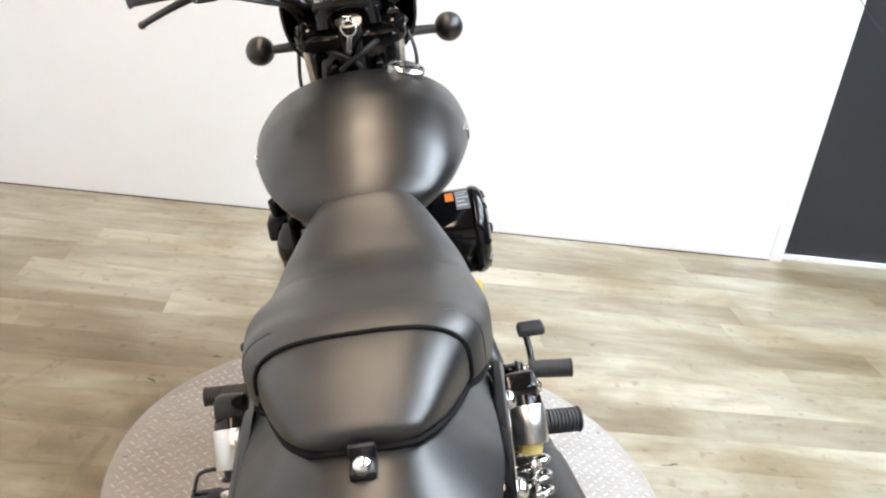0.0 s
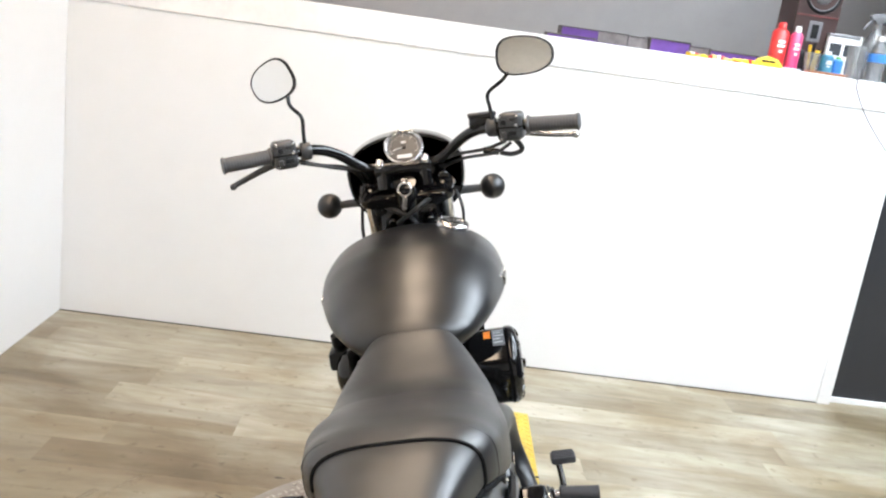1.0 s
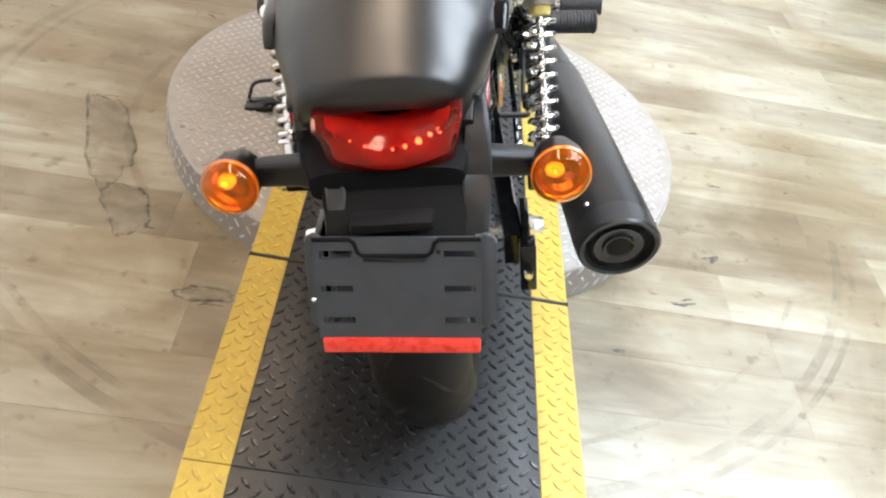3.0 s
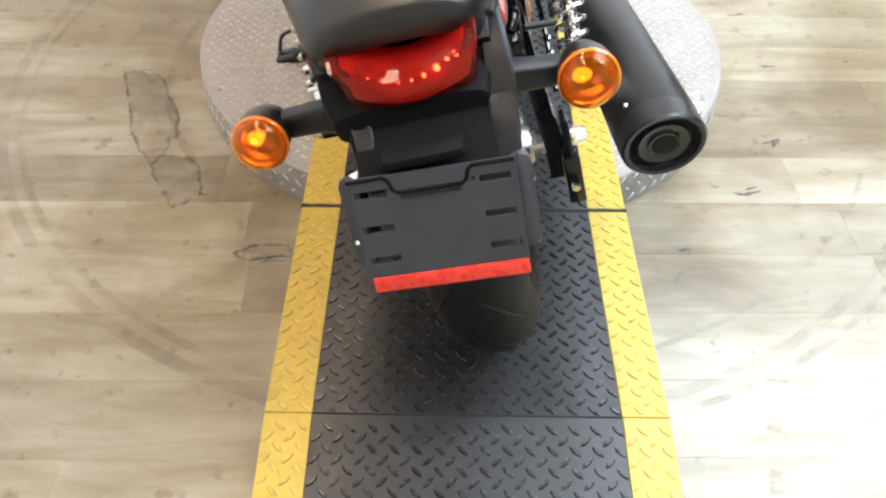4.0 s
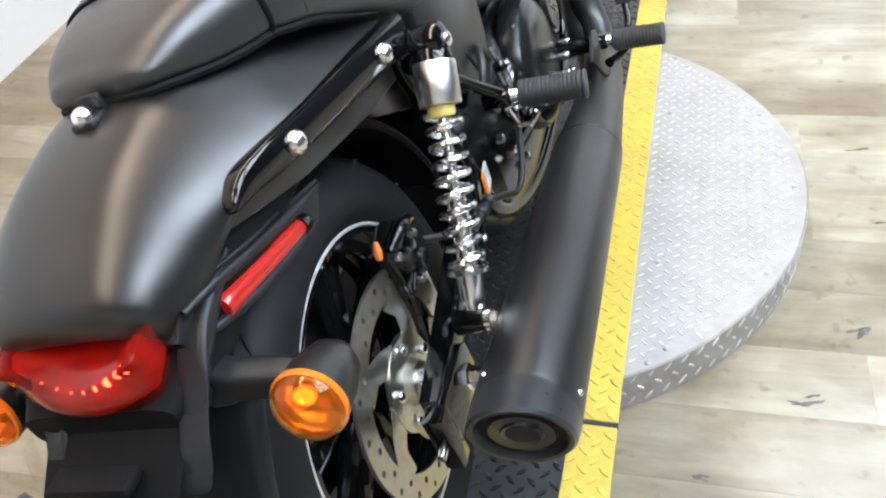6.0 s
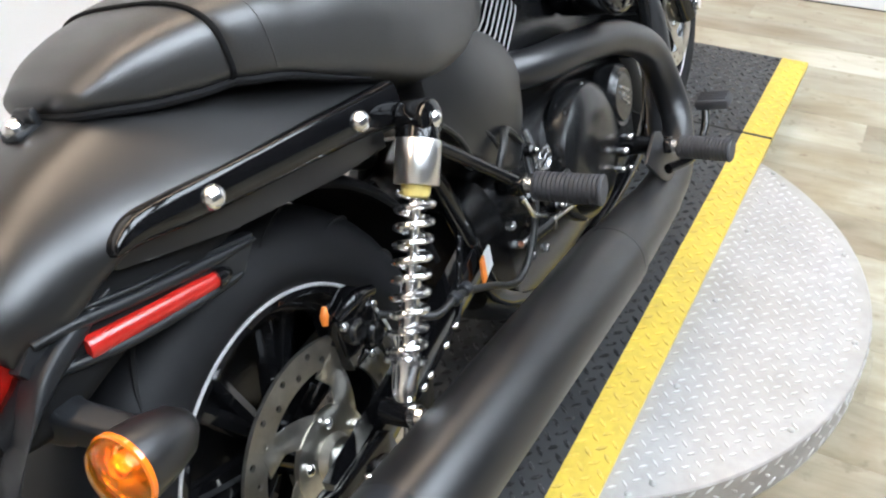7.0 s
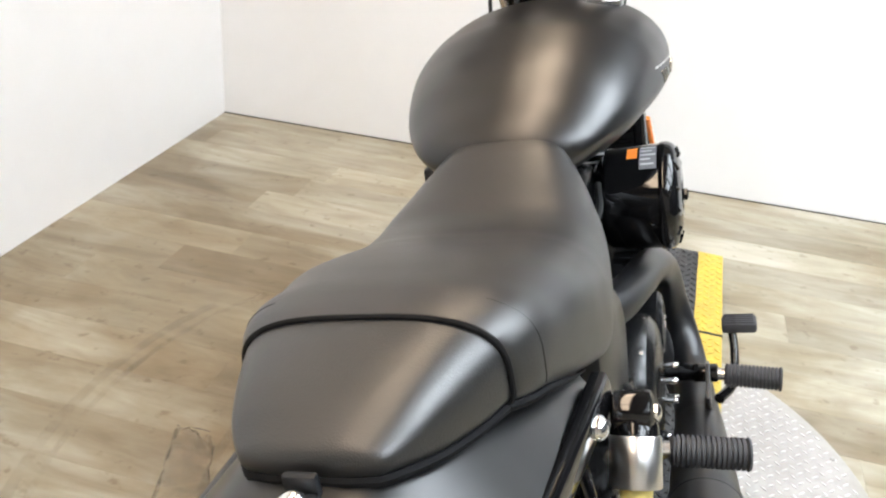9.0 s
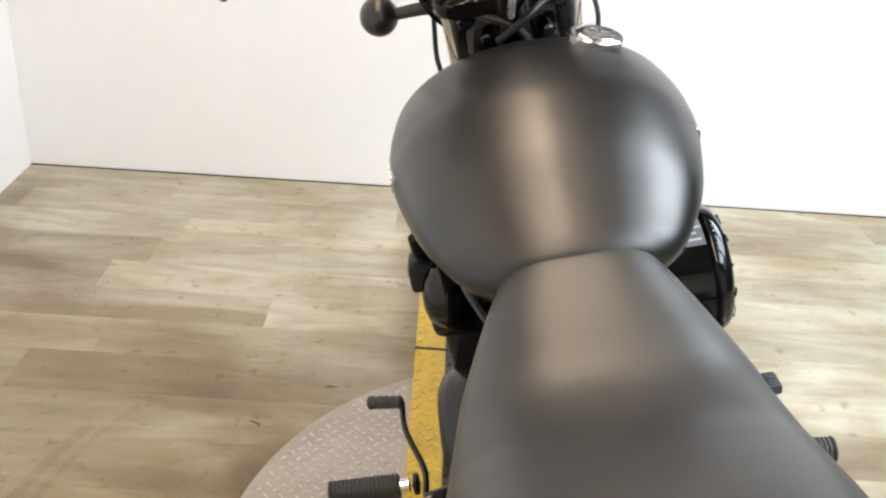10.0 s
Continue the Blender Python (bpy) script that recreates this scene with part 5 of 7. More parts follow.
# engine: crankcase, two finned cylinders, covers
crank = part("crankcase", loft([oval(y, w, zt, 0.30, zb, 4, 4, 36) for y, w, zt, zb in ((0.43, 0.095, 0.40, 0.22), (0.47, 0.125, 0.44, 0.17), (0.60, 0.140, 0.46, 0.15), (0.80, 0.140, 0.46, 0.15), (1.00, 0.135, 0.43, 0.16), (1.07, 0.10, 0.38, 0.19))]), ENGINE, bike, "black powder-coated crankcase", angle=30)
part("clutch_cover", lathe([(0.0, 0.118), (0.022, 0.117), (0.034, 0.111), (0.043, 0.099), (0.047, 0.086), (0.0495, 0.060), (0.051, 0.03), (0.0515, 0.002)], (0.128, 0.735, 0.335), X, 56), ENGINE, crank, "round black clutch cover", angle=25)
for k in range(9):
    a = 2 * math.pi * k / 9
    part("cover_bolt", lathe([(0, 0.006), (0.005, 0.006), (0.006, 0.002)], (0.152, 0.735 + 0.110 * math.cos(a), 0.335 + 0.110 * math.sin(a)), X, 6), CHROME, crank, angle=20)
part("round_cover", lathe([(0.0, 0.058), (0.030, 0.057), (0.036, 0.050), (0.034, 0.044), (0.038, 0.040), (0.039, 0.002)], (0.139, 0.872, 0.368), X, 44), ENGINE, crank, "small round engine cover with a plain emblem", angle=25)
bm = bmesh.new()
for p, q in (((-0.016, 0.016), (0.016, -0.010)), ((-0.014, 0.004), (0.014, -0.020)), ((-0.010, 0.024), (0.018, 0.004))):
    rod((0.1785, 0.872 + p[0], 0.368 + p[1]), (0.1785, 0.872 + q[0], 0.368 + q[1]), 0.0022, 8, bm=bm)
part("emblem_bar", bm, ALLOY, crank)
bm = tube([(0.150, 0.590 + 0.020 * math.cos(a), 0.400 + 0.016 * math.sin(a)) for a in np.linspace(0, 6.1, 22).tolist()], 0.0028, 8, smooth_path=False)
for d in (-0.012, 0.0, 0.012):
    rod((0.150, 0.575, 0.400 + d), (0.150, 0.605, 0.404 + d), 0.0026, 8, bm=bm)
part("wire_spring", bm, ALLOY, crank, "small coiled brake return spring")


def cylinder_bank(y0, z0, tilt, name):
    a = radians(tilt)
    up = Vector((0, math.sin(a), math.cos(a)))
    fwd = Vector((0, math.cos(a), -math.sin(a)))
    base = Vector((0, y0, z0))
    core = part(name, lathe([(0.0, 0.055), (0.22, 0.055), (0.235, 0.05)], base, up, 32), ENGINE, bike, "black finned engine cylinder")
    for k in range(11):
        c = base + up * (0.075 + 0.0138 * k)
        w, d = 0.100, 0.066
        ring = [(x, y) for x, y in rounded(2 * w, 2 * d, 0.035, 4)]
        bm = loft([[c + X * x + fwd * y + up * h for x, y in ring] for h in (-0.0017, 0.0017)])
        fin = part("cooling_fin", bm, [ENGINE, ALLOY_EDGE], core, smooth=False)
        for f in fin.data.polygons:
            f.material_index = int(abs(f.normal.dot(up)) < 0.5)
    head = loft([[base + up * h + X * x + fwd * y for x, y in rounded(2 * w, 2 * d, 0.03, 4)] for h, w, d in ((0.222, 0.075, 0.050), (0.23, 0.080, 0.054), (0.246, 0.074, 0.048), (0.252, 0.060, 0.040))])
    part("cylinder_head", head, GLOSS, core, "gloss black rocker cover", angle=30)


cylinder_bank(0.715, 0.515, -38, "rear_cylinder")
cylinder_bank(0.880, 0.455, 20, "front_cylinder")

# air cleaner on the right: drum, stepped glossy cover, labels
AC = Vector((0.0, 0.8735, 0.605))
air = part("air_cleaner", lathe([(0.085, 0.055), (0.098, 0.066), (0.104, 0.077), (0.109, 0.0815), (0.150, 0.0835), (0.189, 0.0840), (0.190, 0.0828)], AC, X, 64), GLOSS, bike, "gloss black round air cleaner", angle=35)
part("cover", lathe([(0.189, 0.0832), (0.1900, 0.0850), (0.1925, 0.0862), (0.197, 0.0866), (0.202, 0.0860), (0.207, 0.0840), (0.211, 0.0808), (0.2140, 0.0768), (0.2155, 0.0730), (0.2145, 0.0708), (0.2160, 0.0680), (0.2185, 0.0620), (0.2190, 0.0560), (0.2212, 0.0500), (0.2220, 0.0340), (0.2190, 0.0270), (0.2230, 0.0220), (0.2240, 0.0010)], AC, X, 64), GLOSS, air, "stepped gloss black air cleaner cover", angle=35)
part("cover_bolt", lathe([(0, 0.010), (0.006, 0.010), (0.008, 0.006), (0.006, 0.004), (0.006, 0.001)], AC + X * 0.222, X, 6), ENGINE, air, angle=20)
for k in range(12):
    a = 2 * math.pi * k / 12
    part("cover_rib", tube([AC + Vector((0.2180, 0.064 * math.cos(a), 0.064 * math.sin(a))), AC + Vector((0.2130, 0.0775 * math.cos(a), 0.0775 * math.sin(a)))], 0.0030, 8, smooth_path=False), GLOSS, air)


def drum_label(a0, a1, x0, x1, material, name):
    bm = bmesh.new()
    rows = [[bm.verts.new(AC + Vector((x, r * math.cos(a), r * math.sin(a)))) for x, r in ((x0, 0.0842), (x1, 0.0848))] for a in np.linspace(radians(a0), radians(a1), 8).tolist()]
    for p, q in zip(rows, rows[1:]):
        bm.faces.new((p[0], p[1], q[1], q[0]))
    return part(name, bm, material, air)


# the grey patch paints a reflection on the drum; the orange label is print
drum_label(92, 128, 0.161, 0.187, GREYFILM, "grey_label")
drum_label(94, 113, 0.142, 0.158, ORANGE, "orange_label")
for k in range(5):
    drum_label(95 + 6.6 * k, 97.2 + 6.6 * k, 0.163, 0.163 + (0.022, 0.017, 0.023, 0.015, 0.020)[k], STICKER, "label_bar").location.z = 0.0012
part("throttle_body", box((-0.095, 0.60, 0.44), (0.095, 1.06, 0.665), 0.03, 3), ENGINE, bike, "black intake box between the cylinders", angle=30)
part("intake_duct", tube([(0.02, 0.78, 0.60), (0.08, 0.82, 0.605), (0.10, 0.88, 0.60)], 0.035, 16), ENGINE, bike, "black intake duct")

# horn on the left
horn = part("horn", lathe([(0.0, 0.020), (0.004, 0.036), (0.014, 0.048), (0.030, 0.053), (0.046, 0.049), (0.058, 0.038), (0.064, 0.022), (0.066, 0.002)], (-0.130, 0.890, 0.622), (-1, -0.10, 0.1), 40), GLOSS, bike, "round black horn on the left")
part("horn_bracket", box((-0.190, 0.862, 0.560), (-0.10, 0.930, 0.622), 0.016, 3), GLOSS, horn)
part("horn_wire", tube([(-0.175, 0.93, 0.655), (-0.150, 0.90, 0.668), (-0.125, 0.85, 0.668), (-0.095, 0.79, 0.672)], 0.0045, 8), GREYCAP, horn)
part("horn_arm", tube([(-0.165, 0.93, 0.66), (-0.185, 0.915, 0.68), (-0.19, 0.905, 0.71)], [0.012, 0.013, 0.010], 12), PLASTIC, horn)
part("horn_mount", box((-0.208, 0.880, 0.632), (-0.160, 0.935, 0.676), 0.008), PLASTIC, horn)

# left engine cover and wires
part("cam_cover", box((-0.180, 0.905, 0.44), (-0.10, 1.00, 0.595), 0.02, 3), ENGINE, crank, "black cover on the left of the front cylinder", angle=35)
part("stator_cover", lathe([(0.0, 0.112), (0.050, 0.110), (0.064, 0.101), (0.073, 0.086), (0.077, 0.050), (0.078, 0.002)], (-0.130, 0.85, 0.385), (-1, 0, 0), 48), ENGINE, crank, "round black left engine cover")
part("sprocket_cover", slab([(0.47, 0.26), (0.66, 0.22), (0.70, 0.30), (0.68, 0.40), (0.56, 0.45), (0.47, 0.40)], -0.165, -0.125, axis=0, bevel=0.012), PLASTIC, crank, "black sprocket cover")
for k, (pts, r) in enumerate((([(-0.06, 0.62, 0.70), (-0.09, 0.68, 0.68), (-0.12, 0.76, 0.69), (-0.13, 0.84, 0.66)], 0.006), ([(-0.05, 0.60, 0.69), (-0.10, 0.66, 0.66), (-0.12, 0.72, 0.62)], 0.004), ([(0.08, 0.62, 0.66), (0.11, 0.70, 0.65), (0.10, 0.80, 0.66)], 0.005),
                              ([(0.13, 0.42, 0.56), (0.15, 0.46, 0.50), (0.14, 0.50, 0.42), (0.15, 0.55, 0.36)], 0.004), ([(0.15, 0.30, 0.62), (0.16, 0.36, 0.56), (0.15, 0.40, 0.50)], 0.004))):
    part("wire_loom", tube(pts, r, 8), CABLE, bike)
tag_plate = part("mark_tag", slab([(0.386, 0.322), (0.408, 0.330), (0.412, 0.360), (0.392, 0.356)], 0.128, 0.131, axis=0), STICKER, bike, "white warning tag", smooth=False)
part("tag_edge", slab([(0.374, 0.318), (0.386, 0.322), (0.392, 0.356), (0.381, 0.352)], 0.128, 0.1312, axis=0), ORANGE, tag_plate, "orange edge of the warning tag", smooth=False)
for y, z in ((0.455, 0.335), (0.475, 0.30), (0.50, 0.345), (0.44, 0.375), (0.52, 0.285), (0.56, 0.30)):
    part("linkage_bolt", lathe([(0, 0.007), (0.010, 0.007), (0.012, 0.004)], (0.150, y, z), X, 6), CHROME, crank, angle=20)
part("brake_rod", rod((0.165, 0.44, 0.345), (0.165, 0.78, 0.262), 0.005, 10), CHROME, bike)
part("master_cylinder", rod((0.160, 0.47, 0.335), (0.160, 0.54, 0.320), 0.013, 16, 0.002), ENGINE, bike)


# footpegs
def peg(name, inner, outer, r, label, parent=None):
    inner, outer = Vector(inner), Vector(outer)
    way = (outer - inner).normalized()
    ln = (outer - inner).length
    prof = [(0.0, r * 0.8), (0.003, r)]
    n = int(ln / 0.0058)
    for k in range(1, n):
        h = ln * k / n
        prof += [(h - 0.0012, r), (h - 0.0008, r * 0.88), (h + 0.0008, r * 0.88), (h + 0.0012, r)]
    prof += [(ln - 0.003, r * 1.06), (ln, r * 0.95), (ln + 0.0005, r * 0.6)]
    ob = part(name, lathe(prof, inner, way, 20), RUBBER, bike, label, angle=30)
    part("peg_joint", rod(inner - way * 0.016, inner + way * 0.002, r * 0.55, 14, 0.002), CHROME, ob)
    part("peg_clevis", box(inner - way * 0.036 - Vector((0.016, 0.014, 0.012)), inner - way * 0.020 + Vector((0.010, 0.014, 0.012)), 0.004), GLOSS, ob)
    return ob


peg("passenger_peg", (0.205, 0.442, 0.440), (0.300, 0.450, 0.430), 0.0200, "ribbed rubber passenger footpeg")
for s in (-1, 1):
    part("peg_bracket", tube([(s * 0.185, 0.445, 0.440), (s * 0.165, 0.40, 0.49), (s * 0.150, 0.34, 0.55), (s * 0.145, 0.28, 0.60)], [0.009, 0.0085, 0.010, 0.012], 12), GLOSS, bike, "gloss black passenger peg bracket")
    peg("rider_peg", (0.272 if s > 0 else -0.288, 0.838, 0.288 if s > 0 else 0.328), (0.362 if s > 0 else -0.396, 0.832, 0.282 if s > 0 else 0.336), 0.0195, "ribbed rubber rider footpeg")
    mount = part("rider_peg_mount", tube([(s * 0.140, 0.86, 0.275), (s * 0.20, 0.855, 0.282), (s * 0.256, 0.84, 0.288)], [0.020, 0.016, 0.012], 14), GLOSS, bike)
    for y, z, r in ((0.80, 0.300, 0.008), (0.775, 0.278, 0.007), (0.83, 0.312, 0.007), (0.81, 0.262, 0.006)):
        part("mount_bolt", lathe([(-0.012, r * 0.7), (0, r * 0.8), (0.005, r * 0.8), (0.008, r * 0.5), (0.009, 0.001)], (s * 0.190, y, z), (s, -0.15, 0.1), 12), CHROME, mount, "chrome bolt")
part("heel_guard", slab([(0.742, 0.306), (0.80, 0.245), (0.838, 0.214), (0.902, 0.224), (0.900, 0.250), (0.856, 0.262), (0.828, 0.322), (0.800, 0.334)], 0.243, 0.249, axis=0, bevel=0.0015), SATIN, bike, "black heel guard plate")
pedal_arm = part("brake_pedal", tube([(0.262, 0.80, 0.265), (0.285, 0.86, 0.255), (0.290, 0.93, 0.270), (0.287, 0.965, 0.300)], [0.009, 0.008, 0.0075, 0.0075], 12), GLOSS, bike, "gloss black brake pedal")
part("pedal_pad", box((0.270, 0.952, 0.297), (0.330, 0.992, 0.317), 0.006), RUBBER, pedal_arm, "ribbed rubber pedal pad")
for k in range(5):
    part("pad_rib", box((0.275, 0.957 + 0.0070 * k, 0.316), (0.325, 0.9600 + 0.0070 * k, 0.319), 0.0008), RUBBER, pedal_arm)
shifter = part("gear_lever", tube([(-0.240, 0.82, 0.285), (-0.257, 0.857, 0.275), (-0.262, 0.925, 0.276), (-0.296, 1.026, 0.280), (-0.304, 1.100, 0.285)], 0.0052, 12), GLOSS, bike, "gloss black gear lever")
part("lever_rubber", lathe([(0, 0.010), (0.003, 0.0125)] + [(0.006 + 0.006 * k, (0.0125, 0.011)[k % 2]) for k in range(9)] + [(0.062, 0.0125), (0.065, 0.010)], (-0.304, 1.101, 0.285), (-1, 0.20, 0), 16), RUBBER, shifter, "ribbed rubber gear lever toe piece", angle=25)
stand = part("side_stand", tube([(-0.115, 0.74, 0.165), (-0.22, 0.76, 0.150), (-0.33, 0.775, 0.133), (-0.425, 0.787, 0.122)], [0.015, 0.014, 0.012, 0.012], 14), GLOSS, bike, "gloss black side stand resting on the turntable")
part("stand_foot", box((-0.468, 0.762, 0.106), (-0.400, 0.812, 0.126), 0.006), GLOSS, stand)
part("stand_tang", tube([(-0.30, 0.79, 0.140), (-0.37, 0.83, 0.150), (-0.445, 0.835, 0.150), (-0.460, 0.80, 0.130)], 0.0045, 10), GLOSS, stand)

# rods, clips and hoses packed between the passenger peg and the silencer
for pts, r, m in (([(0.172, 0.50, 0.42), (0.176, 0.53, 0.385), (0.170, 0.57, 0.365), (0.168, 0.62, 0.36)], 0.006, CABLE), ([(0.165, 0.47, 0.40), (0.172, 0.50, 0.36), (0.170, 0.54, 0.335)], 0.005, GLOSS), ([(0.178, 0.45, 0.415), (0.180, 0.47, 0.375), (0.176, 0.51, 0.35)], 0.0042, CHROME),
                  ([(0.16, 0.43, 0.46), (0.165, 0.455, 0.49), (0.155, 0.49, 0.50), (0.15, 0.53, 0.46)], 0.006, CABLE), ([(0.17, 0.56, 0.33), (0.176, 0.60, 0.318), (0.178, 0.66, 0.30)], 0.0045, CHROME), ([(0.15, 0.55, 0.47), (0.16, 0.545, 0.43), (0.165, 0.535, 0.39)], 0.0055, ALLOY)):
    part("linkage_rod", tube(pts, r, 8), m, bike)
for x, y, z, r in ((0.176, 0.515, 0.375, 0.010), (0.178, 0.545, 0.345, 0.009), (0.172, 0.48, 0.395, 0.011), (0.180, 0.60, 0.322, 0.0085), (0.165, 0.53, 0.445, 0.009), (0.180, 0.64, 0.308, 0.010)):
    part("linkage_joint", lathe([(-0.012, r * 0.8), (-0.010, r), (0.004, r), (0.006, r * 0.6), (0.010, r * 0.55), (0.0105, 0.001)], (x, y, z), (1, -0.2, 0.3), 14), ENGINE, bike)
    part("linkage_bolt", ball((x + 0.009, y - 0.003, z + 0.004), r * 0.45, 10), CHROME, bike)

# radiator between the engine and the front wheel
rad = part("radiator", box((-0.135, 1.135, 0.33), (0.135, 1.172, 0.68), 0.006), DULL, bike, "black radiator in front of the engine", smooth=False)
for k in range(17):
    part("radiator_fin", box((-0.125, 1.130, 0.345 + 0.019 * k), (0.125, 1.136, 0.352 + 0.019 * k), 0.001), ENGINE, rad, smooth=False)
part("radiator_tank", box((-0.150, 1.130, 0.32), (-0.128, 1.178, 0.69), 0.006), ENGINE, rad, smooth=False)
part("radiator_tank", box((0.128, 1.130, 0.32), (0.150, 1.178, 0.69), 0.006), ENGINE, rad, smooth=False)


# ---- front end of the motorcycle: forks, bars, gauge, mirrors ----
def fork_at(z, x=0.0, ahead=0.0):
    """A point on the fork line at height z (30 degrees of rake, through the front axle)."""
    return Vector((x, 1.525 - (z - 0.298) * math.tan(radians(27.5)) + ahead, z))


for s in (-1, 1):
    leg = part("fork_leg", tube([fork_at(0.27, s * 0.092), fork_at(0.56, s * 0.092)], [0.027, 0.026], 20, smooth_path=False), GLOSS, bike, "gloss black lower fork leg")
    part("stanchion", tube([fork_at(0.56, s * 0.092), fork_at(0.985, s * 0.092)], 0.0185, 20, smooth_path=False), CHROME, leg, "chrome fork stanchion")
    a, b = fork_at(0.56, s * 0.092), fork_at(0.745, s * 0.092)
    prof = [(0, 0.024)]
    n = 12
    for k in range(n):
        h = (b - a).length * (k + 0.5) / n
        prof += [(h - 0.004, 0.024), (h, 0.033), (h + 0.004, 0.024)]
    part("fork_gaiter", lathe(prof + [((b - a).length, 0.026)], a, b - a, 24), RUBBER, leg, "ribbed black rubber fork gaiter", angle=50)
    part("fork_guard", tube([fork_at(0.36, s * 0.125), fork_at(0.50, s * 0.124), fork_at(0.60, s * 0.120)], [0.010, 0.016, 0.014], 12), PLASTIC, leg)
    part("fork_reflector", tube([fork_at(0.47, s * 0.140, -0.004), fork_at(0.58, s * 0.136, -0.004)], 0.007, 10, smooth_path=False), ORANGE, leg, "amber fork reflector")
    part("axle_clamp", rod(FRONT + X * s * 0.07, FRONT + X * s * 0.13, 0.017, 16, 0.003), CHROME, leg)
    part("fork_cap", lathe([(0, 0.021), (0.008, 0.021), (0.012, 0.012), (0.013, 0.002)], fork_at(0.985, s * 0.092), fork_at(1.1) - fork_at(1.0), 20), GLOSS, leg)
low_tree = part("lower_triple_tree", slab(rounded(0.235, 0.085, 0.03), -0.016, 0.016, bevel=0.006), GLOSS, bike, "gloss black lower triple clamp", angle=30)
low_tree.data.transform(Matrix.Translation(fork_at(0.79, 0, -0.01)) @ Matrix.Rotation(radians(27.5), 4, "X"))
top_tree = part("upper_triple_tree", slab(rounded(0.235, 0.085, 0.03), -0.014, 0.014, bevel=0.006), GLOSS, bike, "gloss black upper triple clamp", angle=30)
top_tree.data.transform(Matrix.Translation(fork_at(0.972, 0, -0.015)) @ Matrix.Rotation(radians(27.5), 4, "X"))
part("steering_stem", tube([fork_at(0.74, 0, -0.05), fork_at(1.0, 0, -0.05)], 0.028, 20, smooth_path=False), GLOSS, bike, "black steering head")
# added filler box: keeps the gap before the tank dark
part("neck_cover", box((-0.078, 1.180, 0.790), (0.078, 1.235, 0.950), 0.016, 3), GLOSS, bike, "gloss black filler box added round the steering head", angle=35)
# ignition lock with key and ring
lock = part("ignition_lock", lathe([(0, 0.022), (0.022, 0.022), (0.026, 0.018), (0.024, 0.010), (0.026, 0.002)], (0.0, 1.128, 0.972), (0, -0.5, 0.86), 28), ENGINE, bike, "black ignition lock")
kb = slab([(-0.003, 0), (0.003, 0), (0.003, 0.006), (0.008, 0.010), (0.008, 0.020), (-0.008, 0.020), (-0.008, 0.010), (-0.003, 0.006)], -0.0012, 0.0012, axis=1, bevel=0.0005)
part("key", moved(kb, pose(0, 1.114, 0.992, 28, 0, 0)), ALLOY, lock, "silver ignition key")
part("key_ring", tube([(0.0 + 0.015 * math.cos(a), 1.090 + 0.004 * math.sin(a), 0.988 + 0.015 * math.sin(a)) for a in np.linspace(0, 6.283, 25).tolist()], 0.0024, 6, smooth_path=False), CHROME, lock, "steel key ring")
tag = slab(rounded(0.011, 0.036, 0.003), -0.001, 0.001, axis=1, bevel=0.0004)
part("key_tag", moved(tag, pose(-0.004, 1.084, 0.955, 10, 12, 0)), ALLOY, lock, "small silver key tag")

# bars with risers and clamps
bar_line = [(-0.385, 0.985, 1.110), (-0.30, 1.020, 1.113), (-0.235, 1.045, 1.113), (-0.185, 1.075, 1.108), (-0.145, 1.115, 1.085), (-0.105, 1.145, 1.050), (-0.065, 1.155, 1.035), (0.065, 1.155, 1.035), (0.105, 1.145, 1.050), (0.145, 1.115, 1.085), (0.185, 1.075, 1.108), (0.235, 1.045, 1.113), (0.30, 1.020, 1.113), (0.405, 0.985, 1.110)]
bars = part("handlebar", tube(bar_line, 0.0127, 16, 6), GLOSS, bike, "gloss black drag handlebar")
for s in (-1, 1):
    part("riser", lathe([(0, 0.020), (0.030, 0.018), (0.046, 0.019)], (s * 0.05, 1.150, 0.985), (0, 0.05, 1), 20), GLOSS, bars)
part("bar_clamp", box((-0.072, 1.134, 1.016), (0.072, 1.172, 1.043), 0.008), GLOSS, bars, "gloss black bar clamp", angle=30)
for x in (-0.056, 0.056):
    for y in (1.143, 1.170):
        part("clamp_bolt", lathe([(0, 0.0095), (0.008, 0.0095), (0.0105, 0.0065), (0.0090, 0.003)], (x, y - 0.002, 1.0415), (0, -0.25, 1), 14), CHROME, bars, "chrome clamp bolt")


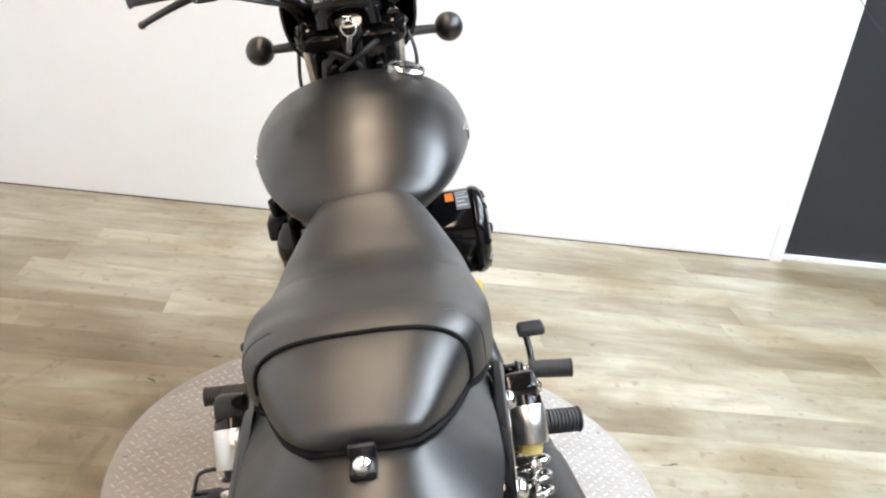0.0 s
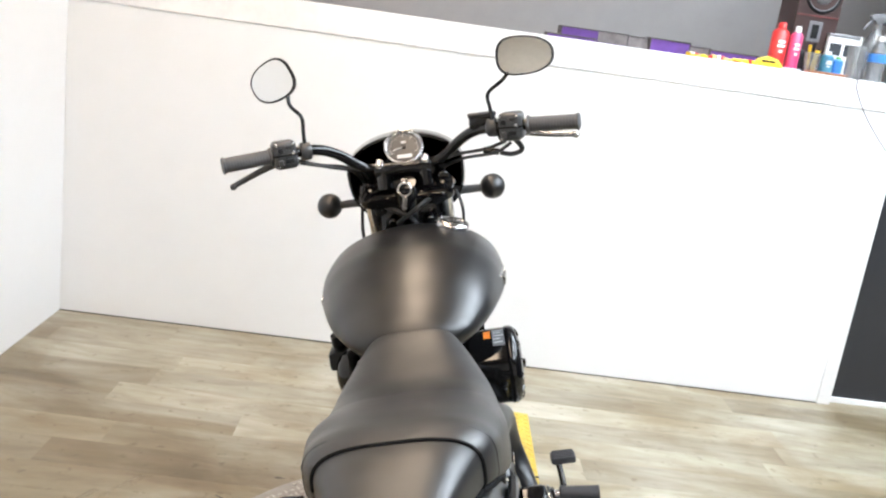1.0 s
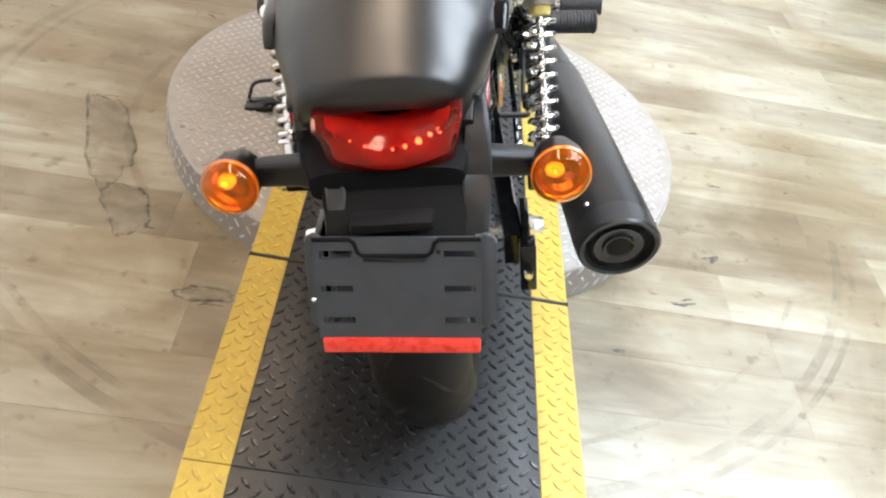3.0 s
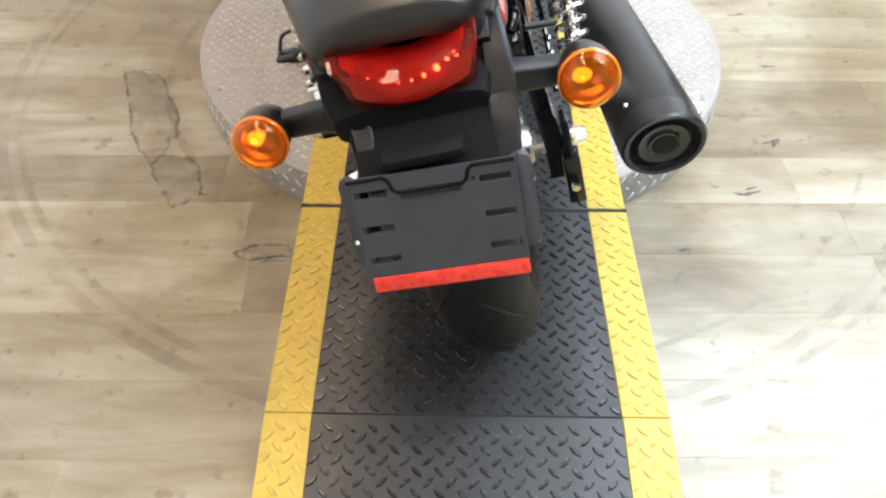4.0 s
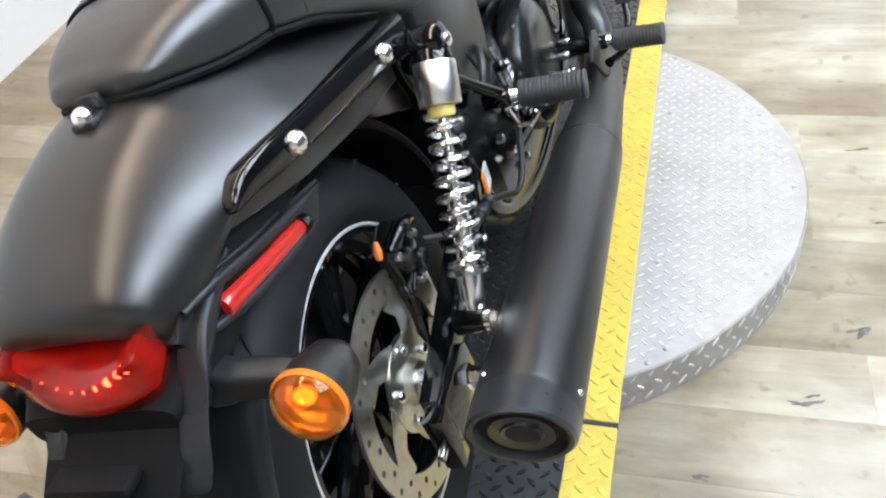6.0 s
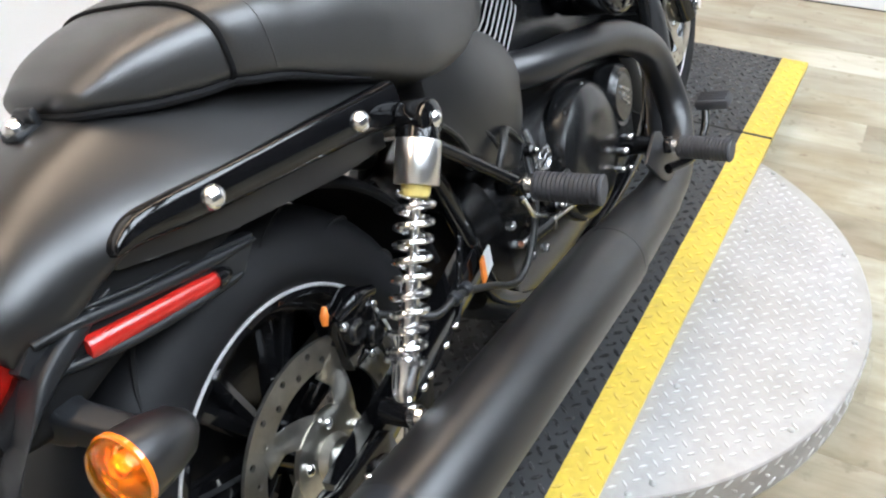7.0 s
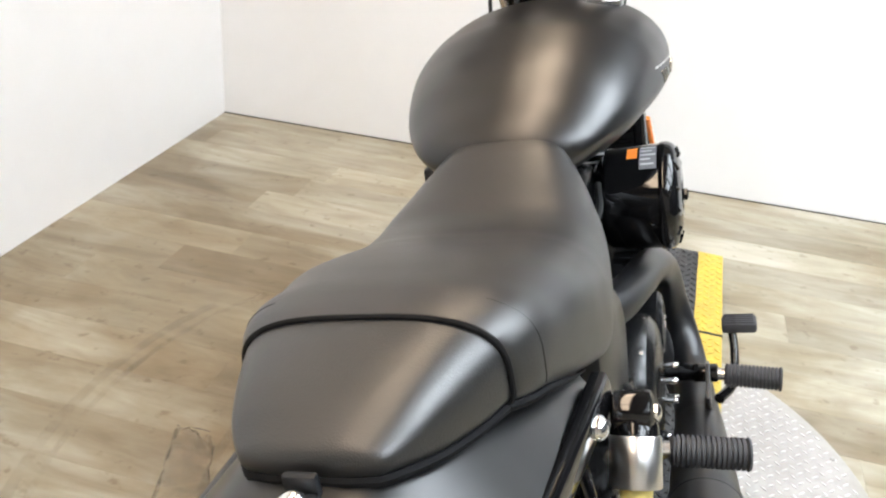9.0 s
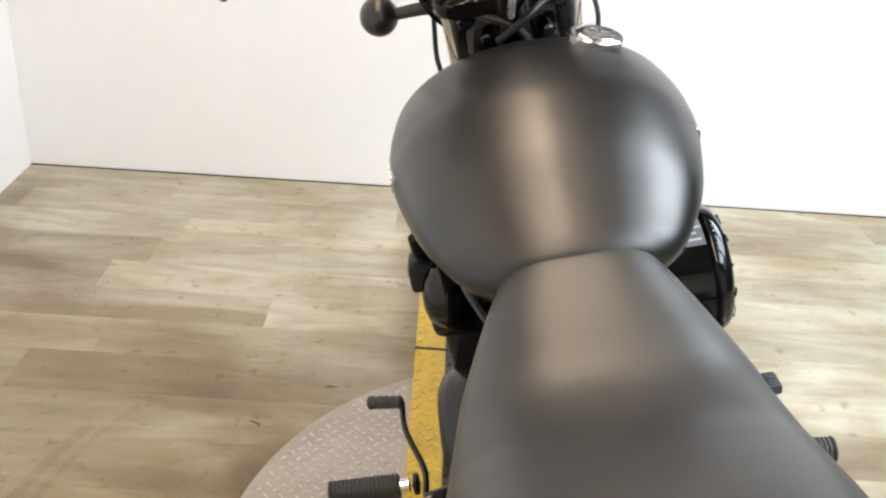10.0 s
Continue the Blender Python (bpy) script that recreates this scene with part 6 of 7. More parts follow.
def bar_end(s):
    k = 0.95 if s < 0 else 1.0
    a, b = Vector((s * 0.300 * k, 1.020, 1.113)), Vector((s * 0.412 * k, 0.982, 1.110))
    way, ln = (b - a).normalized(), (b - a).length
    prof = [(0, 0.021), (0.004, 0.021), (0.006, 0.0168)]
    for n in range(14):
        h = 0.010 + (ln - 0.022) * n / 14
        prof += [(h, 0.0172), (h + 0.0030, 0.0172), (h + 0.0036, 0.0168), (h + 0.0050, 0.0168)]
    prof += [(ln - 0.008, 0.0172), (ln - 0.007, 0.0195), (ln - 0.002, 0.0195), (ln, 0.015)]
    part("grip", lathe(prof, a, way, 22), GRIPRUBBER, bars, "ribbed dark grey rubber grip", angle=30)
    sw = part("switch_housing", box((-0.030, -0.027, -0.032), (0.024, 0.026, 0.032), 0.011, 3), SWITCHGREY, bars, "dark grey switch housing", angle=30)
    sw.data.transform(Matrix.Translation((s * 0.268 * k, 1.030, 1.113)) @ Matrix.Rotation(-s * 0.33, 4, "Z"))
    turn = Matrix.Translation((s * 0.268 * k, 1.030, 1.113)) @ Matrix.Rotation(-s * 0.33, 4, "Z")
    part("housing_joint", moved(box((-0.0305, -0.0275, -0.002), (0.0245, 0.0265, 0.002), 0.001), turn), BLACKHOLE, sw, smooth=False)
    for x, z, w, h, d, m in ((0.006, 0.018, 0.014, 0.009, 0.004, GREYCAP), (-0.014, 0.012, 0.012, 0.012, 0.006, PLASTIC), (0.004, -0.013, 0.020, 0.010, 0.005, PLASTIC), (-0.016, -0.016, 0.010, 0.014, 0.008, SWITCHGREY), (0.014, 0.004, 0.008, 0.008, 0.005, ALLOY)):
        part("switch_button", moved(box((x - w / 2, -0.027 - d, z - h / 2), (x + w / 2, -0.022, z + h / 2), 0.002), turn), m, sw)
    for x, z in ((-0.022, 0.024), (0.016, 0.024), (-0.022, -0.025)):
        part("housing_screw", lathe([(0, 0.0032), (0.002, 0.003), (0.003, 0.001)], turn @ Vector((x, -0.026, z)), turn.to_3x3() @ Vector((0, -1, 0)), 10), ALLOY, sw)
    part("clamp_collar", lathe([(0, 0.019), (0.004, 0.021), (0.020, 0.021), (0.024, 0.018)], (s * 0.212 * k, 1.058, 1.112), (s, -0.4, 0), 20), SWITCHGREY, bars)
    lever = tube([(s * 0.262 * k, 1.062, 1.097), (s * 0.300 * k, 1.070, 1.090), (s * 0.355 * k, 1.060, 1.073 if s < 0 else 1.080), (s * 0.405 * k, 1.036, 1.055 if s < 0 else 1.076)], [0.008, 0.009, 0.0075, 0.0065], 10)
    ball((s * 0.408 * k, 1.034, 1.053 if s < 0 else 1.075), 0.008, 12, bm=lever)
    part("lever", lever, SWITCHGREY if s < 0 else ALLOY, bars, "clutch lever" if s < 0 else "brake lever")
    part("lever_perch", box((s * 0.250 - 0.018, 1.035, 1.080), (s * 0.250 + 0.018, 1.068, 1.104), 0.006), ENGINE, bars, angle=30)
    if s > 0:
        res = part("brake_reservoir", box((0.170, 1.055, 1.112), (0.232, 1.102, 1.140), 0.006), ENGINE, bars, "black brake fluid reservoir", angle=30)
        part("reservoir_lid", box((0.168, 1.053, 1.139), (0.234, 1.104, 1.146), 0.003), PLASTIC, bars)
    # mirror: stem, shell, glass
    foot = Vector((s * 0.222 * k, 1.048, 1.125))
    head = Vector((s * (0.262 if s < 0 else 0.312), 1.060, 1.276 if s < 0 else 1.264))
    knee = Vector((s * 0.220 * k, 1.054, 1.19))
    stem = part("mirror", tube([foot, Vector((s * 0.221 * k, 1.05, 1.155)), knee, knee.lerp(head, 0.35) + Vector((s * 0.004, 0, 0.0)), head - Vector((s * 0.03, -0.006, 0.020))], 0.0045, 10, 5), GLOSS, bike, "black-framed rear-view mirror")
    rx, rz = (0.064, 0.042) if s > 0 else (0.052, 0.044)
    shape = []
    for t in np.linspace(0, 2 * math.pi, 48, endpoint=False).tolist():
        c, q = math.cos(t), math.sin(t)
        taper = 1.0 - 0.18 * c if s > 0 else 1.0 + 0.12 * c
        shape.append((rx * math.copysign(abs(c) ** 0.78, c), rz * taper * math.copysign(abs(q) ** 0.78, q)))
    face = Matrix.Translation(head) @ Matrix.Rotation(radians(-s * 6 if s > 0 else -13), 4, "Z") @ Matrix.Rotation(radians(-4), 4, "X") @ Matrix.Rotation(radians(3 if s > 0 else -24), 4, "Y")
    rings = [[Vector((x * q, d, z * q)) for x, z in shape] for d, q in ((-0.004, 0.99), (-0.003, 1.03), (0.004, 1.03), (0.012, 0.9), (0.018, 0.6), (0.020, 0.1))]
    part("mirror_shell", moved(loft(rings), face), PLASTIC, stem, "black mirror shell")
    part("mirror_glass", moved(loft([[Vector((x * q, d, z * q)) for x, z in shape] for d, q in ((-0.0036, 0.94), (-0.0052, 0.94), (-0.0062, 0.5), (-0.0066, 0.02))]), face), MIRROR, stem, "mirror glass", angle=80)


sides(bar_end)

# gauge and headlamp cowl
g_c, g_n = Vector((0.006, 1.185, 1.075)), Vector((0, -0.80, 0.60)).normalized()
gauge = part("speedometer", lathe([(-0.045, 0.030), (-0.040, 0.043), (-0.006, 0.046), (0.0, 0.046)], g_c, g_n, 48), GLOSS, bike, "round speedometer with a chrome bezel")
part("bezel", lathe([(-0.004, 0.047), (0.004, 0.0495), (0.009, 0.048), (0.010, 0.045), (0.006, 0.0415), (0.004, 0.0405)], g_c, g_n, 56, cap=False), CHROME, gauge, "chrome gauge bezel")
part("dial", lathe([(0.0012, 0.042), (0.0014, 0.002)], g_c, g_n, 40), GREYCAP, gauge, "dark grey dial")
dx_, dy_ = X, g_n.cross(X).normalized()
if dy_.z < 0:
    dy_ = -dy_
DIAL = Matrix((( *X[:1], dy_.x, g_n.x, g_c.x), (0, dy_.y, g_n.y, g_c.y), (0, dy_.z, g_n.z, g_c.z), (0, 0, 0, 1)))
for k in range(25):
    a = radians(205 - 230 * k / 24)
    big = k % 4 == 0
    one = box((0.0295 if big else 0.033, -0.0006, 0.0016), (0.0365, 0.0006, 0.0024))
    part("dial_tick", moved(one, DIAL @ Matrix.Rotation(a, 4, "Z")), STICKER, gauge, smooth=False)
part("needle", moved(box((-0.004, -0.0011, 0.003), (0.028, 0.0011, 0.0045), 0.0004), DIAL @ Matrix.Rotation(radians(196), 4, "Z")), STICKER, gauge, "white needle")
part("needle_hub", moved(lathe([(0, 0.005), (0.004, 0.004)], (0, 0, 0.002), (0, 0, 1), 16), DIAL), PLASTIC, gauge)
part("display", moved(box((-0.018, -0.030, 0.0016), (0.018, -0.020, 0.0026), 0.0004), DIAL), STICKER, gauge, "small pale display")
part("dial_mark", moved(box((-0.006, 0.011, 0.0016), (0.006, 0.017, 0.0024), 0.001), DIAL), STICKER, gauge)


def cowl():
    """Headlamp cowl: a visor shell round the lamp, open to the rider."""
    rings = []
    for t, w, zt, zb in ((0.0, 0.147, 1.106, 0.885), (0.25, 0.152, 1.110, 0.880), (0.6, 0.142, 1.098, 0.880), (0.85, 0.115, 1.06, 0.890), (1.0, 0.060, 1.02, 0.92)):
        y = 1.215 + 0.20 * t
        outer = oval(y, w, zt, 1.02, zb, 2.0, 2.6, 48)
        rings.append(outer)
    inner = [oval(1.215 + 0.20 * t, w - 0.006, zt - 0.006, 1.02, zb + 0.006, 2.0, 2.6, 48) for t, w, zt, zb in ((0.85, 0.115, 1.06, 0.890), (0.6, 0.142, 1.098, 0.880), (0.25, 0.152, 1.110, 0.880), (0.0, 0.147, 1.106, 0.885))]
    return loft(rings, cap=False, bm=loft(inner + [rings[0]], cap=False))


part("headlamp_cowl", cowl(), GLOSS, bike, "gloss black headlamp cowl", angle=50)
part("headlamp", lathe([(0, 0.05), (0.01, 0.075), (0.10, 0.085), (0.12, 0.083), (0.125, 0.001)], (0, 1.29, 0.99), (0, 1, -0.05), 40), GLOSS, bike, "black headlamp shell")


# front turn signals: black balls on stalks
def front_signal(s):
    c = Vector((s * 0.216, 1.300, 0.930))
    body = part("front_turn_signal", lathe([(-0.034, 0.003), (-0.031, 0.013), (-0.020, 0.025), (-0.004, 0.032), (0.010, 0.033), (0.016, 0.030)], c, (0, 1, 0), 32), SATIN, bike, "black bullet front turn signal")
    part("stalk", tube([c + X * (-s * 0.022), Vector((s * 0.14, 1.295, 0.932)), Vector((s * 0.105, 1.285, 0.932))], [0.010, 0.0115, 0.014], 14), SWITCHGREY, body)
    part("amber_lens", lathe([(0.014, 0.030), (0.022, 0.026), (0.030, 0.012), (0.032, 0.001)], c, (0, 1, 0), 28), AMBER_LENS, body, "amber lens")


sides(front_signal)
# cables
for pts, r in (([(-0.235, 1.075, 1.088), (-0.19, 1.10, 1.068), (-0.13, 1.17, 1.04), (-0.10, 1.24, 0.97), (-0.08, 1.25, 0.86), (-0.06, 1.20, 0.76)], 0.0048), ([(-0.23, 1.06, 1.085), (-0.16, 1.09, 1.060), (-0.10, 1.18, 1.02), (-0.07, 1.22, 0.93), (-0.08, 1.2, 0.80)], 0.004),
               ([(0.25, 1.07, 1.075), (0.20, 1.075, 1.062), (0.12, 1.13, 1.048), (0.09, 1.20, 1.01), (0.09, 1.22, 0.90), (0.06, 1.15, 0.76)], 0.0042), ([(0.262, 1.06, 1.072), (0.22, 1.065, 1.052), (0.13, 1.13, 1.035), (0.08, 1.20, 0.98), (0.05, 1.18, 0.78)], 0.0042),
               ([(0.265, 1.05, 1.088), (0.285, 1.06, 1.055), (0.262, 1.06, 1.045), (0.235, 1.07, 1.050)], 0.006), ([(0.12, 1.17, 0.98), (0.06, 1.13, 0.955), (0.02, 1.10, 0.935), (-0.03, 1.12, 0.90)], 0.006), ([(-0.11, 1.18, 0.97), (-0.06, 1.14, 0.945), (0.0, 1.12, 0.915), (0.03, 1.14, 0.86)], 0.006),
               ([(-0.122, 1.22, 0.93), (-0.128, 1.21, 0.86), (-0.11, 1.20, 0.80)], 0.004), ([(0.122, 1.22, 0.95), (0.132, 1.20, 0.89), (0.115, 1.19, 0.82)], 0.004)):
    part("control_cable", tube(pts, r, 8), CABLE, bike)
part("cable_joint", rod((0.196, 1.078, 1.060), (0.232, 1.070, 1.052), 0.008, 12, 0.002), ENGINE, bike)
for x, z, r in ((-0.075, 0.925, 0.012), (0.072, 0.94, 0.014), (-0.045, 0.895, 0.010), (0.05, 0.89, 0.012), (0.095, 0.995, 0.016), (-0.095, 0.99, 0.012)):
    part("wire_connector", rod((x, 1.155, z), (x * 0.9, 1.185, z + 0.01), r, 12, 0.003), GLOSS, bike)


# ---- things on the ledge ----
def on_ledge(x, y, z=0.0, turn=0.0):
    x -= 0.055 * min(1.0, max(0.0, (x - 2.2) / 0.8))
    return ROOM @ pose(x, y, LEDGE + z, 0, 0, turn)


PURPLE = plain("purple_card", (0.085, 0.030, 0.19), 0.45, 0, 0.25, 14, 300, 0.05)
GREYCARD = plain("grey_brown_card", (0.13, 0.115, 0.115), 0.5, 0, 0.35, 25, 300, 0.05)
DARKRIM = plain("dark_card_edge", (0.05, 0.042, 0.045), 0.5, 0, 0.3, 40, 300, 0.05)
REDCAN = plain("red_printed_can", (0.62, 0.03, 0.03), 0.3, 0, 0.08, 20, 300, 0.02, coat=0.4)
PINKCAN = plain("pink_printed_can", (0.58, 0.06, 0.17), 0.3, 0, 0.08, 20, 300, 0.02, coat=0.4)
WALNUT = plain("dark_walnut_veneer", (0.040, 0.020, 0.018), 0.4, 0, 0.25, 12, 200, 0.05)
REDWOOD = plain("dark_red_inlay", (0.10, 0.015, 0.013), 0.4, 0, 0.2, 12, 200, 0.05)
CONE = plain("grey_speaker_cone", (0.17, 0.17, 0.18), 0.35, 0.2, 0.1, 30, 300, 0.05)
YELLOWGRIP = plain("yellow_tool_plastic", (0.78, 0.52, 0.03), 0.4, 0, 0.1, 30, 300, 0.05)
WHITEPLASTIC = plain("white_plastic", (0.72, 0.72, 0.71), 0.35, 0, 0.05, 20, 300, 0.03)
CLEARISH = lens("milky_bottle_plastic", (0.66, 0.67, 0.68), 0.12, 0.80)
BLUEFILM = plain("blue_label_film", (0.06, 0.22, 0.60), 0.35, 0, 0.1, 30, 300, 0.03)
TEAL = plain("teal_printed_can", (0.06, 0.22, 0.33), 0.35, 0, 0.3, 60, 300, 0.03)
GREENFILM = plain("green_label_film", (0.18, 0.42, 0.12), 0.35, 0, 0.1, 30, 300, 0.03)
BROWNTRAY = plain("brown_tray_plastic", (0.25, 0.10, 0.045), 0.45, 0, 0.1, 30, 300, 0.03)
TOOLSTEEL = plain("tool_steel", (0.4, 0.4, 0.41), 0.35, 0.9, 0.1, 40, 300, 0.03)
DARKGLASS = plain("dark_window_glass", (0.05, 0.055, 0.06), 0.08, 0, 0.1, 10, 100, 0.0)
BLACKBAG = plain("black_film_bag", (0.012, 0.012, 0.013), 0.3, 0, 0.2, 30, 300, 0.3)


def carton(x0, x1, y, deep, high, turn, skin, label, panel=None, at=0.0):
    """A long printed box with dark edge strips; panel colours the stretch from the share `at` to its end."""
    w = x1 - x0
    ob = thing("carton", box((0, -deep / 2, 0), (w, deep / 2, high), 0.002), skin, label, "box", "cartons on the ledge", smooth=False, m=on_ledge(x0, y, 0, turn))
    if panel:
        part("printed_panel", box((w * at, -deep / 2 - 0.0015, 0.003), (w + 0.001, deep / 2 + 0.0015, high + 0.0015), 0.001), panel, ob, smooth=False)
    part("edge_strip", box((-0.002, -deep / 2 - 0.003, high - 0.003), (w + 0.002, -deep / 2 + 0.003, high + 0.0025), 0.001), DARKRIM, ob, smooth=False)
    for x in (0.0, w):
        part("end_flap", box((x - 0.003, -deep / 2 - 0.002, 0), (x + 0.003, deep / 2 + 0.002, high + 0.003), 0.001), DARKRIM, ob, smooth=False)
    return ob


carton(1.945, 2.150, 0.06, 0.06, 0.012, 1, PURPLE, "flat purple card sleeve on the ledge")
carton(2.015, 2.300, 0.15, 0.10, 0.048, -1, PURPLE, "long purple card box lying on the ledge", GREYCARD, 0.55)
carton(2.306, 2.402, 0.15, 0.09, 0.046, 1, GREYCARD, "grey card box with dark edges on the ledge")
carton(2.410, 2.580, 0.13, 0.08, 0.050, -1, PURPLE, "short purple card box on the ledge")
carton(2.586, 2.700, 0.18, 0.08, 0.040, 0, GREYCARD, "low grey card box on the ledge")
carton(2.704, 2.950, 0.17, 0.08, 0.036, -1, PURPLE, "purple card box behind small packets on the ledge")
rngp = random.Random(5)
for k in range(26):
    x = 2.59 + 0.0118 * k
    one = slab([(-0.013, -0.006), (0.004, -0.010), (0.014, 0.0), (0.006, 0.008), (-0.009, 0.009)], 0, 0.009 + 0.010 * rngp.random(), bevel=0.002)
    thing("sweet_wrapper", one, (YELLOWGRIP, WHITEPLASTIC, YELLOWGRIP, REDCAN, YELLOWMARK)[k % 5], "small crumpled yellow, white and red packet on the ledge", "packet", "small packets", m=on_ledge(x, 0.05 + 0.035 * rngp.random(), 0, rngp.uniform(0, 180)))


def hand_tool(x, y):
    ob = thing("hand_tool", slab([(-0.075, 0.0), (-0.05, 0.030), (-0.01, 0.044), (0.03, 0.034), (0.060, 0.004), (0.062, 0.0)], -0.014, 0.014, axis=1, bevel=0.004), YELLOWGRIP, "yellow plastic hand tool lying on the ledge", "tool", m=on_ledge(x, y))
    # solid black bar paints the shade inside the slot
    part("tool_slot", box((-0.04, -0.0155, 0.018), (0.02, -0.012, 0.026), 0.001), BLACKHOLE, ob)
    part("tool_tip", rod((0.05, 0, 0.004), (0.13, -0.02, 0.004), 0.004, 10, 0.001), TOOLSTEEL, ob, "steel tip")
    part("tool_rod", rod((-0.16, 0.0, 0.010), (-0.06, 0.0, 0.012), 0.006, 10, 0.001), YELLOWGRIP, ob)


hand_tool(2.955, 0.055)


def spray_can(x, y, r, h, body, capm, label, bars=True):
    ob = thing("spray_can", lathe([(0, r - 0.003), (0.003, r), (h * 0.78, r), (h * 0.83, r * 0.82), (h * 0.86, r * 0.6)], (0, 0, 0), (0, 0, 1), 32), body, label, "spray can", "cans on the ledge", m=on_ledge(x, y))
    part("cap", lathe([(h * 0.85, r * 0.50), (h * 0.98, r * 0.48), (h, r * 0.4), (h, 0.001)], (0, 0, 0), (0, 0, 1), 24), capm, ob, "plastic cap")
    for z, w in ((0.55, 0.7), (0.46, 0.8), (0.34, 0.4)) if bars else ():
        a = [(math.cos(t) * (r + 0.0008), math.sin(t) * (r + 0.0008)) for t in np.linspace(-math.pi / 2 - 0.6 * w, -math.pi / 2 + 0.6 * w, 8).tolist()]
        bm = bmesh.new()
        lo, hi = [bm.verts.new((*p, h * z)) for p in a], [bm.verts.new((*p, h * (z + 0.06))) for p in a]
        for i in range(7):
            bm.faces.new((lo[i], lo[i + 1], hi[i + 1], hi[i]))
        part("label_bar", bm, WHITEPLASTIC, ob)
    return ob


spray_can(3.005, 0.12, 0.036, 0.190, REDCAN, REDCAN, "red spray can with white bars on its label")
spray_can(3.068, 0.10, 0.026, 0.182, PINKCAN, WHITEPLASTIC, "pink spray can with a white cap")
thing("plastic_bag", slab(ragged_ring(0.028, 0.045, 21, 20), -0.018, 0.018, axis=1, bevel=0.006), BLACKBAG, "crumpled black plastic bag between cans on the ledge", "bag", m=on_ledge(3.118, 0.12, 0.046))


def loudspeaker(x, y):
    ob = thing("loudspeaker", box((-0.100, -0.10, 0), (0.092, 0.10, 0.45), 0.004), WALNUT, "dark walnut cabinet loudspeaker standing on the ledge", "loudspeaker", smooth=False, m=on_ledge(x, y))
    part("woofer_ring", lathe([(0, 0.080), (0.006, 0.078), (0.008, 0.071), (0.003, 0.067)], (0.005, -0.100, 0.335), (0, -1, 0), 40, cap=False), PLASTIC, ob)
    part("woofer_cone", lathe([(0.004, 0.068), (-0.004, 0.060), (-0.020, 0.040), (-0.021, 0.001)], (0.005, -0.100, 0.335), (0, -1, 0), 40, cap=False), CONE, ob, "grey speaker cone")
    part("dust_cap", ball((0.005, -0.096, 0.335), 0.042, 20, (1, 0.5, 1)), CONE, ob)
    part("red_line", box((-0.096, -0.1025, 0.240), (0.090, -0.098, 0.247), 0.001), REDWOOD, ob, smooth=False)
    part("port_frame", box((-0.034, -0.104, 0.135), (0.026, -0.098, 0.222), 0.002), CONE, ob, smooth=False)
    # solid black block paints the dark of the port opening
    part("port", box((-0.020, -0.1055, 0.148), (0.012, -0.102, 0.208), 0.002), BLACKHOLE, ob, smooth=False)
    return ob


loudspeaker(3.200, 0.34)


def pane_case(x, y):
    ob = thing("white_case", box((-0.070, -0.012, 0), (0.070, 0.012, 0.175), 0.003), WHITEPLASTIC, "white plastic case with two dark panes on the ledge", "case", smooth=False, m=on_ledge(x, y))
    for a in (-0.060, 0.006):
        part("pane", box((a, -0.0135, 0.090), (a + 0.052, -0.010, 0.140), 0.001), DARKGLASS, ob, smooth=False)
    part("top_rail", box((-0.073, -0.015, 0.168), (0.073, 0.015, 0.180), 0.002), TOOLSTEEL, ob, smooth=False)


pane_case(3.325, 0.22)


def cup(x, y, r, h, material, label):
    return thing("cup", lathe([(0, r * 0.8), (0.002, r * 0.82), (h, r), (h, r - 0.002), (0.004, r * 0.78)], (0, 0, 0), (0, 0, 1), 28), material, label, "cup", "cups on the ledge", m=on_ledge(x, y))


cup(3.148, 0.09, 0.036, 0.085, CLEARISH, "clear plastic jar holding small tools on the ledge")
for k, (dx, dy, m) in enumerate(((-0.014, 0.004, TOOLSTEEL), (0.006, -0.010, YELLOWGRIP), (0.014, 0.008, BLACKHOLE), (-0.006, 0.012, YELLOWGRIP), (0.0, 0.0, BLACKHOLE))):
    thing("screwdriver", rod((dx, dy, 0.006), (dx * 2.0, dy * 1.5, 0.085 + 0.010 * k), (0.0045, 0.010, 0.005, 0.007, 0.006)[k], 10, 0.001), m, "small hand tool standing in a clear jar", "tool", "tools in the jar", m=on_ledge(3.148, 0.09))
thing("tray", box((-0.085, -0.030, 0), (0.085, 0.030, 0.012), 0.004), BROWNTRAY, "low brown plastic tray on the ledge", "tray", m=on_ledge(3.195, 0.03))
spray_can(3.212, 0.085, 0.027, 0.098, TEAL, WHITEPLASTIC, "small teal printed tin on the ledge")
spray_can(3.262, 0.090, 0.022, 0.082, BLUEFILM, GREENFILM, "small blue and green bottle on the ledge", bars=False)
cup(3.322, 0.065, 0.040, 0.135, CLEARISH, "tall milky plastic cup on the ledge")
thing("brush", rod((0.0, 0, 0.006), (0.012, 0.01, 0.175), 0.0045, 10, 0.001), WHITEPLASTIC, "thin white stick standing in the milky cup", "tool", m=on_ledge(3.322, 0.065))


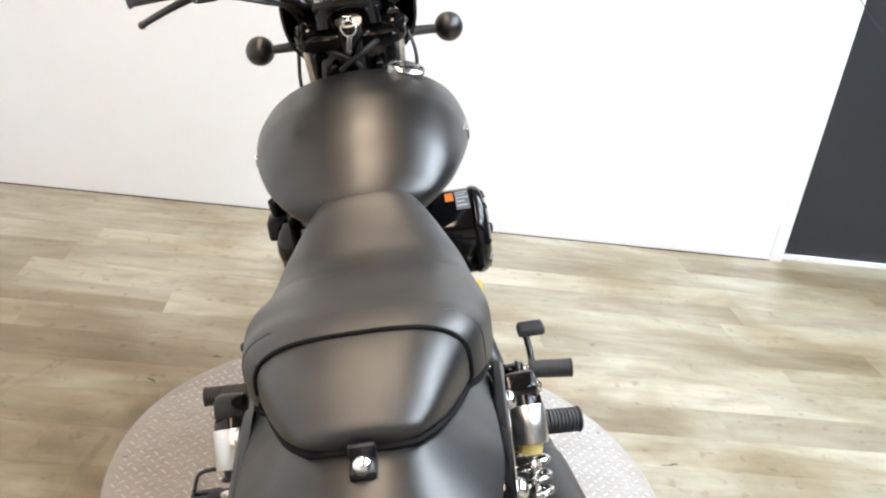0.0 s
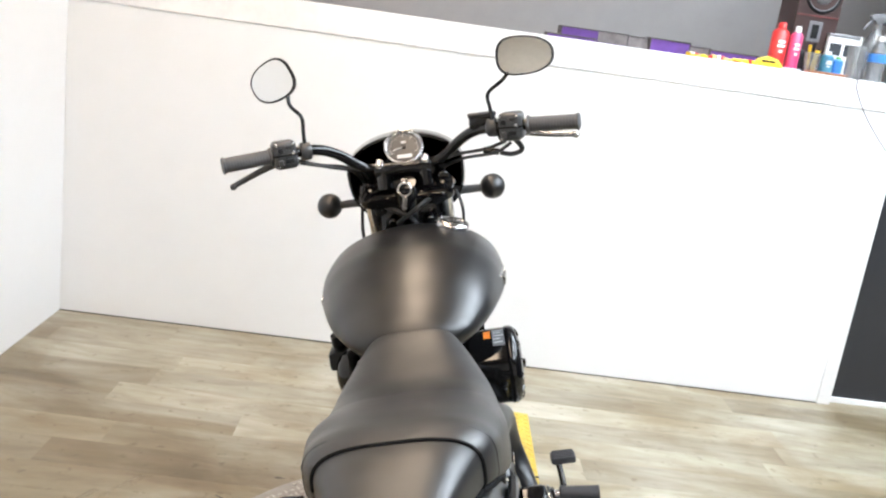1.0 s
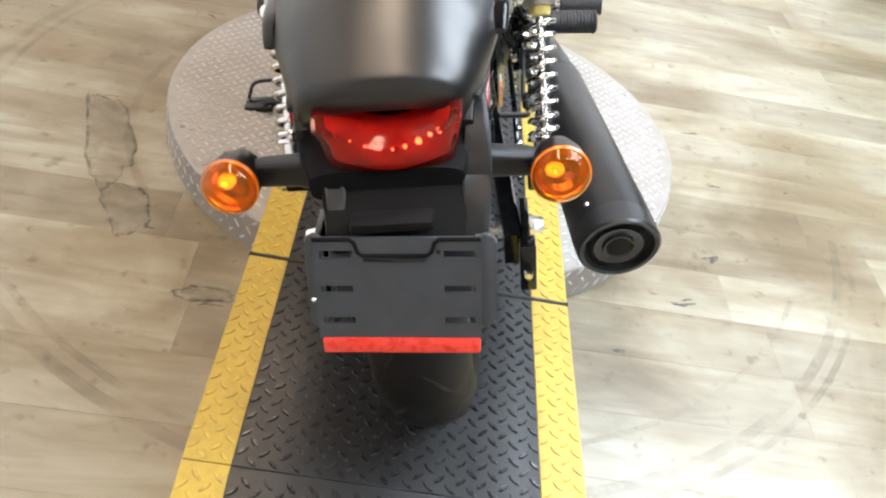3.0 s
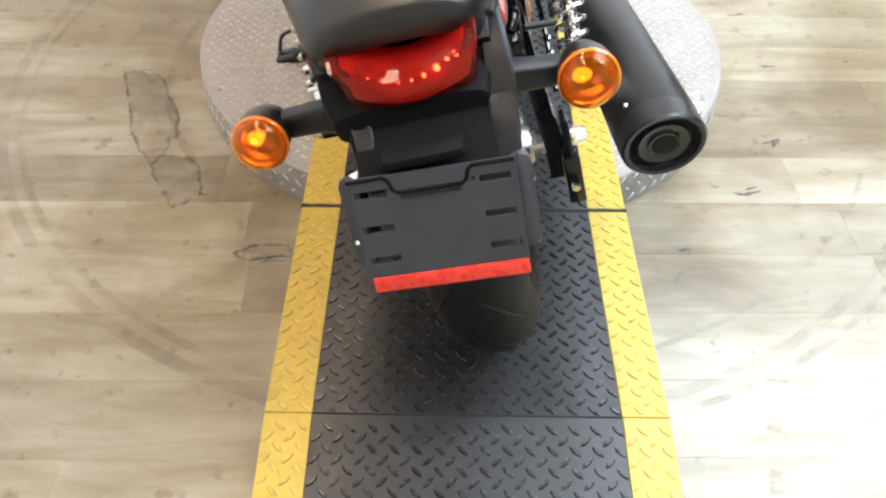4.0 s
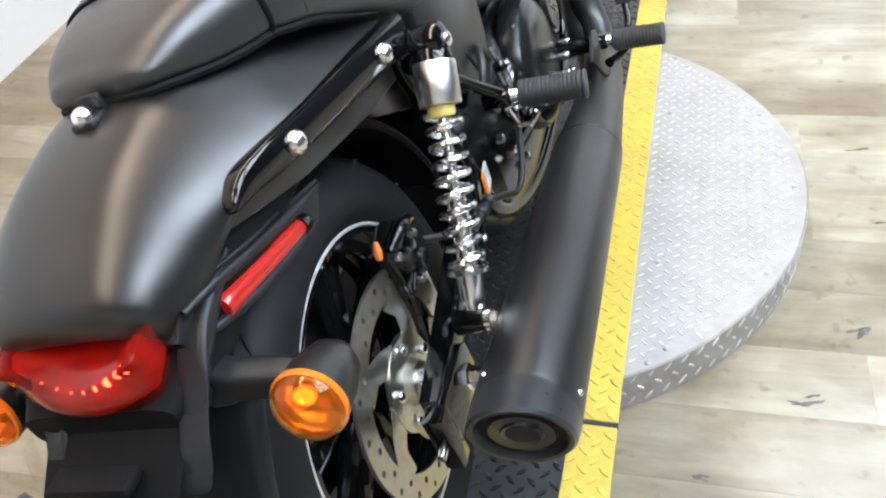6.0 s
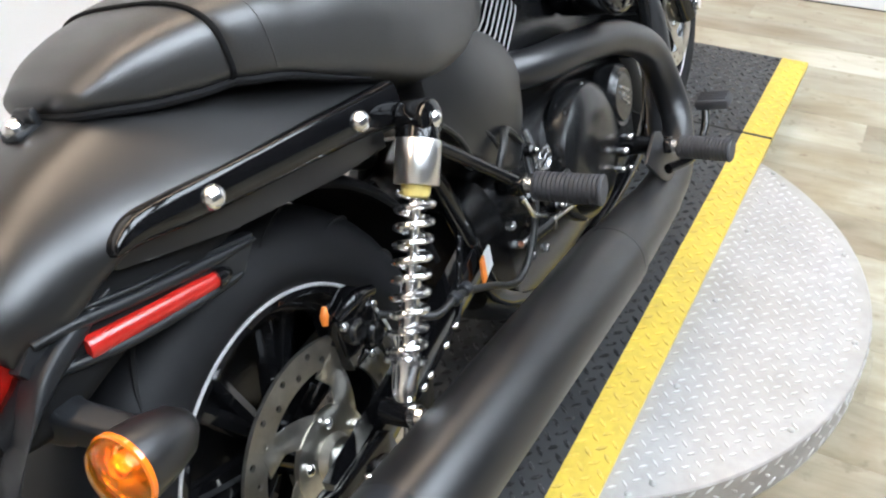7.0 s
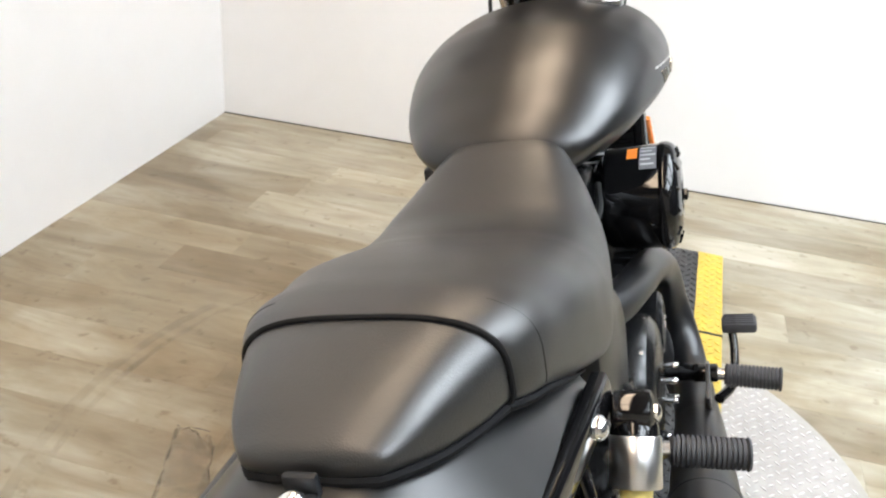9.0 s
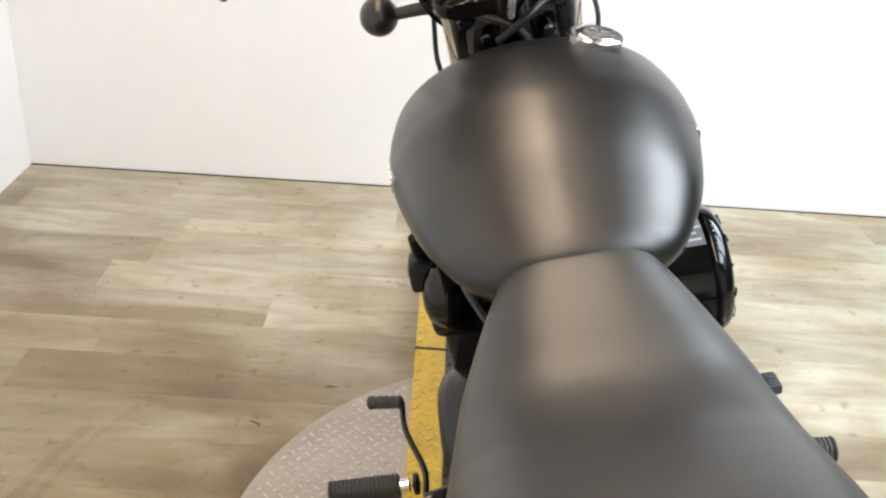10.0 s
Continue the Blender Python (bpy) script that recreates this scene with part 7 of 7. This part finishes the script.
def bottle(x, y, r, h, band, label, trigger):
    ob = thing("spray_bottle" if trigger else "bottle", lathe([(0, r * 0.9), (0.004, r), (h * 0.34, r * 0.97), (h * 0.38, r), (h * 0.60, r), (h * 0.74, r * 0.75), (h * 0.86, r * 0.42), (h * 0.9, r * 0.4)], (0, 0, 0), (0, 0, 1), 32), CLEARISH, label, "bottle", "bottles on the ledge", m=on_ledge(x, y))
    if band:
        part("label_band", lathe([(h * 0.42, r + 0.0008), (h * 0.60, r + 0.0008)], (0, 0, 0), (0, 0, 1), 32, cap=False), band, ob, "coloured label band")
    if trigger:
        part("collar", lathe([(h * 0.88, r * 0.42), (h * 0.97, r * 0.40)], (0, 0, 0), (0, 0, 1), 20), CONE, ob)
        head = slab([(-0.040, 0.020), (-0.046, 0.034), (-0.030, 0.044), (0.012, 0.048), (0.052, 0.026), (0.056, 0.006), (0.040, 0.000), (0.012, 0.012), (-0.012, -0.008), (-0.020, 0.018)], -0.012, 0.012, axis=1, bevel=0.003)
        part("spray_head", moved(head, pose(0, 0, h * 0.97)), CONE, ob, "grey trigger spray head")
        part("trigger", tube([(-0.026, 0, h * 1.05), (-0.044, 0, h * 0.96), (-0.058, 0, h * 0.86)], 0.006, 8), CONE, ob)
        part("dip_tube", rod((0, 0, 0.01), (0.004, 0, h * 0.92), 0.003, 8), WHITEPLASTIC, ob)
    else:
        part("cap", lathe([(h * 0.88, r * 0.5), (h, r * 0.48), (h, 0.001)], (0, 0, 0), (0, 0, 1), 20), WHITEPLASTIC, ob)


bottle(3.462, 0.22, 0.046, 0.250, None, "clear trigger spray bottle on the ledge", True)
bottle(3.418, 0.075, 0.036, 0.190, BLUEFILM, "clear water bottle with a blue label on the ledge", False)
spray_can(3.500, 0.055, 0.033, 0.180, GREYFILM, ALLOY, "dark grey spray can with a silver top on the ledge", bars=False)
thing("sponge", box((-0.022, -0.02, 0), (0.012, 0.02, 0.045), 0.008), YELLOWGRIP, "yellow sponge at the end of the ledge", "sponge", m=on_ledge(3.53, 0.12))
wire = [ROOM @ Vector(p) for p in ((3.14, 0.02, LEDGE + 0.003), (3.252, -0.010, LEDGE + 0.002), (3.262, -0.016, LEDGE - 0.035), (3.310, -0.016, LEDGE - 0.115), (3.385, -0.016, LEDGE - 0.205), (3.50, -0.012, LEDGE - 0.31), (3.70, 0.03, LEDGE - 0.43), (4.2, 0.04, LEDGE - 0.60))]
thing("hanging_wire", tube(wire, 0.0020, 6, 8), DARKRIM, "thin dark wire hanging off the ledge", "wire")


# ---- floor boards ----
def board_mesh(length, width):
    bm = box((0.0001, 0.0001, -0.006), (length - 0.0001, width - 0.0001, 0.0), 0.0003, 1)
    return mesh_from("plank", bm, PLANK, smooth=False)


BOARD_L, BOARD_W = 1.22, 0.152
boards = {}
rng = random.Random(11)
for row in range(46):
    shift = round(rng.uniform(0, BOARD_L), 2)
    for col in range(7):
        x0, x1 = max(0.0, col * BOARD_L - shift), min(WIDE, (col + 1) * BOARD_L - shift)
        size = round(x1 - x0, 2)
        if size < 0.03:
            continue
        if size not in boards:
            boards[size] = board_mesh(size, BOARD_W)
        ob = new("plank", boards[size])
        ob.parent = floor
        ob.matrix_basis = Matrix.Translation((-1.722, 1.75, 0)) @ Matrix.Rotation(radians(1.2), 4, "Z") @ pose(x0, 0.12 - (row + 1) * BOARD_W, 0)
